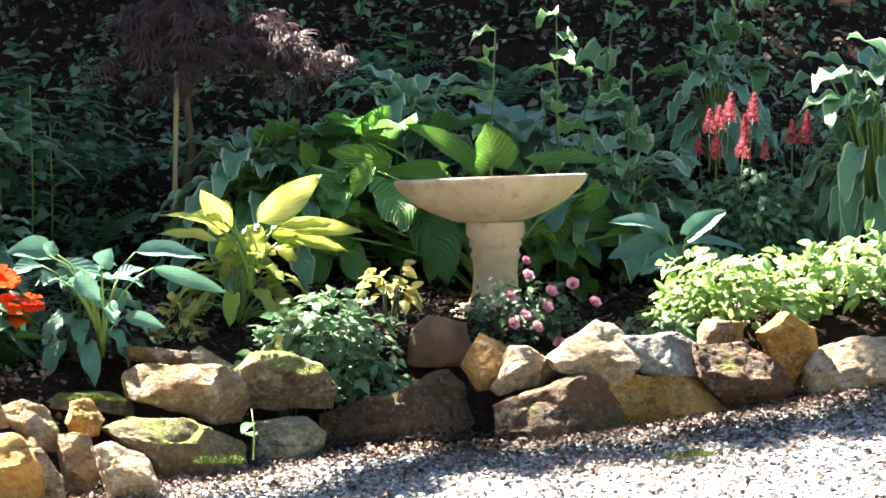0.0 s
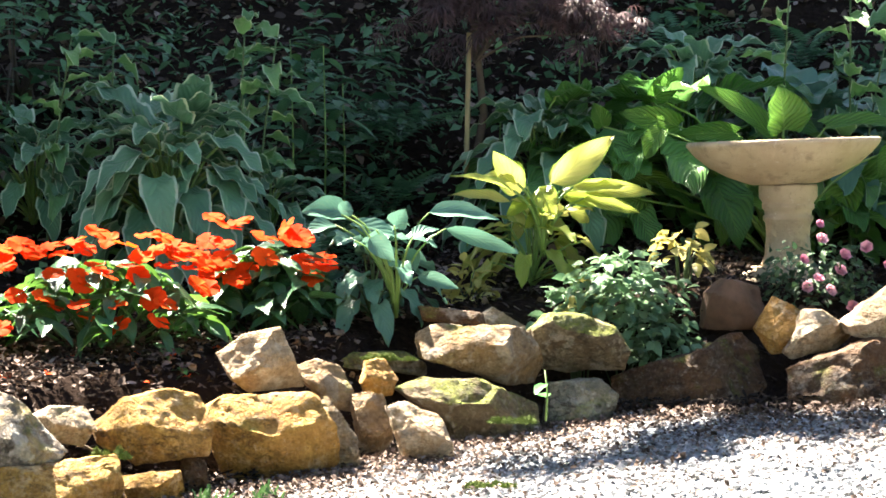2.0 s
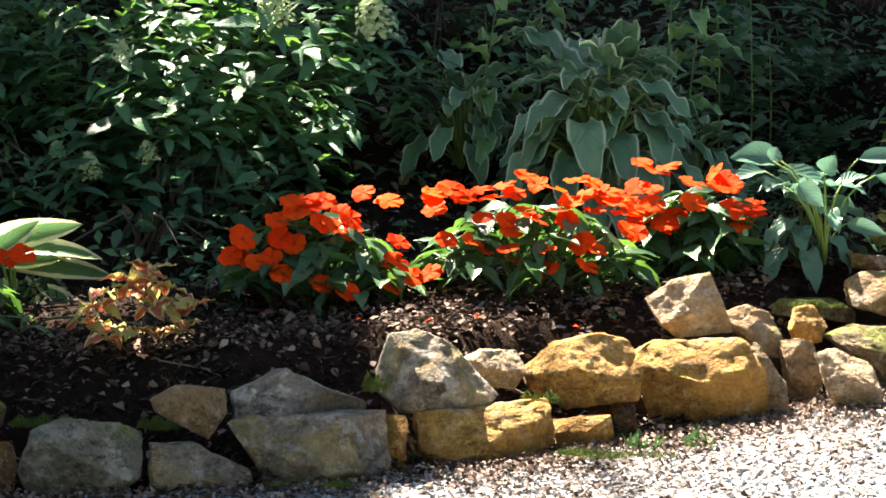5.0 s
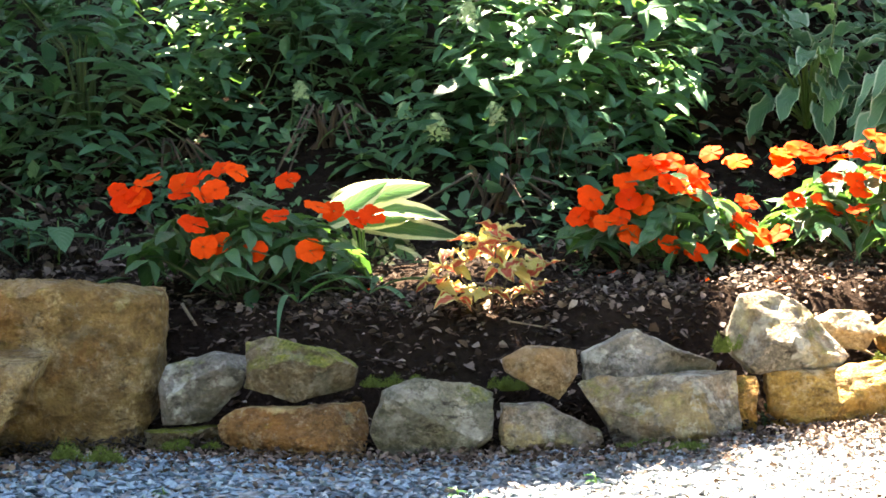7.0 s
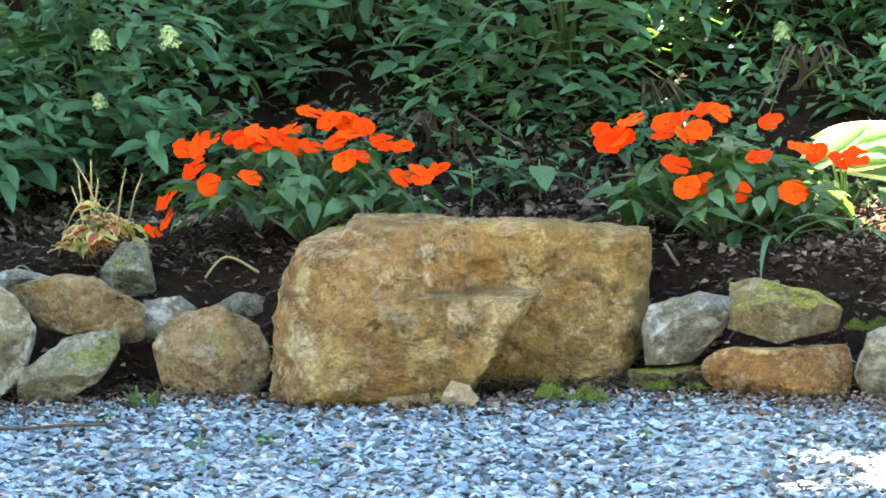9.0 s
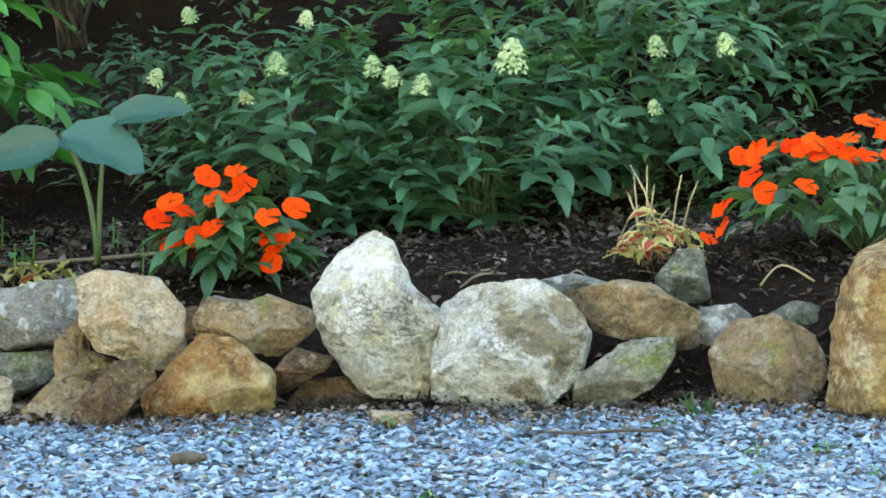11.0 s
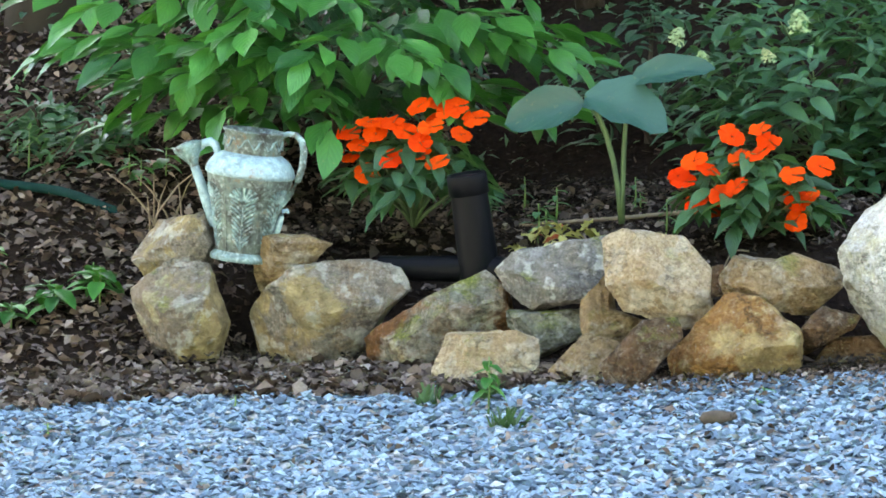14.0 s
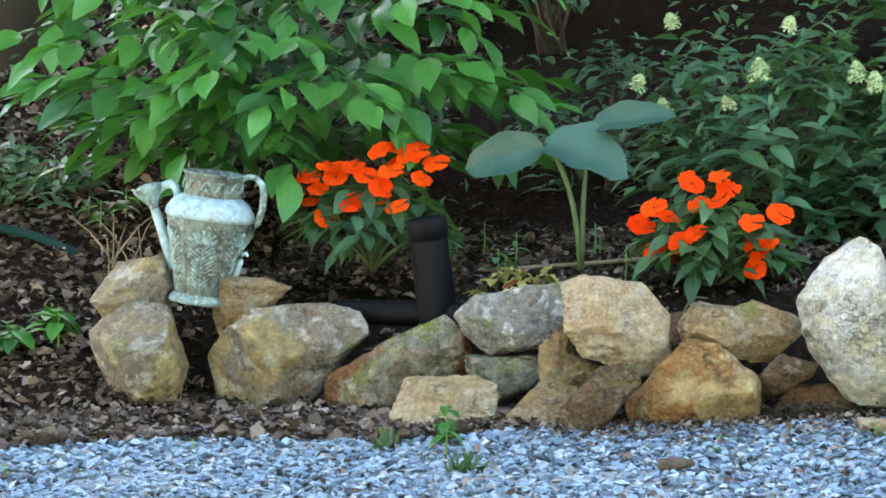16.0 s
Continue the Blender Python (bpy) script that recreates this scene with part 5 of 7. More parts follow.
def busy_lizzie(label, x, y, z, width, height, blooms, seed, nod=1.05):
    """A mound of whorled dark leaves with orange flowers at (dx, dz) from its foot."""
    rnd = random.Random(seed)
    plant = thing("busy_lizzie", (x, y, z), label, "flowering plant", "orange busy lizzies in the bed")
    for dx, dz in blooms:
        e = min(1.0, (dx / (width * 0.55)) ** 2 + ((dz - height * 0.45) / (height * 0.62)) ** 2)
        dy = -0.42 * width * math.sqrt(1 - 0.85 * e) * (1.15 - 0.7 * dz / height) + rnd.uniform(-0.02, 0.02)
        m = stand(dx, dy, dz, rnd.uniform(-0.5, 0.5) + dx * 1.6, nod - 0.50 * dz / height + rnd.uniform(-0.3, 0.25), rnd.uniform(-0.3, 0.3), rnd.uniform(0.82, 1.08)) @ Matrix.Rotation(rnd.uniform(0, 6.3), 4, "Z")
        part("flower", rnd.choice(ORANGE), plant, "", m)
        if rnd.random() < 0.5:
            q = (dx + rnd.choice((-1, 1)) * rnd.uniform(0.025, 0.045), dy + rnd.uniform(0.0, 0.03), dz + rnd.uniform(-0.03, 0.02))
            part("flower", rnd.choice(ORANGE), plant, "", stand(*q, rnd.uniform(-0.8, 0.8), rnd.uniform(0.3, 1.0), rnd.uniform(-0.5, 0.5), rnd.uniform(0.7, 1.0)))
    tips = []
    for i in range(38):
        a = i * 2.39996 + rnd.uniform(-0.3, 0.3)
        r = math.sqrt((i + 0.5) / 38)
        tx, ty = 0.5 * width * r * math.cos(a), 0.42 * width * r * math.sin(a)
        tz = height * (0.92 - 0.5 * r * r) * rnd.uniform(0.85, 1.0)
        tips.append((tx, ty, tz))
        if i % 2 == 0:
            pts = [(tx * k ** 1.3, ty * k ** 1.3, tz * k) for k in (0.0, 0.3, 0.6, 0.85, 1.0)]
            part("stem", tube_mesh("stem", pts, [0.006, 0.0055, 0.005, 0.004, 0.003], DARK_STALK, 4), plant)
        for k in range(5):
            yaw = a + k * 1.2566 + rnd.uniform(-0.3, 0.3)
            part("leaf", rnd.choice(LIZZIE_LEAF), plant, "", stand(tx, ty, tz - 0.012 * (k % 2) - 0.01, yaw, rnd.uniform(-0.6, 0.2), rnd.uniform(-0.5, 0.5), rnd.uniform(0.7, 1.15)))
    for i in range(26):
        a = rnd.uniform(0, 6.3)
        r = width * rnd.uniform(0.3, 0.5)
        part("leaf", rnd.choice(LIZZIE_LEAF), plant, "", stand(r * math.cos(a), 0.8 * r * math.sin(a), height * rnd.uniform(0.2, 0.5), a - 1.57 + rnd.uniform(-0.5, 0.5), rnd.uniform(-0.6, 0.1), 0, rnd.uniform(0.7, 1.1)))


busy_lizzie("orange busy lizzie with loose leggy edge in shade", 1.22, 9.50, 0.95, 0.46, 0.33,
            [(-0.06, 0.31), (0.00, 0.30), (-0.05, 0.29), (0.12, 0.33), (0.18, 0.31), (0.08, 0.27), (0.04, 0.25), (-0.09, 0.22), (-0.18, 0.22), (-0.21, 0.18), (-0.15, 0.17), (-0.09, 0.14), (-0.00, 0.12), (0.20, 0.21), (0.19, 0.17), (0.17, 0.11), (0.23, 0.13), (0.06, 0.10), (0.02, 0.31), (0.08, 0.24)], 31)
busy_lizzie("dense orange busy lizzie glowing in a patch of sun", 1.75, 9.50, 0.97, 0.54, 0.34,
            [(-0.24, 0.31), (-0.20, 0.32), (-0.17, 0.30), (-0.12, 0.32), (-0.07, 0.33), (-0.01, 0.35), (-0.13, 0.25), (-0.22, 0.20), (-0.16, 0.20), (-0.08, 0.18), (-0.01, 0.25), (-0.03, 0.27), (0.01, 0.18), (0.13, 0.18), (0.01, 0.13), (0.11, 0.14), (0.05, 0.32), (0.11, 0.34), (0.15, 0.27), (0.09, 0.29), (-0.24, 0.27), (0.20, 0.29), (0.18, 0.31), (0.22, 0.26), (-0.26, 0.12), (-0.10, 0.30), (-0.05, 0.31), (0.05, 0.27), (0.23, 0.22)], 32, 0.78)
busy_lizzie("orange busy lizzie with many blooms beside the hostas", 2.20, 9.65, 1.01, 0.36, 0.31,
            [(-0.15, 0.28), (-0.10, 0.32), (-0.07, 0.33), (-0.17, 0.23), (-0.15, 0.20), (-0.17, 0.17), (-0.09, 0.19), (-0.02, 0.24), (-0.01, 0.29), (0.07, 0.30), (0.09, 0.28), (0.08, 0.23), (0.13, 0.24), (0.14, 0.22), (0.10, 0.19), (-0.12, 0.24), (-0.09, 0.19), (-0.19, 0.26)], 33, 0.85)
busy_lizzie("orange busy lizzie beside the great boulder", 0.20, 9.42, 0.90, 0.56, 0.33,
            [(-0.27, 0.27), (-0.22, 0.32), (-0.14, 0.29), (-0.10, 0.33), (-0.06, 0.30), (-0.01, 0.34), (0.11, 0.32), (-0.11, 0.22), (-0.09, 0.17), (0.08, 0.24), (0.03, 0.16), (0.16, 0.16), (0.18, 0.26), (0.27, 0.23), (-0.25, 0.28)], 34)
busy_lizzie("orange busy lizzie mound behind the great boulder", -0.81, 9.60, 0.90, 0.62, 0.31,
            [(-0.29, 0.24), (-0.22, 0.26), (-0.17, 0.27), (-0.11, 0.28), (-0.10, 0.25), (-0.26, 0.20), (-0.22, 0.16), (-0.12, 0.18), (0.01, 0.33), (0.06, 0.31), (0.11, 0.32), (-0.03, 0.29), (0.02, 0.25), (0.08, 0.26), (0.11, 0.28), (0.14, 0.23), (0.19, 0.26), (0.24, 0.25), (0.24, 0.18), (0.29, 0.18), (-0.33, 0.12), (-0.33, 0.07), (-0.14, 0.26), (-0.06, 0.27)], 35)
busy_lizzie("small orange busy lizzie in front of the hydrangea", -2.36, 9.45, 0.80, 0.34, 0.27,
            [(-0.04, 0.27), (0.03, 0.29), (0.05, 0.26), (-0.13, 0.21), (-0.09, 0.19), (-0.18, 0.17), (-0.15, 0.16), (-0.02, 0.22), (0.03, 0.23), (-0.12, 0.11), (-0.05, 0.13), (-0.01, 0.15), (0.12, 0.18), (0.18, 0.20), (0.13, 0.12), (0.13, 0.07)], 36)
busy_lizzie("orange busy lizzie behind the black pipe", -3.29, 9.60, 0.82, 0.38, 0.30,
            [(0.12, 0.31), (0.17, 0.28), (0.10, 0.30), (0.03, 0.31), (-0.03, 0.27), (-0.10, 0.27), (-0.15, 0.24), (-0.08, 0.24), (0.00, 0.25), (0.07, 0.26), (0.14, 0.24), (0.05, 0.22), (-0.02, 0.18), (0.05, 0.19), (-0.19, 0.18), (-0.09, 0.14), (0.10, 0.17), (-0.12, 0.21)], 37)


# ---------------------------------------------------------------- shrubs
HYDRANGEA_LEAF = [leaf_mesh("leaf", LEAF["hydrangea"], 0.10, 0.044, "ovate", d, 0.3, 0.03, 6, 4, d * 7) for d in (0.15, 0.35, 0.6)]
DIM_LEAF = [leaf_mesh("leaf", LEAF["dim"], 0.10, 0.05, "ovate", d, 0.3, 0.03, 6, 4, d * 7) for d in (0.15, 0.35, 0.6)]
SHRUB_LEAF = [leaf_mesh("leaf", LEAF["shrub"], 0.115, 0.062, "ovate", d, 0.25, 0.03, 6, 4, d * 7) for d in (0.25, 0.5, 0.75)]


def shoot_leaves(size, seed, tiers=4, lift=0.15):
    """An upright shoot with pairs of spreading leaves, larger towards its foot: (pose of a leaf of length 1, its kind)."""
    rnd = random.Random(seed)
    out = []
    for i in range(tiers):
        h = 0.5 * size + 0.42 * size * i
        for side in range(2 if i else 3):
            l = size * (1.05 - 0.17 * i) * rnd.uniform(0.8, 1.15)
            yaw = i * 1.45 + side * (3.14 if i else 2.1) + rnd.uniform(-0.3, 0.3)
            out.append((stand(0, 0, h, yaw, lift + 0.13 * i + rnd.uniform(-0.25, 0.2), rnd.uniform(-0.35, 0.35), l), rnd.randrange(3)))
    out.append((stand(0, 0, 0.5 * size + 0.42 * size * (tiers - 1), rnd.uniform(0, 6), 0.9, 0, size * 0.45), 0))
    return out


def spray_leaves(size, seed, count=9):
    """An arching branch along +y with leaves spreading from both sides and its end."""
    rnd = random.Random(seed)
    reach = size * 0.40 * count
    out = []
    for i in range(count):
        k = 0.18 + 0.82 * (i + 1) / count
        side = -1 if i % 2 else 1
        yaw = -side * rnd.uniform(0.6, 1.25) * (1.0 - 0.35 * k) if i < count - 1 else 0.0
        out.append((stand(0.04 * math.sin(2 * k + seed), reach * k, reach * (0.22 * k - 0.30 * k * k), yaw, -0.10 - 0.22 * k + rnd.uniform(-0.35, 0.3), side * rnd.uniform(-0.3, 0.5), size * rnd.uniform(0.75, 1.2)), rnd.randrange(3)))
    return out


SHOOTS = {
    "hydrangea": [shoot_leaves(0.098, 900 + k) for k in range(6)],
    "dim": [shoot_leaves(0.10, 910 + k) for k in range(5)],
    "wood_green": [shoot_leaves(0.085, 920 + k, 5) for k in range(4)],
    "shrub": [spray_leaves(0.142, 930 + k, 8 + k % 3) for k in range(6)],
}
UNIT_BLADES = {key: [blade(1.0, w, "elliptic" if key == "shrub" else "ovate", d, 0.28, 0.03, 7 if key == "shrub" else 6, 4, d * 7) for d in ((0.2, 0.4, 0.75) if key == "shrub" else (0.35, 0.55, 0.8))] for key, w in (("hydrangea", 0.40), ("dim", 0.42), ("wood_green", 0.40), ("shrub", 0.46))}
UNIT_LEAVES = {key: [mesh_from("leaf", v, f, LEAF[key], u) for v, f, u in blades] for key, blades in UNIT_BLADES.items()}


def panicle_mesh(seed, length=0.085, width=0.085):
    """A cone of small four-petalled florets."""
    rnd = random.Random(seed)
    n = 240
    k = np.array([rnd.random() ** 0.8 for _ in range(n)])
    a = np.array([rnd.uniform(0, 6.3) for _ in range(n)])
    r = width * 0.5 * (1 - k * k) ** 0.5 * np.array([rnd.uniform(0.45, 1.1) for _ in range(n)])
    pts = np.stack([r * np.cos(a), r * np.sin(a), k * length], -1)
    t = [(-0.5, 0, 0.1), (0, -0.5, 0), (0.5, 0, 0.1), (0, 0.5, 0)]
    rot = turns(a + 1.57, np.array([rnd.uniform(0.3, 1.2) for _ in range(n)]), np.array([rnd.uniform(-0.4, 0.4) for _ in range(n)]))
    return scatter("flower_head", t, [(0, 1, 2, 3)], [(0, 0.5), (0.5, 0.3), (1, 0.5), (0.5, 1)], pts, rot, np.array([rnd.uniform(0.010, 0.017) for _ in range(n)]), PETAL_CREAM)


PANICLES = [panicle_mesh(k) for k in range(3)]


def shrub(label, x, y, z, radii, shoots, foot, seed, heads=(), name="hydrangea", category="shrub", size=1.0, key="hydrangea", filler=160, single=17):
    """A leafy shrub: a dome about (x, y, z) with stems from its foot on the ground and leafy shoots all over it, looser leaves inside."""
    rnd = random.Random(seed)
    rx, ry, rz = radii
    ground = land_z(foot[0], foot[1])
    plant = thing(name, (foot[0], foot[1], ground), label, category)
    c = Vector((x - foot[0], y - foot[1], z - ground))
    placed = []
    for i in range(shoots):
        while True:
            d = Vector((rnd.uniform(-1, 1), rnd.uniform(-1, 0.3), rnd.uniform(-1, 1)))
            if 0.15 < d.length < 1:
                break
        d = d.normalized() * rnd.uniform(0.45, 1.0)
        p = c + Vector((d.x * rx, d.y * ry, d.z * rz))
        if i % 3 == 0:
            mid = Vector((c.x * 0.3 + p.x * 0.25, p.y * 0.4, max(0.1, p.z * 0.55)))
            pts = [Vector((rnd.uniform(-0.05, 0.05), 0, -0.02)), mid * 0.55, mid, mid.lerp(p, 0.55), p]
            part("branch", tube_mesh("branch", pts, [0.008, 0.006, 0.0045, 0.003, 0.0015], DARK_STALK if name == "hydrangea" else BARK, 4), plant)
        if key == "shrub":
            m = stand(p.x - 0.16 * d.x, p.y - 0.1 * d.y, p.z, math.atan2(-d.x, d.y - 0.2) + rnd.uniform(-0.6, 0.6), rnd.uniform(-0.1, 0.3), rnd.uniform(-0.3, 0.3), size * rnd.uniform(0.8, 1.1))
        else:
            lean = Matrix.Rotation(0.55 * d.x, 4, "Y") @ Matrix.Rotation(-0.45 * d.y, 4, "X")
            m = Matrix.Translation(p - Vector((0, 0, 0.12 * size))) @ lean @ Matrix.Rotation(rnd.uniform(0, 6.3), 4, "Z") @ Matrix.Scale(size * rnd.uniform(0.75, 1.2), 4)
        placed.append((d.y, i, m))
    # the shoots on the open side leaf by leaf, the mass behind them in one piece
    placed.sort(key=lambda q: q[:2])
    vs, fs, us = [], [], []
    for rank, (_, i, m) in enumerate(placed):
        for pose_, kind in SHOOTS[key][i % len(SHOOTS[key])]:
            if rank < single:
                part("leaf", UNIT_LEAVES[key][kind], plant, "", m @ pose_)
            else:
                v, f, u = UNIT_BLADES[key][kind]
                w = np.array(m @ pose_)
                fs.append(f + len(v) * len(vs))
                vs.append(v @ w[:3, :3].T + w[:3, 3])
                us.append(u)
    if vs:
        tagged(part("foliage", mesh_from("foliage", np.vstack(vs), np.vstack(fs), LEAF[key], np.vstack(us)), plant), kind="stuff")
    v, f, u = SMALL_LEAF
    n = filler
    r2 = np.random.default_rng(seed)
    d = r2.normal(0, 1, (n, 3))
    d = d / np.linalg.norm(d, axis=1)[:, None] * r2.uniform(0.3, 0.95, n)[:, None] ** 0.6
    pts = np.array(tuple(c)) + d * np.array([rx, ry, rz]) * 0.9 + np.array([0, 0.08, 0])
    rot = turns(r2.uniform(0, 6.3, n), r2.normal(-0.1, 0.4, n), r2.normal(0, 0.4, n))
    me = scatter("inner_foliage", v, f, u, pts, rot, size * r2.uniform(0.06, 0.10, n), LEAF["dim" if key == "shrub" else key], True)
    tagged(part("inner_foliage", me, plant), kind="stuff")
    for hx, hz, big in heads:
        m = stand(hx - foot[0], c.y - ry * 0.9, hz - ground, 0, rnd.uniform(-0.1, 0.4), rnd.uniform(-0.35, 0.35), rnd.uniform(0.9, 1.1) * big)
        part("flower_head", rnd.choice(PANICLES), plant, "pale greenish cream flower cone", m)


shrub("sunlit panicle hydrangea with pale flower cones", 1.12, 10.42, 1.56, (0.54, 0.38, 0.42), 150, (1.12, 10.55), 41,
      ((0.72, 1.30, 0.75), (0.88, 1.34, 0.6), (0.64, 1.35, 0.5), (1.14, 1.28, 0.5), (0.80, 1.60, 0.6), (1.20, 1.69, 1.15), (1.46, 1.66, 1.25), (0.92, 1.76, 0.6)))
shrub("low spreading hydrangea branches above dry brown stems", 0.98, 10.22, 1.34, (0.44, 0.22, 0.14), 46, (1.05, 10.45), 55)
shrub("dark leafy shrub in shade behind the bed", 0.42, 10.7, 1.50, (0.42, 0.36, 0.44), 85, (0.4, 10.8), 42, ((0.38, 1.40, 0.5),))
shrub("tall dark green shrub in shade behind the boulder", -0.20, 10.6, 1.44, (0.44, 0.36, 0.44), 90, (-0.2, 10.7), 43)
shrub("dark green shrub on the bank in shade", -0.78, 10.85, 1.44, (0.46, 0.36, 0.44), 90, (-0.8, 10.95), 44)
shrub("panicle hydrangea with lance leaves in shade", -1.46, 10.35, 1.28, (0.40, 0.36, 0.36), 85, (-1.45, 10.4), 45, ((-1.38, 1.37, 0.7), (-1.20, 1.38, 0.6), (-1.38, 1.22, 0.5)))
shrub("broad panicle hydrangea with one open cream flower cone", -1.90, 10.15, 1.16, (0.42, 0.34, 0.30), 85, (-1.85, 10.15), 46,
      ((-1.73, 1.33, 1.05), (-2.08, 1.31, 0.6), (-2.03, 1.29, 0.6), (-1.96, 1.27, 0.6)))
shrub("leafy panicle hydrangea with budding flower cones", -2.36, 10.2, 1.15, (0.36, 0.32, 0.34), 80, (-2.3, 10.2), 47,
      ((-2.35, 1.31, 0.65), (-2.43, 1.24, 0.5), (-2.60, 1.22, 0.5), (-2.68, 1.28, 0.5), (-2.58, 1.44, 0.5), (-2.28, 1.44, 0.5)))
shrub("dark shrub on the bank behind the hydrangeas", -1.65, 10.9, 1.50, (0.80, 0.3, 0.38), 105, (-1.7, 11.0), 48)
shrub("arching glossy shrub with long light green leaves", -3.70, 10.05, 1.30, (0.46, 0.32, 0.19), 36, (-3.8, 10.35), 49, (), "leafy_shrub", "shrub", 1.0, "shrub", 260, 24)
shrub("upper branches of a glossy green shrub", -3.90, 10.3, 1.58, (0.60, 0.34, 0.20), 38, (-3.95, 10.6), 50, (), "leafy_shrub", "shrub", 1.0, "shrub", 240, 16)
shrub("low dark boughs of a glossy shrub beside the can", -3.76, 10.08, 1.13, (0.30, 0.22, 0.09), 14, (-3.85, 10.4), 56, (), "leafy_shrub", "shrub", 1.0, "shrub", 140, 6)
shrub("dim woodland thicket above the glossy shrub", -3.35, 11.3, 1.75, (0.60, 0.25, 0.30), 60, (-3.35, 11.4), 54, (), "woodland_shrub", "shrub", 0.85, "dim")
shrub("low dark leafy seedlings on the shaded bank", 2.62, 11.0, 1.62, (0.42, 0.25, 0.34), 36, (2.6, 11.0), 51, (), "woodland_shrub", "shrub", 0.75, "dim")
shrub("dim woodland seedlings behind the white-edged hosta", 1.75, 11.0, 1.72, (0.50, 0.25, 0.36), 44, (1.8, 11.1), 52, (), "woodland_shrub", "shrub", 0.7, "dim")


for i, (x, y, z, key) in enumerate(((-1.05, 10.35, 1.02, "dim"), (-0.52, 10.32, 1.05, "dim"), (0.02, 10.4, 1.12, "hydrangea"), (0.45, 10.35, 1.15, "dim"), (-0.1, 11.0, 1.55, "wood_green"), (0.55, 11.1, 1.75, "wood_green"), (-2.95, 10.6, 1.22, "dim"), (-3.75, 10.5, 1.18, "dim"), (-4.72, 10.42, 1.02, "dim"), (-4.50, 10.30, 0.98, "hydrangea"), (0.86, 9.95, 1.06, "dim"))):
    shrub("low leafy undergrowth filling the shade beneath shrubs", x, y, z, (0.36, 0.2, 0.17 + 0.06 * (i > 3)) if x > -4.2 else (0.17, 0.12, 0.09), 22 if x > -4.2 else 9, (x, y + 0.05), 460 + i, (), "undergrowth", "undergrowth", 0.7, key, 160, 4)


# ---------------------------------------------------------------- birdbath
def birdbath(x, y, z):
    bath = thing("birdbath", (x, y, z), "weathered tan cast-concrete birdbath with wide shallow bowl", "birdbath")
    part("base", lathe_mesh("base", [(0.0, -0.03), (0.125, -0.03), (0.13, 0.02), (0.115, 0.035), (0.095, 0.05), (0.0, 0.05)], CONCRETE, 40, 0.01), bath)
    part("pedestal", lathe_mesh("pedestal", [(0.077, 0.04), (0.062, 0.08), (0.058, 0.13), (0.060, 0.165), (0.066, 0.172), (0.067, 0.182), (0.062, 0.187), (0.063, 0.198),
                                             (0.070, 0.204), (0.070, 0.214), (0.068, 0.220), (0.075, 0.228), (0.078, 0.236), (0.078, 0.262), (0.075, 0.268), (0.000, 0.268)], CONCRETE, 40, 0.008), bath)
    bowl = [(0.000, 0.27), (0.084, 0.268), (0.105, 0.274), (0.152, 0.292), (0.200, 0.318), (0.233, 0.345), (0.249, 0.362), (0.255, 0.370), (0.258, 0.374), (0.258, 0.382), (0.253, 0.386),
            (0.242, 0.385), (0.231, 0.377), (0.179, 0.345), (0.105, 0.325), (0.000, 0.32)]
    b = part("bowl", lathe_mesh("bowl", bowl, CONCRETE, 56, 0.006), bath, "", Matrix.Rotation(radians(-1.8), 4, "Y") @ Matrix.Rotation(radians(-1.0), 4, "X"))
    part("water", lathe_mesh("water", [(0.0, 0.356), (0.185, 0.356)], WATER, 40), b, "dark still water")


birdbath(3.685, 9.90, 1.158)


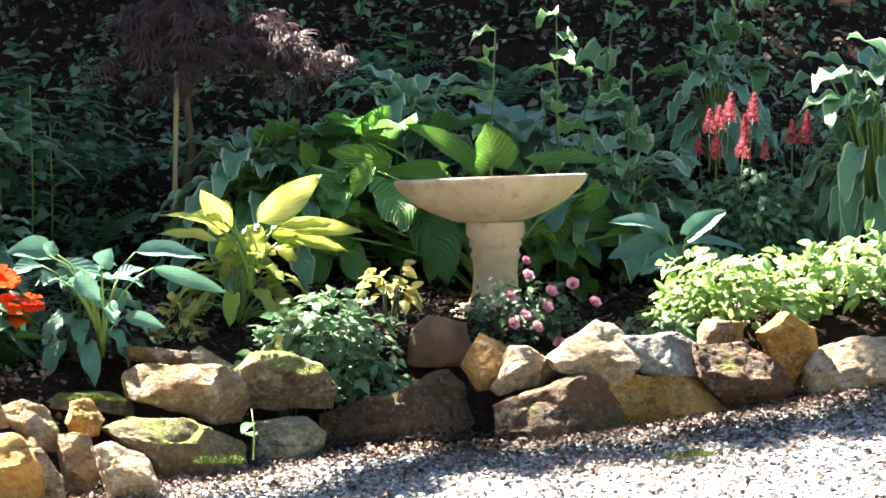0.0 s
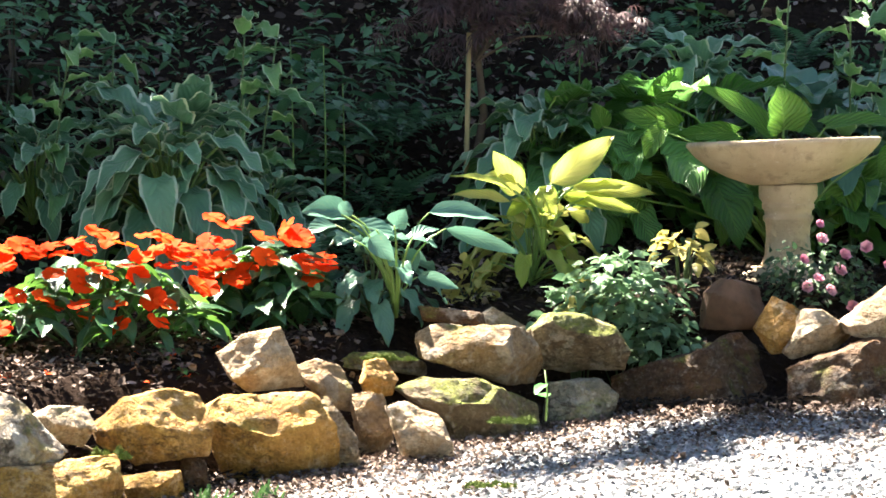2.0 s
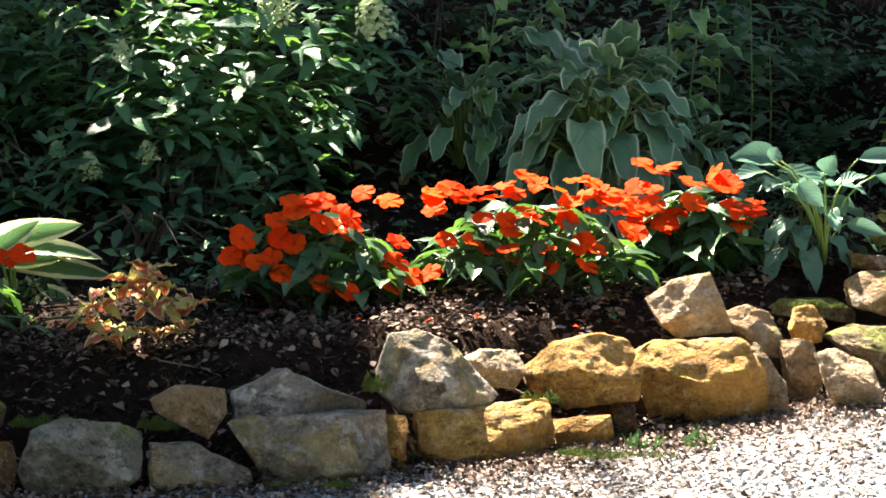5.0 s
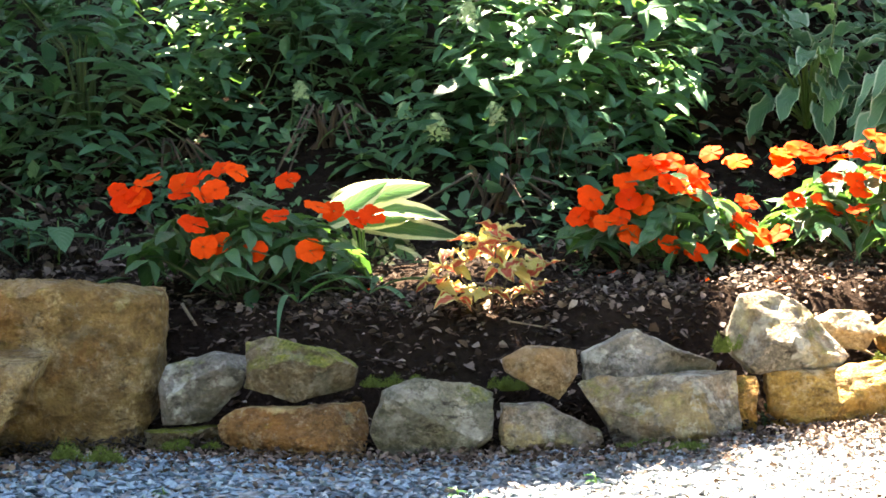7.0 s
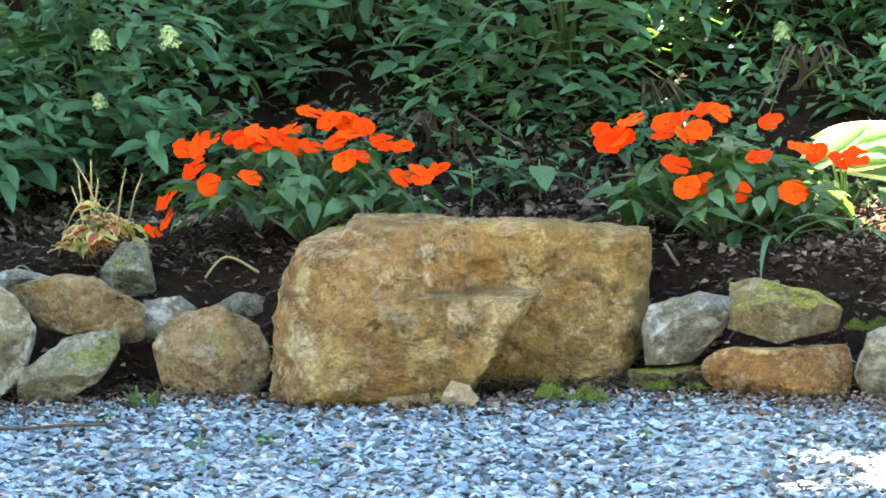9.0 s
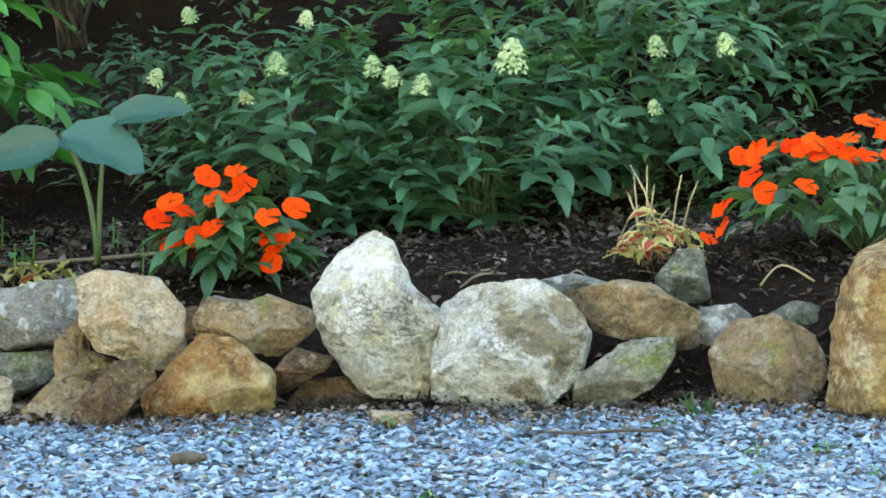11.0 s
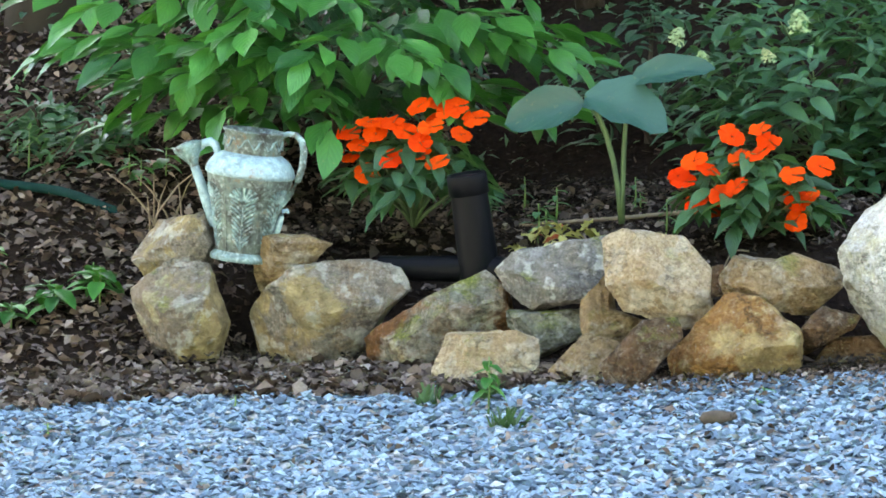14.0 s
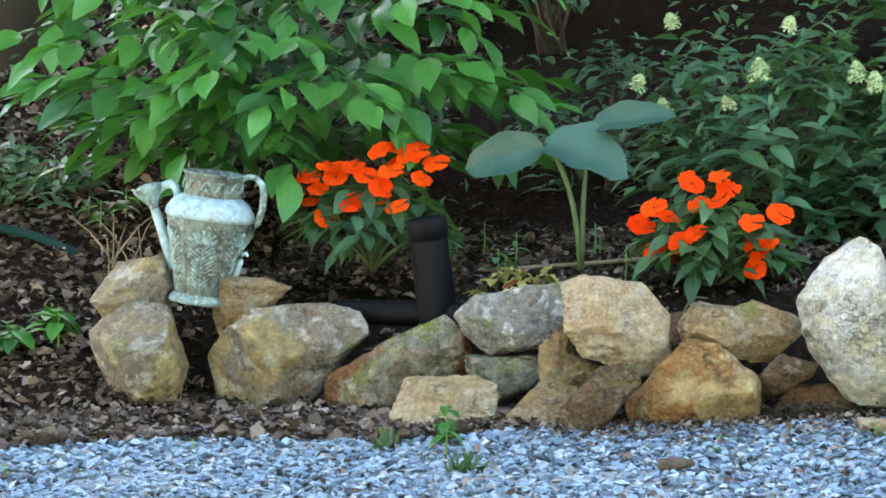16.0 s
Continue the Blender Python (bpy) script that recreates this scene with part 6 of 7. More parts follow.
# ---------------------------------------------------------------- watering can, pipe and hose
def watering_can(x, y, z):
    can = thing("watering_can", (x, y, z), "verdigris embossed metal watering can standing on rocks", "watering can")
    can.matrix_basis = can.matrix_basis @ Matrix.Scale(1.06, 4)
    lean = Matrix.Rotation(radians(7.0), 4, "Y")

    def side(h):
        return 0.062 + 0.040 * min(1.0, max(0.0, (h - 0.02) / 0.18)) ** 1.15

    wall = [(0.0, 0.016), (0.060, 0.017)] + [(side(h), h) for h in (0.02, 0.05, 0.08, 0.11, 0.14, 0.17, 0.20)] + [(0.100, 0.208), (0.06, 0.21), (0.0, 0.2)]
    part("body", lathe_mesh("body", wall, TARNISH, 56, 0.003), can, "", lean)
    part("foot", lathe_mesh("foot", [(0.0, 0.0), (0.074, 0.0), (0.074, 0.010), (0.066, 0.018), (0.060, 0.024), (0.0, 0.024)], VERDIGRIS, 48), can, "", lean)
    part("shoulder", lathe_mesh("shoulder", [(0.102, 0.202), (0.107, 0.206), (0.107, 0.212), (0.103, 0.224), (0.092, 0.240), (0.076, 0.252), (0.066, 0.257), (0.060, 0.257)], PALE_VERDIGRIS, 56), can, "smooth pale verdigris shoulder", lean)
    part("neck", lathe_mesh("neck", [(0.066, 0.252), (0.067, 0.260), (0.068, 0.280), (0.071, 0.303), (0.075, 0.306), (0.076, 0.310), (0.073, 0.312), (0.068, 0.308), (0.064, 0.28), (0.060, 0.24), (0.0, 0.235)], TARNISH, 48), can, "", lean)
    spout = [(-0.070, 0, 0.075), (-0.085, 0, 0.098), (-0.113, 0, 0.152), (-0.141, 0, 0.206)]
    part("spout", tube_mesh("spout", spout, [0.016, 0.0155, 0.0125, 0.0105], PALE_VERDIGRIS, 16), can, "", lean)
    cone = [(0.0105, -0.004), (0.012, 0.006), (0.020, 0.018), (0.031, 0.034), (0.035, 0.043), (0.036, 0.048), (0.033, 0.052), (0.018, 0.057), (0.0, 0.059)]
    part("rose", lathe_mesh("rose", cone, VERDIGRIS, 32), can, "", lean @ stand(-0.142, 0, 0.208, 0, 0, -0.48))
    arc = [(0.066, 0, 0.303), (0.084, 0, 0.313), (0.104, 0, 0.313), (0.120, 0, 0.300), (0.128, 0, 0.275), (0.128, 0, 0.240), (0.121, 0, 0.208), (0.108, 0, 0.178), (0.092, 0, 0.150), (0.082, 0, 0.134)]
    part("handle", tube_mesh("handle", arc, [0.006, 0.007, 0.0075, 0.008, 0.0085, 0.0085, 0.008, 0.0075, 0.007, 0.005], VERDIGRIS, 10), can, "", lean)
    curl = [(0.106, 0, 0.126), (0.102, 0, 0.133), (0.094, 0, 0.130), (0.089, 0, 0.115), (0.087, 0, 0.095), (0.081, 0, 0.070), (0.072, 0, 0.052)]
    part("handle_foot", tube_mesh("handle_foot", curl, [0.003, 0.005, 0.0065, 0.0075, 0.0075, 0.007, 0.005], PALE_VERDIGRIS, 10), can, "", lean)
    brace = [(-0.140, 0.012, 0.246), (-0.128, 0.012, 0.262), (-0.112, 0.012, 0.268), (-0.098, 0.012, 0.262), (-0.091, 0.010, 0.246), (-0.090, 0.006, 0.228)]
    part("brace", tube_mesh("brace", brace, [0.008, 0.010, 0.0105, 0.010, 0.009, 0.008], PALE_VERDIGRIS, 12), can, "", lean)

    def on_wall(a, h, proud=0.0):
        r = side(h) + proud
        return (r * math.cos(a), r * math.sin(a), h)

    # six pressed leaves round the sheet, each with a stem, slanting leaflets and a scalloped fan, seams between them
    for k in range(6):
        a = -1.32 + k * math.pi / 3
        rib = part("rib", tube_mesh("rib", [on_wall(a, 0.03 + 0.022 * i, -0.0005) for i in range(6)], [0.003, 0.0032, 0.0032, 0.003, 0.003, 0.003], VERDIGRIS, 8), can, "", lean)
        seam = [on_wall(a + math.pi / 6, 0.024 + 0.03 * i, -0.0012) for i in range(7)]
        part("seam", tube_mesh("seam", seam, 0.0028, TARNISH, 6), can, "", lean)
        for i in range(10):
            for way in (-1, 1):
                h = 0.030 + 0.0112 * i
                reach = 0.30 + 0.010 * i
                q = [on_wall(a + way * reach * f, h + 0.026 * f ** 0.8, -0.0006) for f in (0.08, 0.4, 0.75, 1.0)]
                part("leaflet", tube_mesh("leaflet", q, [0.0018, 0.0033, 0.0034, 0.0012], VERDIGRIS, 6), rib)
        for i in range(7):
            b = (i - 3) * 0.42
            q = [on_wall(a + 0.40 * f * math.sin(b), 0.146 + 0.036 * f * math.cos(b) ** 0.8, -0.0004) for f in (0.1, 0.55, 1.0)]
            part("fan_lobe", tube_mesh("fan_lobe", q, [0.0022, 0.0042, 0.0048], VERDIGRIS, 8), rib)
    for k in range(12):
        a = 2 * math.pi * k / 12
        q = [(0.0705 * math.cos(a + f * 0.25), 0.0705 * math.sin(a + f * 0.25), 0.281 + 0.012 * math.sin(f * 3.1)) for f in (-1, -0.6, -0.2, 0.2, 0.6, 1)]
        part("scroll", tube_mesh("scroll", q, [0.001, 0.0024, 0.0028, 0.0028, 0.0024, 0.001], VERDIGRIS, 6), can, "", lean)


watering_can(-3.65, 9.30, 0.75)


def drain_pipe(x, y, z):
    pipe = thing("drain_pipe", (x, y, z), "black plastic drain pipe with capped upright in the bed", "pipe")
    up = [(0.0, 0.0, -0.02), (-0.006, -0.004, 0.06), (-0.028, -0.012, 0.23)]
    part("upright", tube_mesh("upright", up, [0.050, 0.050, 0.046], BLACK_PLASTIC, 24), pipe)
    cap = lathe_mesh("cap", [(0.046, -0.035), (0.0505, -0.032), (0.0505, 0.014), (0.048, 0.019), (0.044, 0.019), (0.041, 0.014), (0.03, 0.013), (0.0, 0.013)], BLACK_PLASTIC, 32)
    part("cap", cap, pipe, "", stand(-0.0285, -0.0125, 0.235, 0, 0.10, -0.12))
    run = [(-0.26, 0.0, 0.012), (-0.12, 0.0, 0.014), (0.0, 0.0, 0.016), (0.09, -0.01, 0.01)]
    part("ground_run", tube_mesh("ground_run", run, [0.032, 0.032, 0.036, 0.036], BLACK_PLASTIC, 20), pipe)


drain_pipe(-3.03, 9.35, 0.72)


def curve_tube(name, label, category, pts, radius, mat, sides=8, steps=5, group=""):
    """A smooth tube through the points, resting where they lie."""
    p = [Vector(q) for q in pts]
    out = []
    for i in range(len(p) - 1):
        a, b, c, d = p[max(i - 1, 0)], p[i], p[i + 1], p[min(i + 2, len(p) - 1)]
        for k in range(steps):
            t = k / steps
            out.append(0.5 * ((2 * b) + (c - a) * t + (2 * a - 5 * b + 4 * c - d) * t * t + (3 * b - a - 3 * c + d) * t ** 3))
    out.append(p[-1])
    foot = out[0].copy()
    n = len(out)
    rad = [radius] * n
    return thing(name, foot, label, category, group, tube_mesh(name, [q - foot for q in out], rad, mat, sides))


def on_land(x, y, up):
    return (x, y, land_z(x, y) + up)


curve_tube("garden_hose", "dark green rubber garden hose lying on leaf litter", "hose",
           [on_land(-4.25, 9.92, 0.015), on_land(-4.30, 9.95, 0.02), on_land(-4.445, 10.04, 0.03), on_land(-4.57, 10.10, 0.03), on_land(-4.73, 10.15, 0.03), on_land(-4.84, 10.23, 0.03), on_land(-4.96, 10.40, 0.03), on_land(-5.15, 10.64, 0.03), on_land(-5.31, 10.90, 0.03), on_land(-5.40, 11.0, 0.03), on_land(-5.8, 11.25, 0.03)],
           0.0135, HOSE_GREEN, 12)


# ---------------------------------------------------------------- other plants
def maple(x, y):
    """A weeping laceleaf maple on a slim staked trunk, leaves in hanging threads."""
    z = land_z(x, y)
    tree = thing("laceleaf_maple", (x, y, z), "small weeping laceleaf maple with dark red threadlike leaves", "tree")
    top = 1.86 - z
    part("trunk", tube_mesh("trunk", [(0.02, 0.05, -0.03), (0.03, 0.05, 0.2), (0.06, 0.05, 0.38), (0.03, 0.04, top)], [0.017, 0.014, 0.012, 0.008], BARK, 8), tree)
    part("stake", tube_mesh("stake", [(0.0, 0, -0.03), (-0.003, 0, 0.25), (0.004, 0, top - 0.02)], 0.0075, STAKE, 6), tree, "slim bamboo stake")
    rnd = random.Random(61)
    clumps = [(Vector((0.36, -0.10, top - 0.02)), 0.075), (Vector((0.30, -0.12, top + 0.04)), 0.06), (Vector((0.42, -0.10, top + 0.0)), 0.06), (Vector((0.02, -0.10, top + 0.03)), 0.05)]
    for i in range(40):
        a, k = rnd.uniform(0, 6.3), math.sqrt(rnd.random())
        p = Vector((0.10 + 0.31 * k * math.cos(a), 0.03 + 0.18 * k * math.sin(a), top + 0.21 - 0.26 * k * k + rnd.uniform(-0.07, 0.07)))
        clumps.append((p, rnd.uniform(0.04, 0.075)))
    for p, r in clumps[::3]:
        part("limb", tube_mesh("limb", [(0.03, 0.04, top - 0.10), (0.03 + p.x * 0.3, p.y * 0.4, p.z * 0.98), tuple(p)], [0.0045, 0.003, 0.0012], BARK, 5), tree)
    # a leaf: seven arching threads
    vs, fs, us = [], [], []
    for k in range(7):
        yaw, l = (k - 3) * 0.42, (1.0, 0.95, 0.8, 0.55)[abs(k - 3)]
        for u, w in ((0.0, 0.012), (0.35, 0.034), (0.7, 0.03), (1.0, 0.004)):
            y, z = l * (u - 0.22 * u ** 3), l * (0.12 * u - 0.62 * u * u)
            for s in (-1, 1):
                vs.append((y * math.sin(yaw) + s * w * math.cos(yaw), y * math.cos(yaw) - s * w * math.sin(yaw), z))
                us.append((0.5 + 0.5 * s, u))
        for q in range(3):
            o = k * 8 + q * 2
            fs.append((o, o + 1, o + 3, o + 2))
    n = 720
    pts, rot_y = np.zeros((n, 3)), np.zeros(n)
    r2 = np.random.default_rng(61)
    for i in range(n):
        p, r = clumps[int(r2.integers(len(clumps)))]
        a, k = r2.uniform(0, 6.3), math.sqrt(r2.uniform(0, 1))
        pts[i] = (p.x + r * k * math.cos(a), p.y + r * k * math.sin(a), p.z + r * 0.6 * (1 - k * k) + r2.normal(0, 0.012))
        rot_y[i] = a - 1.57 + r2.normal(0, 0.6)
    me = scatter("crown", vs, fs, us, pts, turns(rot_y, r2.normal(-0.2, 0.4, n), r2.normal(0, 0.4, n)), r2.uniform(0.045, 0.085, n), LEAF["maple"], True)
    tagged(part("crown", me, tree), kind="stuff")


maple(3.0, 10.62)


def small_leaf_mound(name, label, category, x, y, radii, count, size, key, seed, lift=0.0, template=None, top_only=True):
    """A low mound of small leaves with a few stems, on the ground."""
    r2 = np.random.default_rng(seed)
    v, f, u = SMALL_LEAF if template is None else template
    z = land_z(x, y)
    plant = thing(name, (x, y, z), label, category)
    d = r2.normal(0, 1, (count, 3))
    d[:, 2] = np.abs(d[:, 2])
    d = d / np.linalg.norm(d, axis=1)[:, None] * (r2.uniform(0.25, 1.0, count)[:, None] ** 0.5)
    lump = np.array([noise.noise((a * 3 + seed, b * 3, c * 3)) for a, b, c in d])
    pts = d * np.array(radii) * (1 + 0.35 * lump[:, None]) + np.array([0, 0, lift])
    yaw = np.arctan2(d[:, 1], d[:, 0]) - 1.57 + r2.normal(0, 0.8, count)
    rot = turns(yaw, r2.normal(-0.15, 0.45, count), r2.normal(0, 0.4, count))
    me = scatter("foliage", v, f, u, pts, rot, r2.uniform(0.7, 1.25, count) * size, LEAF[key], True)
    me_ob = part("foliage", me, plant)
    tagged(me_ob, kind="stuff")
    for i in range(10):
        e = pts[int(r2.integers(count))]
        part("stem", tube_mesh("stem", [(e[0] * 0.2, e[1] * 0.2, -0.02), (e[0] * 0.6, e[1] * 0.6, e[2] * 0.6), tuple(e)], [0.003, 0.0025, 0.0015], DARK_STALK, 4), plant)
    return plant


small_leaf_mound("periwinkle", "trailing periwinkle mound with small grey-green leaves", "plant", 3.10, 9.56, (0.20, 0.14, 0.22), 800, 0.042, "vinca", 81, 0.10)
small_leaf_mound("periwinkle", "trailing periwinkle spilling over the mossy ledge", "plant", 3.20, 9.46, (0.11, 0.07, 0.08), 130, 0.042, "vinca", 82, 0.09)
small_leaf_mound("golden_foliage", "yellow-leaved annual above the periwinkle", "plant", 2.99, 9.55, (0.055, 0.05, 0.10), 60, 0.045, "gold_leaf", 83, 0.20)
small_leaf_mound("golden_foliage", "yellow-leaved annual beside the stump", "plant", 3.30, 9.66, (0.08, 0.05, 0.09), 46, 0.045, "gold_leaf", 84, 0.07)
small_leaf_mound("golden_foliage", "small dull yellow coleus in shade", "plant", 2.78, 9.85, (0.06, 0.05, 0.10), 70, 0.04, "gold_leaf", 85)
small_leaf_mound("lime_groundcover", "lime green groundcover spilling over rocks in full sun", "plant", 4.25, 9.60, (0.25, 0.17, 0.19), 620, 0.047, "lime", 86, 0.02)
small_leaf_mound("lime_groundcover", "sunlit lime green groundcover at the bed edge", "plant", 4.66, 9.68, (0.26, 0.18, 0.17), 620, 0.047, "lime", 87, 0.02)
small_leaf_mound("green_groundcover", "green groundcover between roses and lime foliage", "plant", 3.98, 9.52, (0.14, 0.10, 0.10), 260, 0.034, "vinca", 88)
AX, AY, AZ = 4.57, 10.20, 1.38
ASTILBE = small_leaf_mound("astilbe", "astilbe with upright red plumes over ferny grey-green leaves", "flowering plant", AX + 0.03, AY + 0.08, (0.27, 0.16, AZ + 0.18 - land_z(AX, AY + 0.08)), 2400, 0.036, "astilbe", 89, 0.0)


def plume_mesh(seed, h=0.072, w=0.042):
    r2 = np.random.default_rng(seed)
    n = 260
    k = r2.uniform(0, 1, n)
    a = r2.uniform(0, 6.3, n)
    r = w * 0.5 * (1 - k) ** 0.6 * r2.uniform(0.4, 1.1, n)
    pts = np.stack([r * np.cos(a), r * np.sin(a), k * h], -1)
    t = [(-0.4, 0, 0), (0, -0.3, 0.1), (0.4, 0, 0), (0, 0.6, 0.3)]
    return scatter("plume", t, [(0, 1, 2, 3)], [(0, 0.5), (0.5, 0), (1, 0.5), (0.5, 1)], pts, turns(a - 1.57, r2.uniform(0, 1, n), r2.normal(0, 0.3, n)), r2.uniform(0.006, 0.012, n), PETAL_RED)


PLUMES = [plume_mesh(k) for k in (1, 2)]
for i, (dx, dz) in enumerate([(-0.15, 0.24), (-0.10, 0.23), (-0.02, 0.23), (0.05, 0.23), (-0.09, 0.31), (-0.06, 0.33), (-0.01, 0.30), (0.13, 0.27), (0.17, 0.27), (0.18, 0.31), (-0.12, 0.30), (0.01, 0.33)]):
    s = 0.72 + 0.2 * (i % 3)
    plume = part("plume", PLUMES[i % 2], ASTILBE, "feathery red flower plume", stand(dx - 0.03, -0.08, AZ + dz - 0.02 - land_z(AX, AY + 0.08), 0, 0, 0.08 * (i % 3 - 1), s))
    part("stem", tube_mesh("stem", [(0, 0, 0.01), (0.004, 0.01, -0.12)], [0.0018, 0.0025], DARK_STALK, 4), plume)


def rose_bush(x, y):
    plant = small_leaf_mound("miniature_rose", "miniature rose bush with double pink blooms", "flowering plant", x, y, (0.165, 0.12, 0.17), 520, 0.026, "rose", 91)
    rnd = random.Random(91)
    bloom = []
    for k in range(2):
        vs, fs, us = [], [], []
        for ring, (n, r, tilt) in enumerate(((6, 0.020, 0.35), (5, 0.016, 0.8), (4, 0.011, 1.2), (3, 0.008, 1.45))):
            for i in range(n):
                v, f, u = blade(r, r * 1.3, "ovate", -0.5, 0.1, 0.05, 4, 4, 0, 0.3)
                a = 2 * math.pi * (i + 0.5 * ring) / n
                c, s = math.cos(a), math.sin(a)
                yy, zz = v[:, 1] * math.cos(tilt) - v[:, 2] * math.sin(tilt), v[:, 1] * math.sin(tilt) + v[:, 2] * math.cos(tilt)
                vs.append(np.stack([v[:, 0] * c - yy * s, v[:, 0] * s + yy * c, zz], 1))
                fs.append(f + (len(vs) - 1) * len(v))
                us.append(u)
        bloom.append(weld(mesh_from("bloom", np.vstack(vs), np.vstack(fs), PETAL_PINK, np.vstack(us)), 0.0012))
    for dx, dz in [(-0.07, 0.09), (-0.02, 0.14), (-0.03, 0.18), (0.10, 0.12), (0.16, 0.07), (0.00, 0.01), (0.06, -0.03), (0.03, 0.06), (-0.03, 0.04), (0.04, 0.10), (-0.06, 0.02)]:
        part("bloom", rnd.choice(bloom), plant, "double pink rose bloom", stand(dx, -0.11 + 0.02 * rnd.random(), dz + 0.02, rnd.uniform(-0.4, 0.4), rnd.uniform(0.7, 1.2), 0, rnd.uniform(0.7, 1.2)))


rose_bush(3.62, 9.53)

COLEUS_LEAF = [leaf_mesh("leaf", LEAF["coleus"], 0.062, 0.036, "ovate", d, 0.3, 0.14, 6, 4, d * 9) for d in (0.4, 0.9)]
COLEUS_PALE = [leaf_mesh("leaf", LEAF["gold_leaf"], 0.058, 0.032, "ovate", d, 0.3, 0.14, 6, 4, d * 9) for d in (0.4, 0.9)]


def coleus(label, x, y, width, height, count, seed, pale=0.35, scale=1.0):
    rnd = random.Random(seed)
    plant = thing("coleus", (x, y, land_z(x, y)), label, "plant")
    for i in range(count):
        a = i * 2.39996
        r = width * 0.5 * math.sqrt((i + 0.5) / count)
        p = (r * math.cos(a), r * math.sin(a) * 0.7, height * rnd.uniform(0.25, 1.0) * (1 - 0.4 * (r / width * 2) ** 2))
        if i % 4 == 0:
            part("stem", tube_mesh("stem", [(p[0] * 0.2, p[1] * 0.2, -0.01), (p[0] * 0.6, p[1] * 0.6, p[2] * 0.6), p], [0.003, 0.0022, 0.0016], BARK, 4), plant)
        for k in range(4):
            me = rnd.choice(COLEUS_PALE if rnd.random() < pale else COLEUS_LEAF)
            part("leaf", me, plant, "", stand(*p, a + k * 2.1 + rnd.uniform(-0.5, 0.5), rnd.uniform(-0.3, 0.6), rnd.uniform(-0.5, 0.5), scale * rnd.uniform(0.6, 1.1)))


coleus("red and yellow coleus, half shaded on mulch", 0.76, 9.0, 0.27, 0.20, 24, 93, 0.45, 1.2)
coleus("small wilting red-yellow coleus above the stones", -1.28, 9.42, 0.18, 0.15, 18, 94, 0.5)
coleus("sparse yellow-green coleus seedlings by the pipe", -2.88, 9.5, 0.22, 0.13, 16, 95, 0.8)


def strap_plant(x, y, count, seed):
    """Narrow arching leaves from one foot."""
    rnd = random.Random(seed)
    plant = thing("strap_leaved_plant", (x, y, land_z(x, y)), "narrow arching green leaves low on the mulch", "plant")
    blades = [leaf_mesh("leaf", LEAF["hydrangea"], 0.26, 0.018, "lance", d, 0.5, 0.0, 10, 2, 0.0) for d in (0.9, 1.3, 1.6)]
    for i in range(count):
        part("leaf", blades[i % 3], plant, "", stand(0, 0, 0.01, i * 6.283 / count + rnd.uniform(-0.3, 0.3), rnd.uniform(0.35, 0.8), rnd.uniform(-0.2, 0.2), rnd.uniform(0.7, 1.15)))


strap_plant(0.50, 9.25, 7, 801)
strap_plant(0.33, 9.2, 5, 802)


def stump(x, y, z):
    me = rock_mesh("stump", [(-0.075, -0.03), (-0.065, 0.07), (-0.02, 0.105), (0.03, 0.09), (0.065, 0.08), (0.08, 0.02), (0.085, -0.03)], 0.15, ROTTEN, 77, 1.6, 3)
    thing("stump", (x, y, z), "weathered brown rotting wood stump in the bed", "stump", "", me)


stump(3.38, 9.50, 1.09)


def dry_stems(label, x, y, width, height, count, seed, mat=TWIG, spread=0.3, thick=0.0022):
    """Dead upright stems, one mesh each."""
    rnd = random.Random(seed)
    plant = thing("dried_stems", (x, y, land_z(x, y)), label, "dead plant")
    for i in range(count):
        a = rnd.uniform(-0.5, 0.5) * width
        b = rnd.uniform(-0.08, 0.08)
        h = height * rnd.uniform(0.4, 1.0)
        l = rnd.gauss(0, spread) * h
        pts = [(a, b, -0.01), (a + l * 0.25, b, h * 0.4), (a + l * 0.6, b - 0.01, h * 0.75), (a + l, b - 0.02, h)]
        part("stem", tube_mesh("stem", pts, [thick, thick, thick * 0.8, thick * 0.5], mat, 4), plant)


dry_stems("brown dried stems hanging beneath the hydrangea", 1.02, 10.10, 0.34, 0.24, 60, 96, BARK, 0.22, 0.0013)
dry_stems("dry brown grassy stems behind the boulder", -0.18, 10.0, 0.42, 0.14, 40, 97, BARK, 0.5, 0.0013)
dry_stems("withered tan grass blades by the coleus", -1.34, 9.6, 0.16, 0.24, 14, 98, STAKE, 0.3, 0.003)
dry_stems("bare twigs beside the watering can", -4.05, 9.75, 0.2, 0.25, 9, 99, TWIG, 0.5, 0.003)


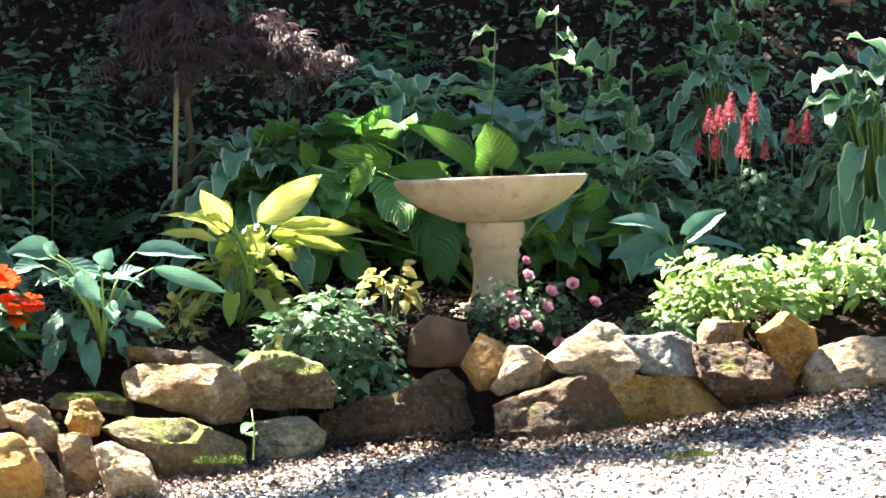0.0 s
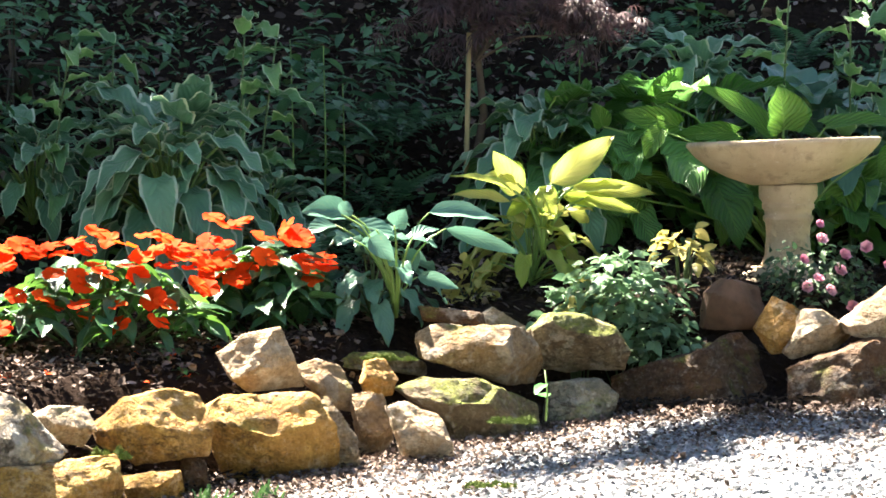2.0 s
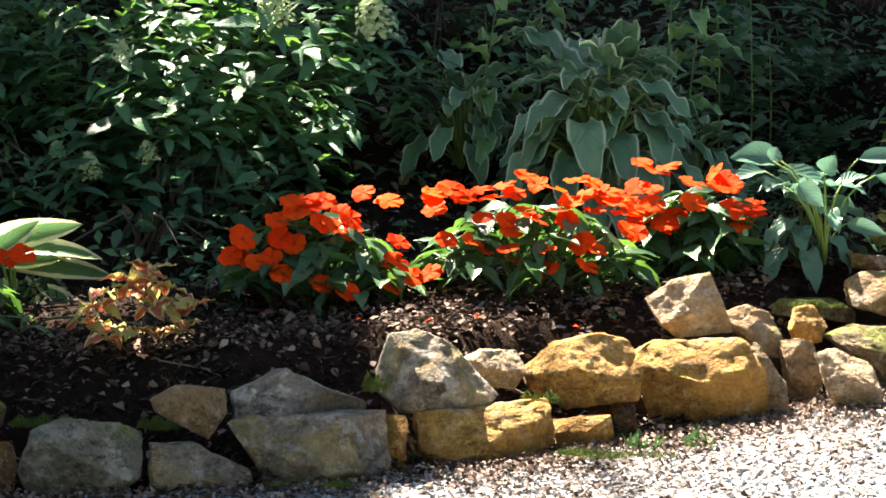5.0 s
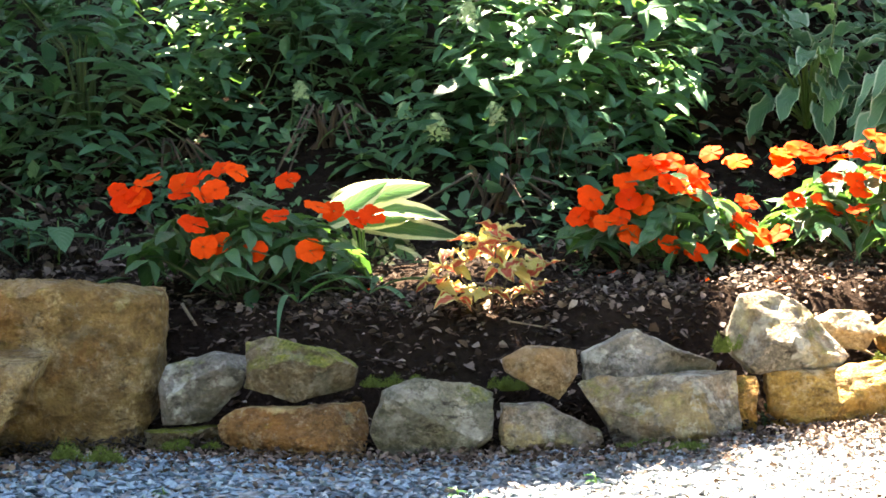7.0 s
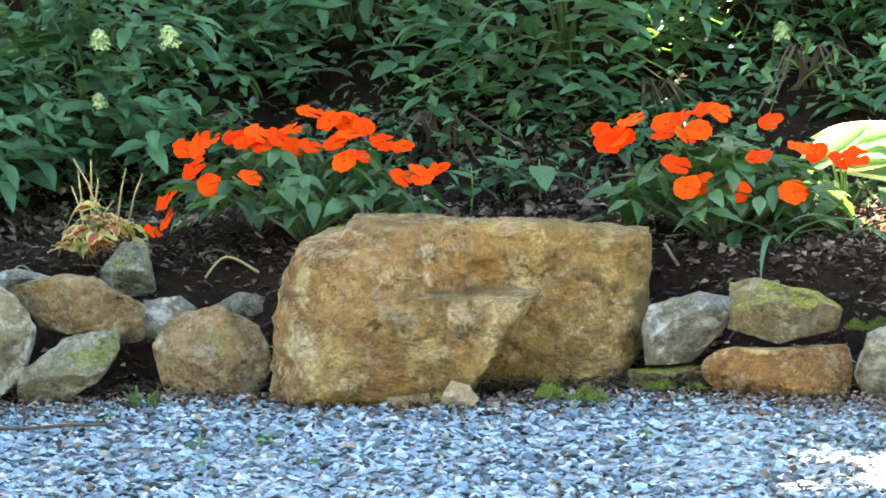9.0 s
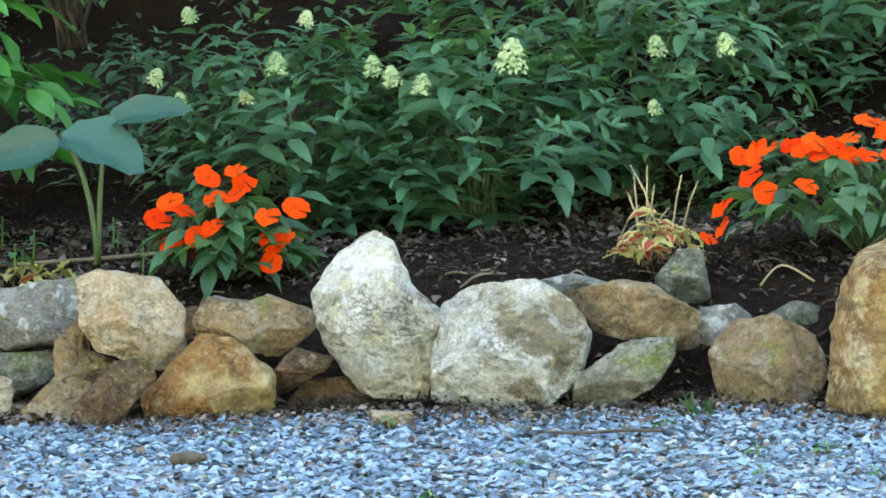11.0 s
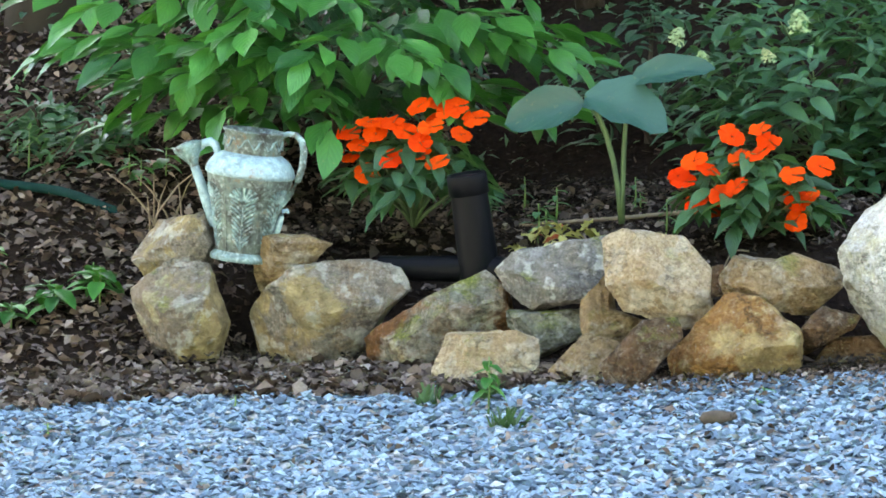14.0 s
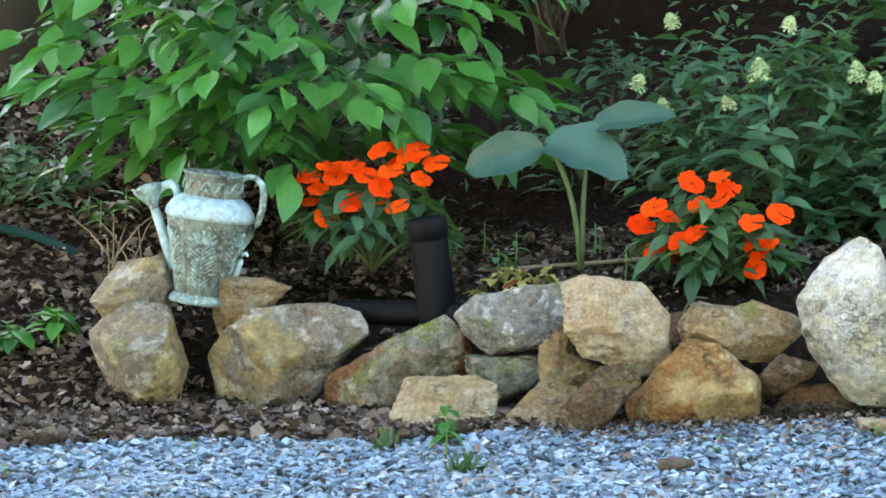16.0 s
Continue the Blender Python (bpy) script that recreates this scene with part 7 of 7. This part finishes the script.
def tuft(label, x, y, z, width, depth, height, count, seed, mat=MOSS, name="moss", category="moss"):
    """A cushion of short blades."""
    r2 = np.random.default_rng(seed)
    a, k = r2.uniform(0, 6.3, count), np.sqrt(r2.uniform(0, 1, count))
    pts = np.stack([0.5 * width * k * np.cos(a), 0.5 * depth * k * np.sin(a), (0.85 if name == "moss" else 0.35) * height * (1 - k * k) * r2.uniform(0.3, 1, count)], -1)
    if name == "moss":
        lumps = np.stack([r2.uniform(-0.5, 0.5, 9) * width, r2.uniform(-0.5, 0.5, 9) * depth, r2.uniform(-0.35, 0.15, 9) * height], -1)
        pts = pts * np.array([0.38, 0.38, 0.9]) + lumps[r2.integers(0, 9, count)]
        pts[:, 2] = np.maximum(pts[:, 2], 0.0)
    t = [(-0.14, 0, 0), (0.14, 0, 0), (0.05, 0.1, 1.0), (-0.05, 0.1, 1.0)]
    rot = turns(r2.uniform(0, 6.3, count), r2.normal(0, 0.5, count), r2.normal(0, 0.5, count))
    me = scatter(name, t, [(0, 1, 2, 3)], None, pts, rot, (0.009 if name == "moss" else height) * r2.uniform(0.4, 0.9, count), mat)
    tagged(thing(name, (x, y, z), label, category, "", me), kind="stuff")


for i, (x, y, z, w, h, lab) in enumerate((
        (2.44, 9.30, 1.01, 0.13, 0.02, "bright moss cushion on the flat slab"), (0.52, 8.78, 0.78, 0.12, 0.035, "green moss between grey rocks"),
        (0.77, 8.78, 0.77, 0.09, 0.035, "green moss under the tan rock"), (1.26, 8.70, 0.86, 0.07, 0.045, "bright moss beside the pointed capstone"),
        (-0.15, 8.60, 0.64, 0.14, 0.045, "moss at the boulder foot"), (0.07, 8.74, 0.65, 0.13, 0.02, "dark moss on the low stone"),
        (1.64, 8.72, 0.83, 0.07, 0.03, "moss between golden stones"), (2.62, 8.90, 0.88, 0.10, 0.02, "moss and weeds on the wedge rock"),
        (1.11, 8.45, 0.61, 0.20, 0.012, "flat moss patch on sunlit gravel"), (1.77, 8.40, 0.74, 0.24, 0.012, "thin moss spreading over the gravel"),
        (3.69, 8.60, 0.86, 0.16, 0.012, "moss patch on bright gravel"), (2.45, 8.50, 0.76, 0.10, 0.012, "small moss patch on gravel"), (-4.90, 10.03, land_z(-4.90, 10.03) + 0.02, 0.22, 0.03, "yellow-green moss patch among leaf litter"))):
    tuft(lab, x, y, max(z, float(drive(x, y)) + 0.008), w, w * 0.8, h, 2600, 200 + i)

GRASS = plain_material("grass_blade", rgb(0.05, 0.12, 0.035), 0.5, 40, 0.3, 0.1, 0.0, 0.25)
for i, (x, y, z) in enumerate(((1.83, 8.60, 0.74), (1.97, 8.60, 0.80), (-2.79, 8.70, 0.47), (-2.64, 8.30, 0.41), (1.37, 8.65, 0.67), (-2.92, 8.60, 0.45), (-1.10, 8.80, 0.64))):
    tuft("small green weed sprouting from the gravel", x, y, float(drive(x, y)), 0.07, 0.06, 0.06, 22, 230 + i, GRASS, "weed", "weed")


def seedling(label, x, y, z, height, seed, key="hydrangea", count=7, size=0.5):
    rnd = random.Random(seed)
    plant = thing("seedling", (x, y, z), label, "plant")
    part("stem", tube_mesh("stem", [(0, 0, -0.02), (0.004, 0, height * 0.5), (0.0, 0.01, height)], [0.003, 0.0025, 0.0015], STALK, 4), plant)
    for i in range(count):
        k = 0.35 + 0.65 * i / count
        part("leaf", (HYDRANGEA_LEAF if key == "hydrangea" else DIM_LEAF if key == "dim" else SHRUB_LEAF)[i % 3], plant, "", stand(0, 0, height * k, i * 2.4, rnd.uniform(-0.4, 0.3), 0, size * rnd.uniform(0.8, 1.2)))


for i in range(5):
    sx, sy = -4.30 + 0.09 * (i % 3) + 0.02 * i, 9.32 + 0.035 * i
    seedling("young green seedling growing through leaf litter", sx, sy, land_z(sx, sy), 0.07 + 0.02 * (i % 3), 240 + i, "shrub", 9, 0.72)
for i, (sx, sy) in enumerate(((-4.25, 10.06), (-4.20, 10.12), (-4.49, 9.6), (-4.55, 9.66))):
    seedling("leafy green sprout by the garden hose", sx, sy, land_z(sx, sy), 0.10, 250 + i, "shrub", 8, 0.5)
for i in range(16):
    rr = random.Random(300 + i)
    sx, sy = rr.uniform(-5.9, -4.0), rr.uniform(9.7, 11.6)
    seedling("small woodland seedling on the leafy bank", sx, sy, land_z(sx, sy), rr.uniform(0.06, 0.14), 300 + i, "hydrangea", 6, rr.uniform(0.35, 0.6))
for i in range(8):
    rr = random.Random(340 + i)
    sx, sy = rr.uniform(-3.3, -2.4), rr.uniform(9.55, 10.2)
    seedling("small green seedling among fallen leaves", sx, sy, land_z(sx, sy), rr.uniform(0.05, 0.1), 340 + i, "hydrangea", 6, rr.uniform(0.3, 0.5))
seedling("tall lobed green weed in front of a pale stone", -2.74, 8.50, float(drive(-2.74, 8.50)), 0.13, 352, "shrub", 9, 0.42)
for i, (sx, sy) in enumerate(((-0.42, 9.9), (-0.25, 9.95), (-0.33, 10.05))):
    seedling("broad-leaved green sprout behind the great boulder", sx, sy, land_z(sx, sy), 0.12, 360 + i, "dim", 5, 1.15)
for i in range(20):
    rr = random.Random(380 + i)
    sx = rr.uniform(-4.0, 1.0)
    sy = float(wall_line(sx)) - 0.15 - 0.9 * rr.random()
    seedling("tiny green weed between the gravel stones", sx, sy, float(drive(sx, sy)), rr.uniform(0.015, 0.04), 380 + i, "shrub", 4, rr.uniform(0.16, 0.34))
seedling("single bright green leaf sprout beside the wall", 2.72, 8.95, 0.90, 0.1, 350, "shrub", 2, 0.5)
seedling("round-leaved seedling in front of the busy lizzie", 1.90, 9.25, 0.96, 0.05, 351, "shrub", 6, 0.45)

for i, (sx, sy, top) in enumerate(((2.58, 10.6, 1.80), (2.50, 10.65, 1.74), (2.66, 10.7, 1.70))):
    seedling("broad-leaved dark green sapling beside the hosta", sx, sy, land_z(sx, sy), top - land_z(sx, sy), 720 + i, "dim", 11, 0.95)
for i in range(12):
    rr = random.Random(700 + i)
    sx, sy = rr.uniform(1.3, 4.9), rr.uniform(10.75, 11.9)
    seedling("whorled green seedling on the wooded bank", sx, sy, land_z(sx, sy), rr.uniform(0.10, 0.22), 700 + i, "hydrangea" if i % 3 else "dim", 8, rr.uniform(0.55, 0.95))


def frond_mesh():
    """A fern frond along +y, with pinnae on both sides."""
    vs, fs, us = [], [], []
    for i in range(15):
        k = (i + 1) / 16
        y, z, l = 0.26 * k, 0.26 * (0.35 * k - 0.55 * k * k), 0.062 * math.sin(math.pi * (0.12 + 0.85 * (1 - k))) ** 0.8
        for s in (-1, 1):
            o = len(vs)
            vs += [(0, y - 0.004, z), (s * l * 0.5, y - 0.001, z + 0.003), (s * l, y + 0.016, z - 0.008), (s * l * 0.5, y + 0.012, z + 0.002)]
            us += [(0.5, 0.0), (0.0, 0.5), (0.5, 1.0), (1.0, 0.5)]
            fs.append((o, o + 1, o + 2, o + 3))
    return mesh_from("frond", vs, fs, LEAF["dim"], us)


FROND = frond_mesh()
for i in range(9):
    rr = random.Random(740 + i)
    x, y = (2.45, 2.62, 2.8, 2.52, 4.3, 4.6, 1.3, 2.95, 3.9)[i], (10.35, 10.6, 10.8, 10.95, 11.4, 11.2, 11.0, 11.2, 11.5)[i]
    fern = thing("fern", (x, y, land_z(x, y)), "small green fern on the shaded bank", "fern", "ferns on the bank")
    for k in range(8):
        part("frond", FROND, fern, "", stand(0, 0, 0.0, k * 0.785 + rr.uniform(-0.2, 0.2), rr.uniform(0.3, 0.9), rr.uniform(-0.2, 0.2), rr.uniform(0.7, 1.2)))

curve_tube("stick", "thin dead twig lying on the gravel", "stick", [(x, y, float(drive(x, y)) + 0.018) for x, y in ((-1.42, 8.55), (-1.33, 8.53), (-1.25, 8.55), (-1.15, 8.54))], 0.004, BARK, 6)
curve_tube("stick", "grey dead branch lying in the bed", "stick", [on_land(-3.05, 9.75, 0.02), on_land(-2.8, 9.72, 0.03), on_land(-2.55, 9.78, 0.03)], 0.006, TWIG, 6)
curve_tube("stick", "bent straw-coloured stem on dark soil", "stick", [on_land(-1.03, 9.35, 0.03), on_land(-0.98, 9.36, 0.07), on_land(-0.9, 9.33, 0.02)], 0.003, STAKE, 6)
curve_tube("root", "exposed grey root looping by the boulder", "root", [(0.06, 9.2, 0.94), (0.12, 9.15, 0.86), (0.2, 9.12, 0.84), (0.3, 9.15, 0.83)], 0.004, TWIG, 6)

for i in range(34):
    rr = random.Random(600 + i)
    x = rr.uniform(-2.6, 2.3)
    y = float(wall_line(x)) + rr.uniform(0.3, 0.75)
    a, l = rr.uniform(-0.6, 0.6) + (math.pi if rr.random() < 0.5 else 0.0), rr.uniform(0.05, 0.16)
    curve_tube("twig", "short dead twig on the dark mulch", "twig", [on_land(x, y, 0.012), on_land(x + 0.5 * l * math.cos(a), y + 0.5 * l * math.sin(a), rr.uniform(0.012, 0.035)), on_land(x + l * math.cos(a + 0.3), y + l * math.sin(a), 0.012)], rr.uniform(0.0015, 0.0035), TWIG if i % 3 else BARK, 5, 4, "dead twigs on the bed")
PETALS = leaf_mesh("fallen_petal", PETAL_ORANGE, 0.022, 0.022, "ovate", 0.5, 0.2, 0.1, 4, 4)
for i in range(22):
    rr = random.Random(400 + i)
    px_, base_y = rr.choice((1.2, 1.7, 2.1, 0.9, 0.35, 1.5, 1.9)) + rr.uniform(-0.25, 0.25), rr.uniform(9.05, 9.4)
    ob = thing("fallen_petal", (px_, base_y, land_z(px_, base_y) + 0.012), "fallen orange petal on the mulch", "petal", "fallen petals", PETALS)
    ob.matrix_basis = ob.matrix_basis @ stand(0, 0, 0, rr.uniform(0, 6), 0.3, 0.2, rr.uniform(0.7, 1.3))


def pine_cone(x, y):
    z = float(drive(x, y)) + 0.025
    cone = thing("pine_cone", (x, y, z), "brown pine cone lying on the gravel", "pine cone")
    part("core", lathe_mesh("core", [(0.0, -0.04), (0.014, -0.03), (0.016, 0.0), (0.008, 0.04), (0.0, 0.045)], BARK, 10), cone, "", stand(0, 0, 0, 0.3, 0, 1.5))
    scale = leaf_mesh("scale", BARK, 0.022, 0.018, "ovate", -0.5, 0.2, 0.0, 3, 2)
    for i in range(40):
        part("scale", scale, cone, "", stand(0, 0, 0, 0.3, 0, 1.5) @ stand(0, 0, -0.035 + 0.0018 * i, i * 2.4, 0.5, 0, 1.15 - 0.012 * i))


pine_cone(-2.15, 8.27)


# ---------------------------------------------------------------- trees around and overhead, mostly out of view, added to shade the garden
# gaps in the leaf canopy: the middle of each sunlit patch, its half length and depth
GAPS = [(3.2, 7.65, 0.8, 2.8, 0.95), (2.2, 7.8, 0.75, 1.0, 0.80), (4.45, 9.62, 1.25, 0.80, 0.32), (2.62, 9.15, 1.05, 0.32, 0.17), (2.97, 9.32, 1.1, 0.24, 0.17), (2.5, 8.92, 0.95, 0.24, 0.15),
        (3.62, 9.14, 1.12, 0.36, 0.17), (4.05, 9.2, 1.1, 0.32, 0.18), (3.02, 9.52, 1.34, 0.14, 0.10), (3.66, 9.52, 1.22, 0.16, 0.12), (3.02, 9.85, 1.46, 0.28, 0.18), (2.60, 9.55, 1.3, 0.26, 0.13),
        (1.88, 8.86, 0.95, 0.66, 0.36), (1.82, 9.36, 1.2, 0.62, 0.36), (1.78, 9.45, 1.3, 0.42, 0.26), (1.06, 10.34, 1.75, 0.38, 0.30), (0.60, 9.66, 1.18, 0.24, 0.20), (0.78, 9.02, 0.95, 0.16, 0.12), (3.66, 10.2, 1.58, 0.16, 0.08), (3.36, 10.45, 1.88, 0.22, 0.2),
        (0.12, 10.7, 1.6, 0.22, 0.16), (0.92, 10.05, 1.30, 0.26, 0.10), (3.33, 10.5, 1.88, 0.12, 0.10)]



def canopy_tree(x, y, crown, count, seed, size=0.2, girth=1.0, bark=BARK):
    """A tree put up for its shade: trunk, limbs and a wide leafy crown with gaps."""
    r2 = np.random.default_rng(seed)
    z = land_z(x, y)
    tree = thing("woodland_tree", (x, y, z), "leafy tree, mostly out of view, added to shade the garden", "tree", "woodland trees")
    cx, cy, cz, rx, ry, rz = crown
    part("trunk", tube_mesh("trunk", [(0, 0, -0.3), (0.05, 0, 0.3 * (cz - z)), ((cx - x) * 0.15, (cy - y) * 0.1, 0.6 * (cz - z)), ((cx - x) * 0.3, (cy - y) * 0.3, cz - z)], [girth * r for r in (0.28, 0.22, 0.17, 0.07)], bark, 12), tree)
    for k in range(7):
        a = k * 0.9 + seed
        part("limb", tube_mesh("limb", [((cx - x) * 0.1, (cy - y) * 0.1, min(3.6, cz - z - 0.6)), ((cx - x) * 0.6 + rx * 0.3 * math.cos(a), (cy - y) * 0.6 + ry * 0.3 * math.sin(a), cz - z - 0.5), (cx - x + rx * 0.8 * math.cos(a), cy - y + ry * 0.8 * math.sin(a), cz - z)], [0.045, 0.03, 0.012], BARK, 8), tree)
    a, k = r2.uniform(0, 6.283, count), np.sqrt(r2.uniform(0, 1, count))
    px_, py_, pz = cx + rx * k * np.cos(a), cy + ry * k * np.sin(a), cz + rz * r2.uniform(-1, 1, count) * np.sqrt(1 - 0.8 * k * k)
    wob = np.array([noise.noise((p * 2.2, q * 2.2, 3.0)) for p, q in zip(px_, py_)])
    keep = np.ones(count, bool)
    for ax, ay, az, lx, ly in GAPS:
        drop = (pz - az) / SUN_FROM.z
        gx, gy = px_ - SUN_FROM.x * drop, py_ - SUN_FROM.y * drop
        keep &= ((gx - ax) / lx) ** 2 + ((gy - ay) / ly) ** 2 > 1.25 + 0.8 * wob
    pts = np.stack([px_ - x, py_ - y, pz - z], -1)[keep]
    n = len(pts)
    v, f, u = ROUND_LEAF
    rot = turns(r2.uniform(0, 6.3, n), r2.normal(0.0, 0.35, n), r2.normal(0, 0.35, n))
    me = scatter("crown", v, f, u, pts, rot, r2.uniform(0.75, 1.25, n) * size, LEAF["canopy"], True)
    tagged(part("crown", me, tree), kind="stuff")


canopy_tree(-4.5, 16.5, (-4.9, 14.0, 7.2, 4.4, 4.2, 1.0), 19000, 501)
canopy_tree(0.5, 17.0, (-0.7, 14.0, 7.4, 4.2, 4.2, 1.0), 15500, 502)
canopy_tree(5.0, 17.0, (3.2, 14.6, 7.3, 4.0, 4.0, 1.0), 9500, 503)
canopy_tree(-8.0, 14.0, (-6.2, 11.4, 7.0, 3.4, 3.2, 0.9), 11000, 504)
# trunk in view; low crown above it added, unseen, to darken the bank
canopy_tree(-5.13, 11.35, (-3.1, 11.5, 2.5, 1.1, 1.0, 0.25), 3800, 505, 0.2, 0.6, DARK_BARK)
# low crown out of view, added to keep the bank dark
canopy_tree(-2.0, 13.8, (-0.6, 12.1, 3.8, 1.9, 1.0, 0.5), 4600, 506)
# invented trees behind and beside the camera, added to cut low sky light
for i, (x, y, rx, ry) in enumerate(((-8.0, -5.5, 4.5, 2.0), (-0.5, -6.5, 4.5, 2.0), (7.0, -6.0, 4.5, 2.0), (12.5, 2.0, 2.2, 4.5), (-12.5, 3.0, 2.2, 4.5))):
    canopy_tree(x, y, (x, y, 5.2, rx, ry, 4.4), 2600, 511 + i, 0.75)
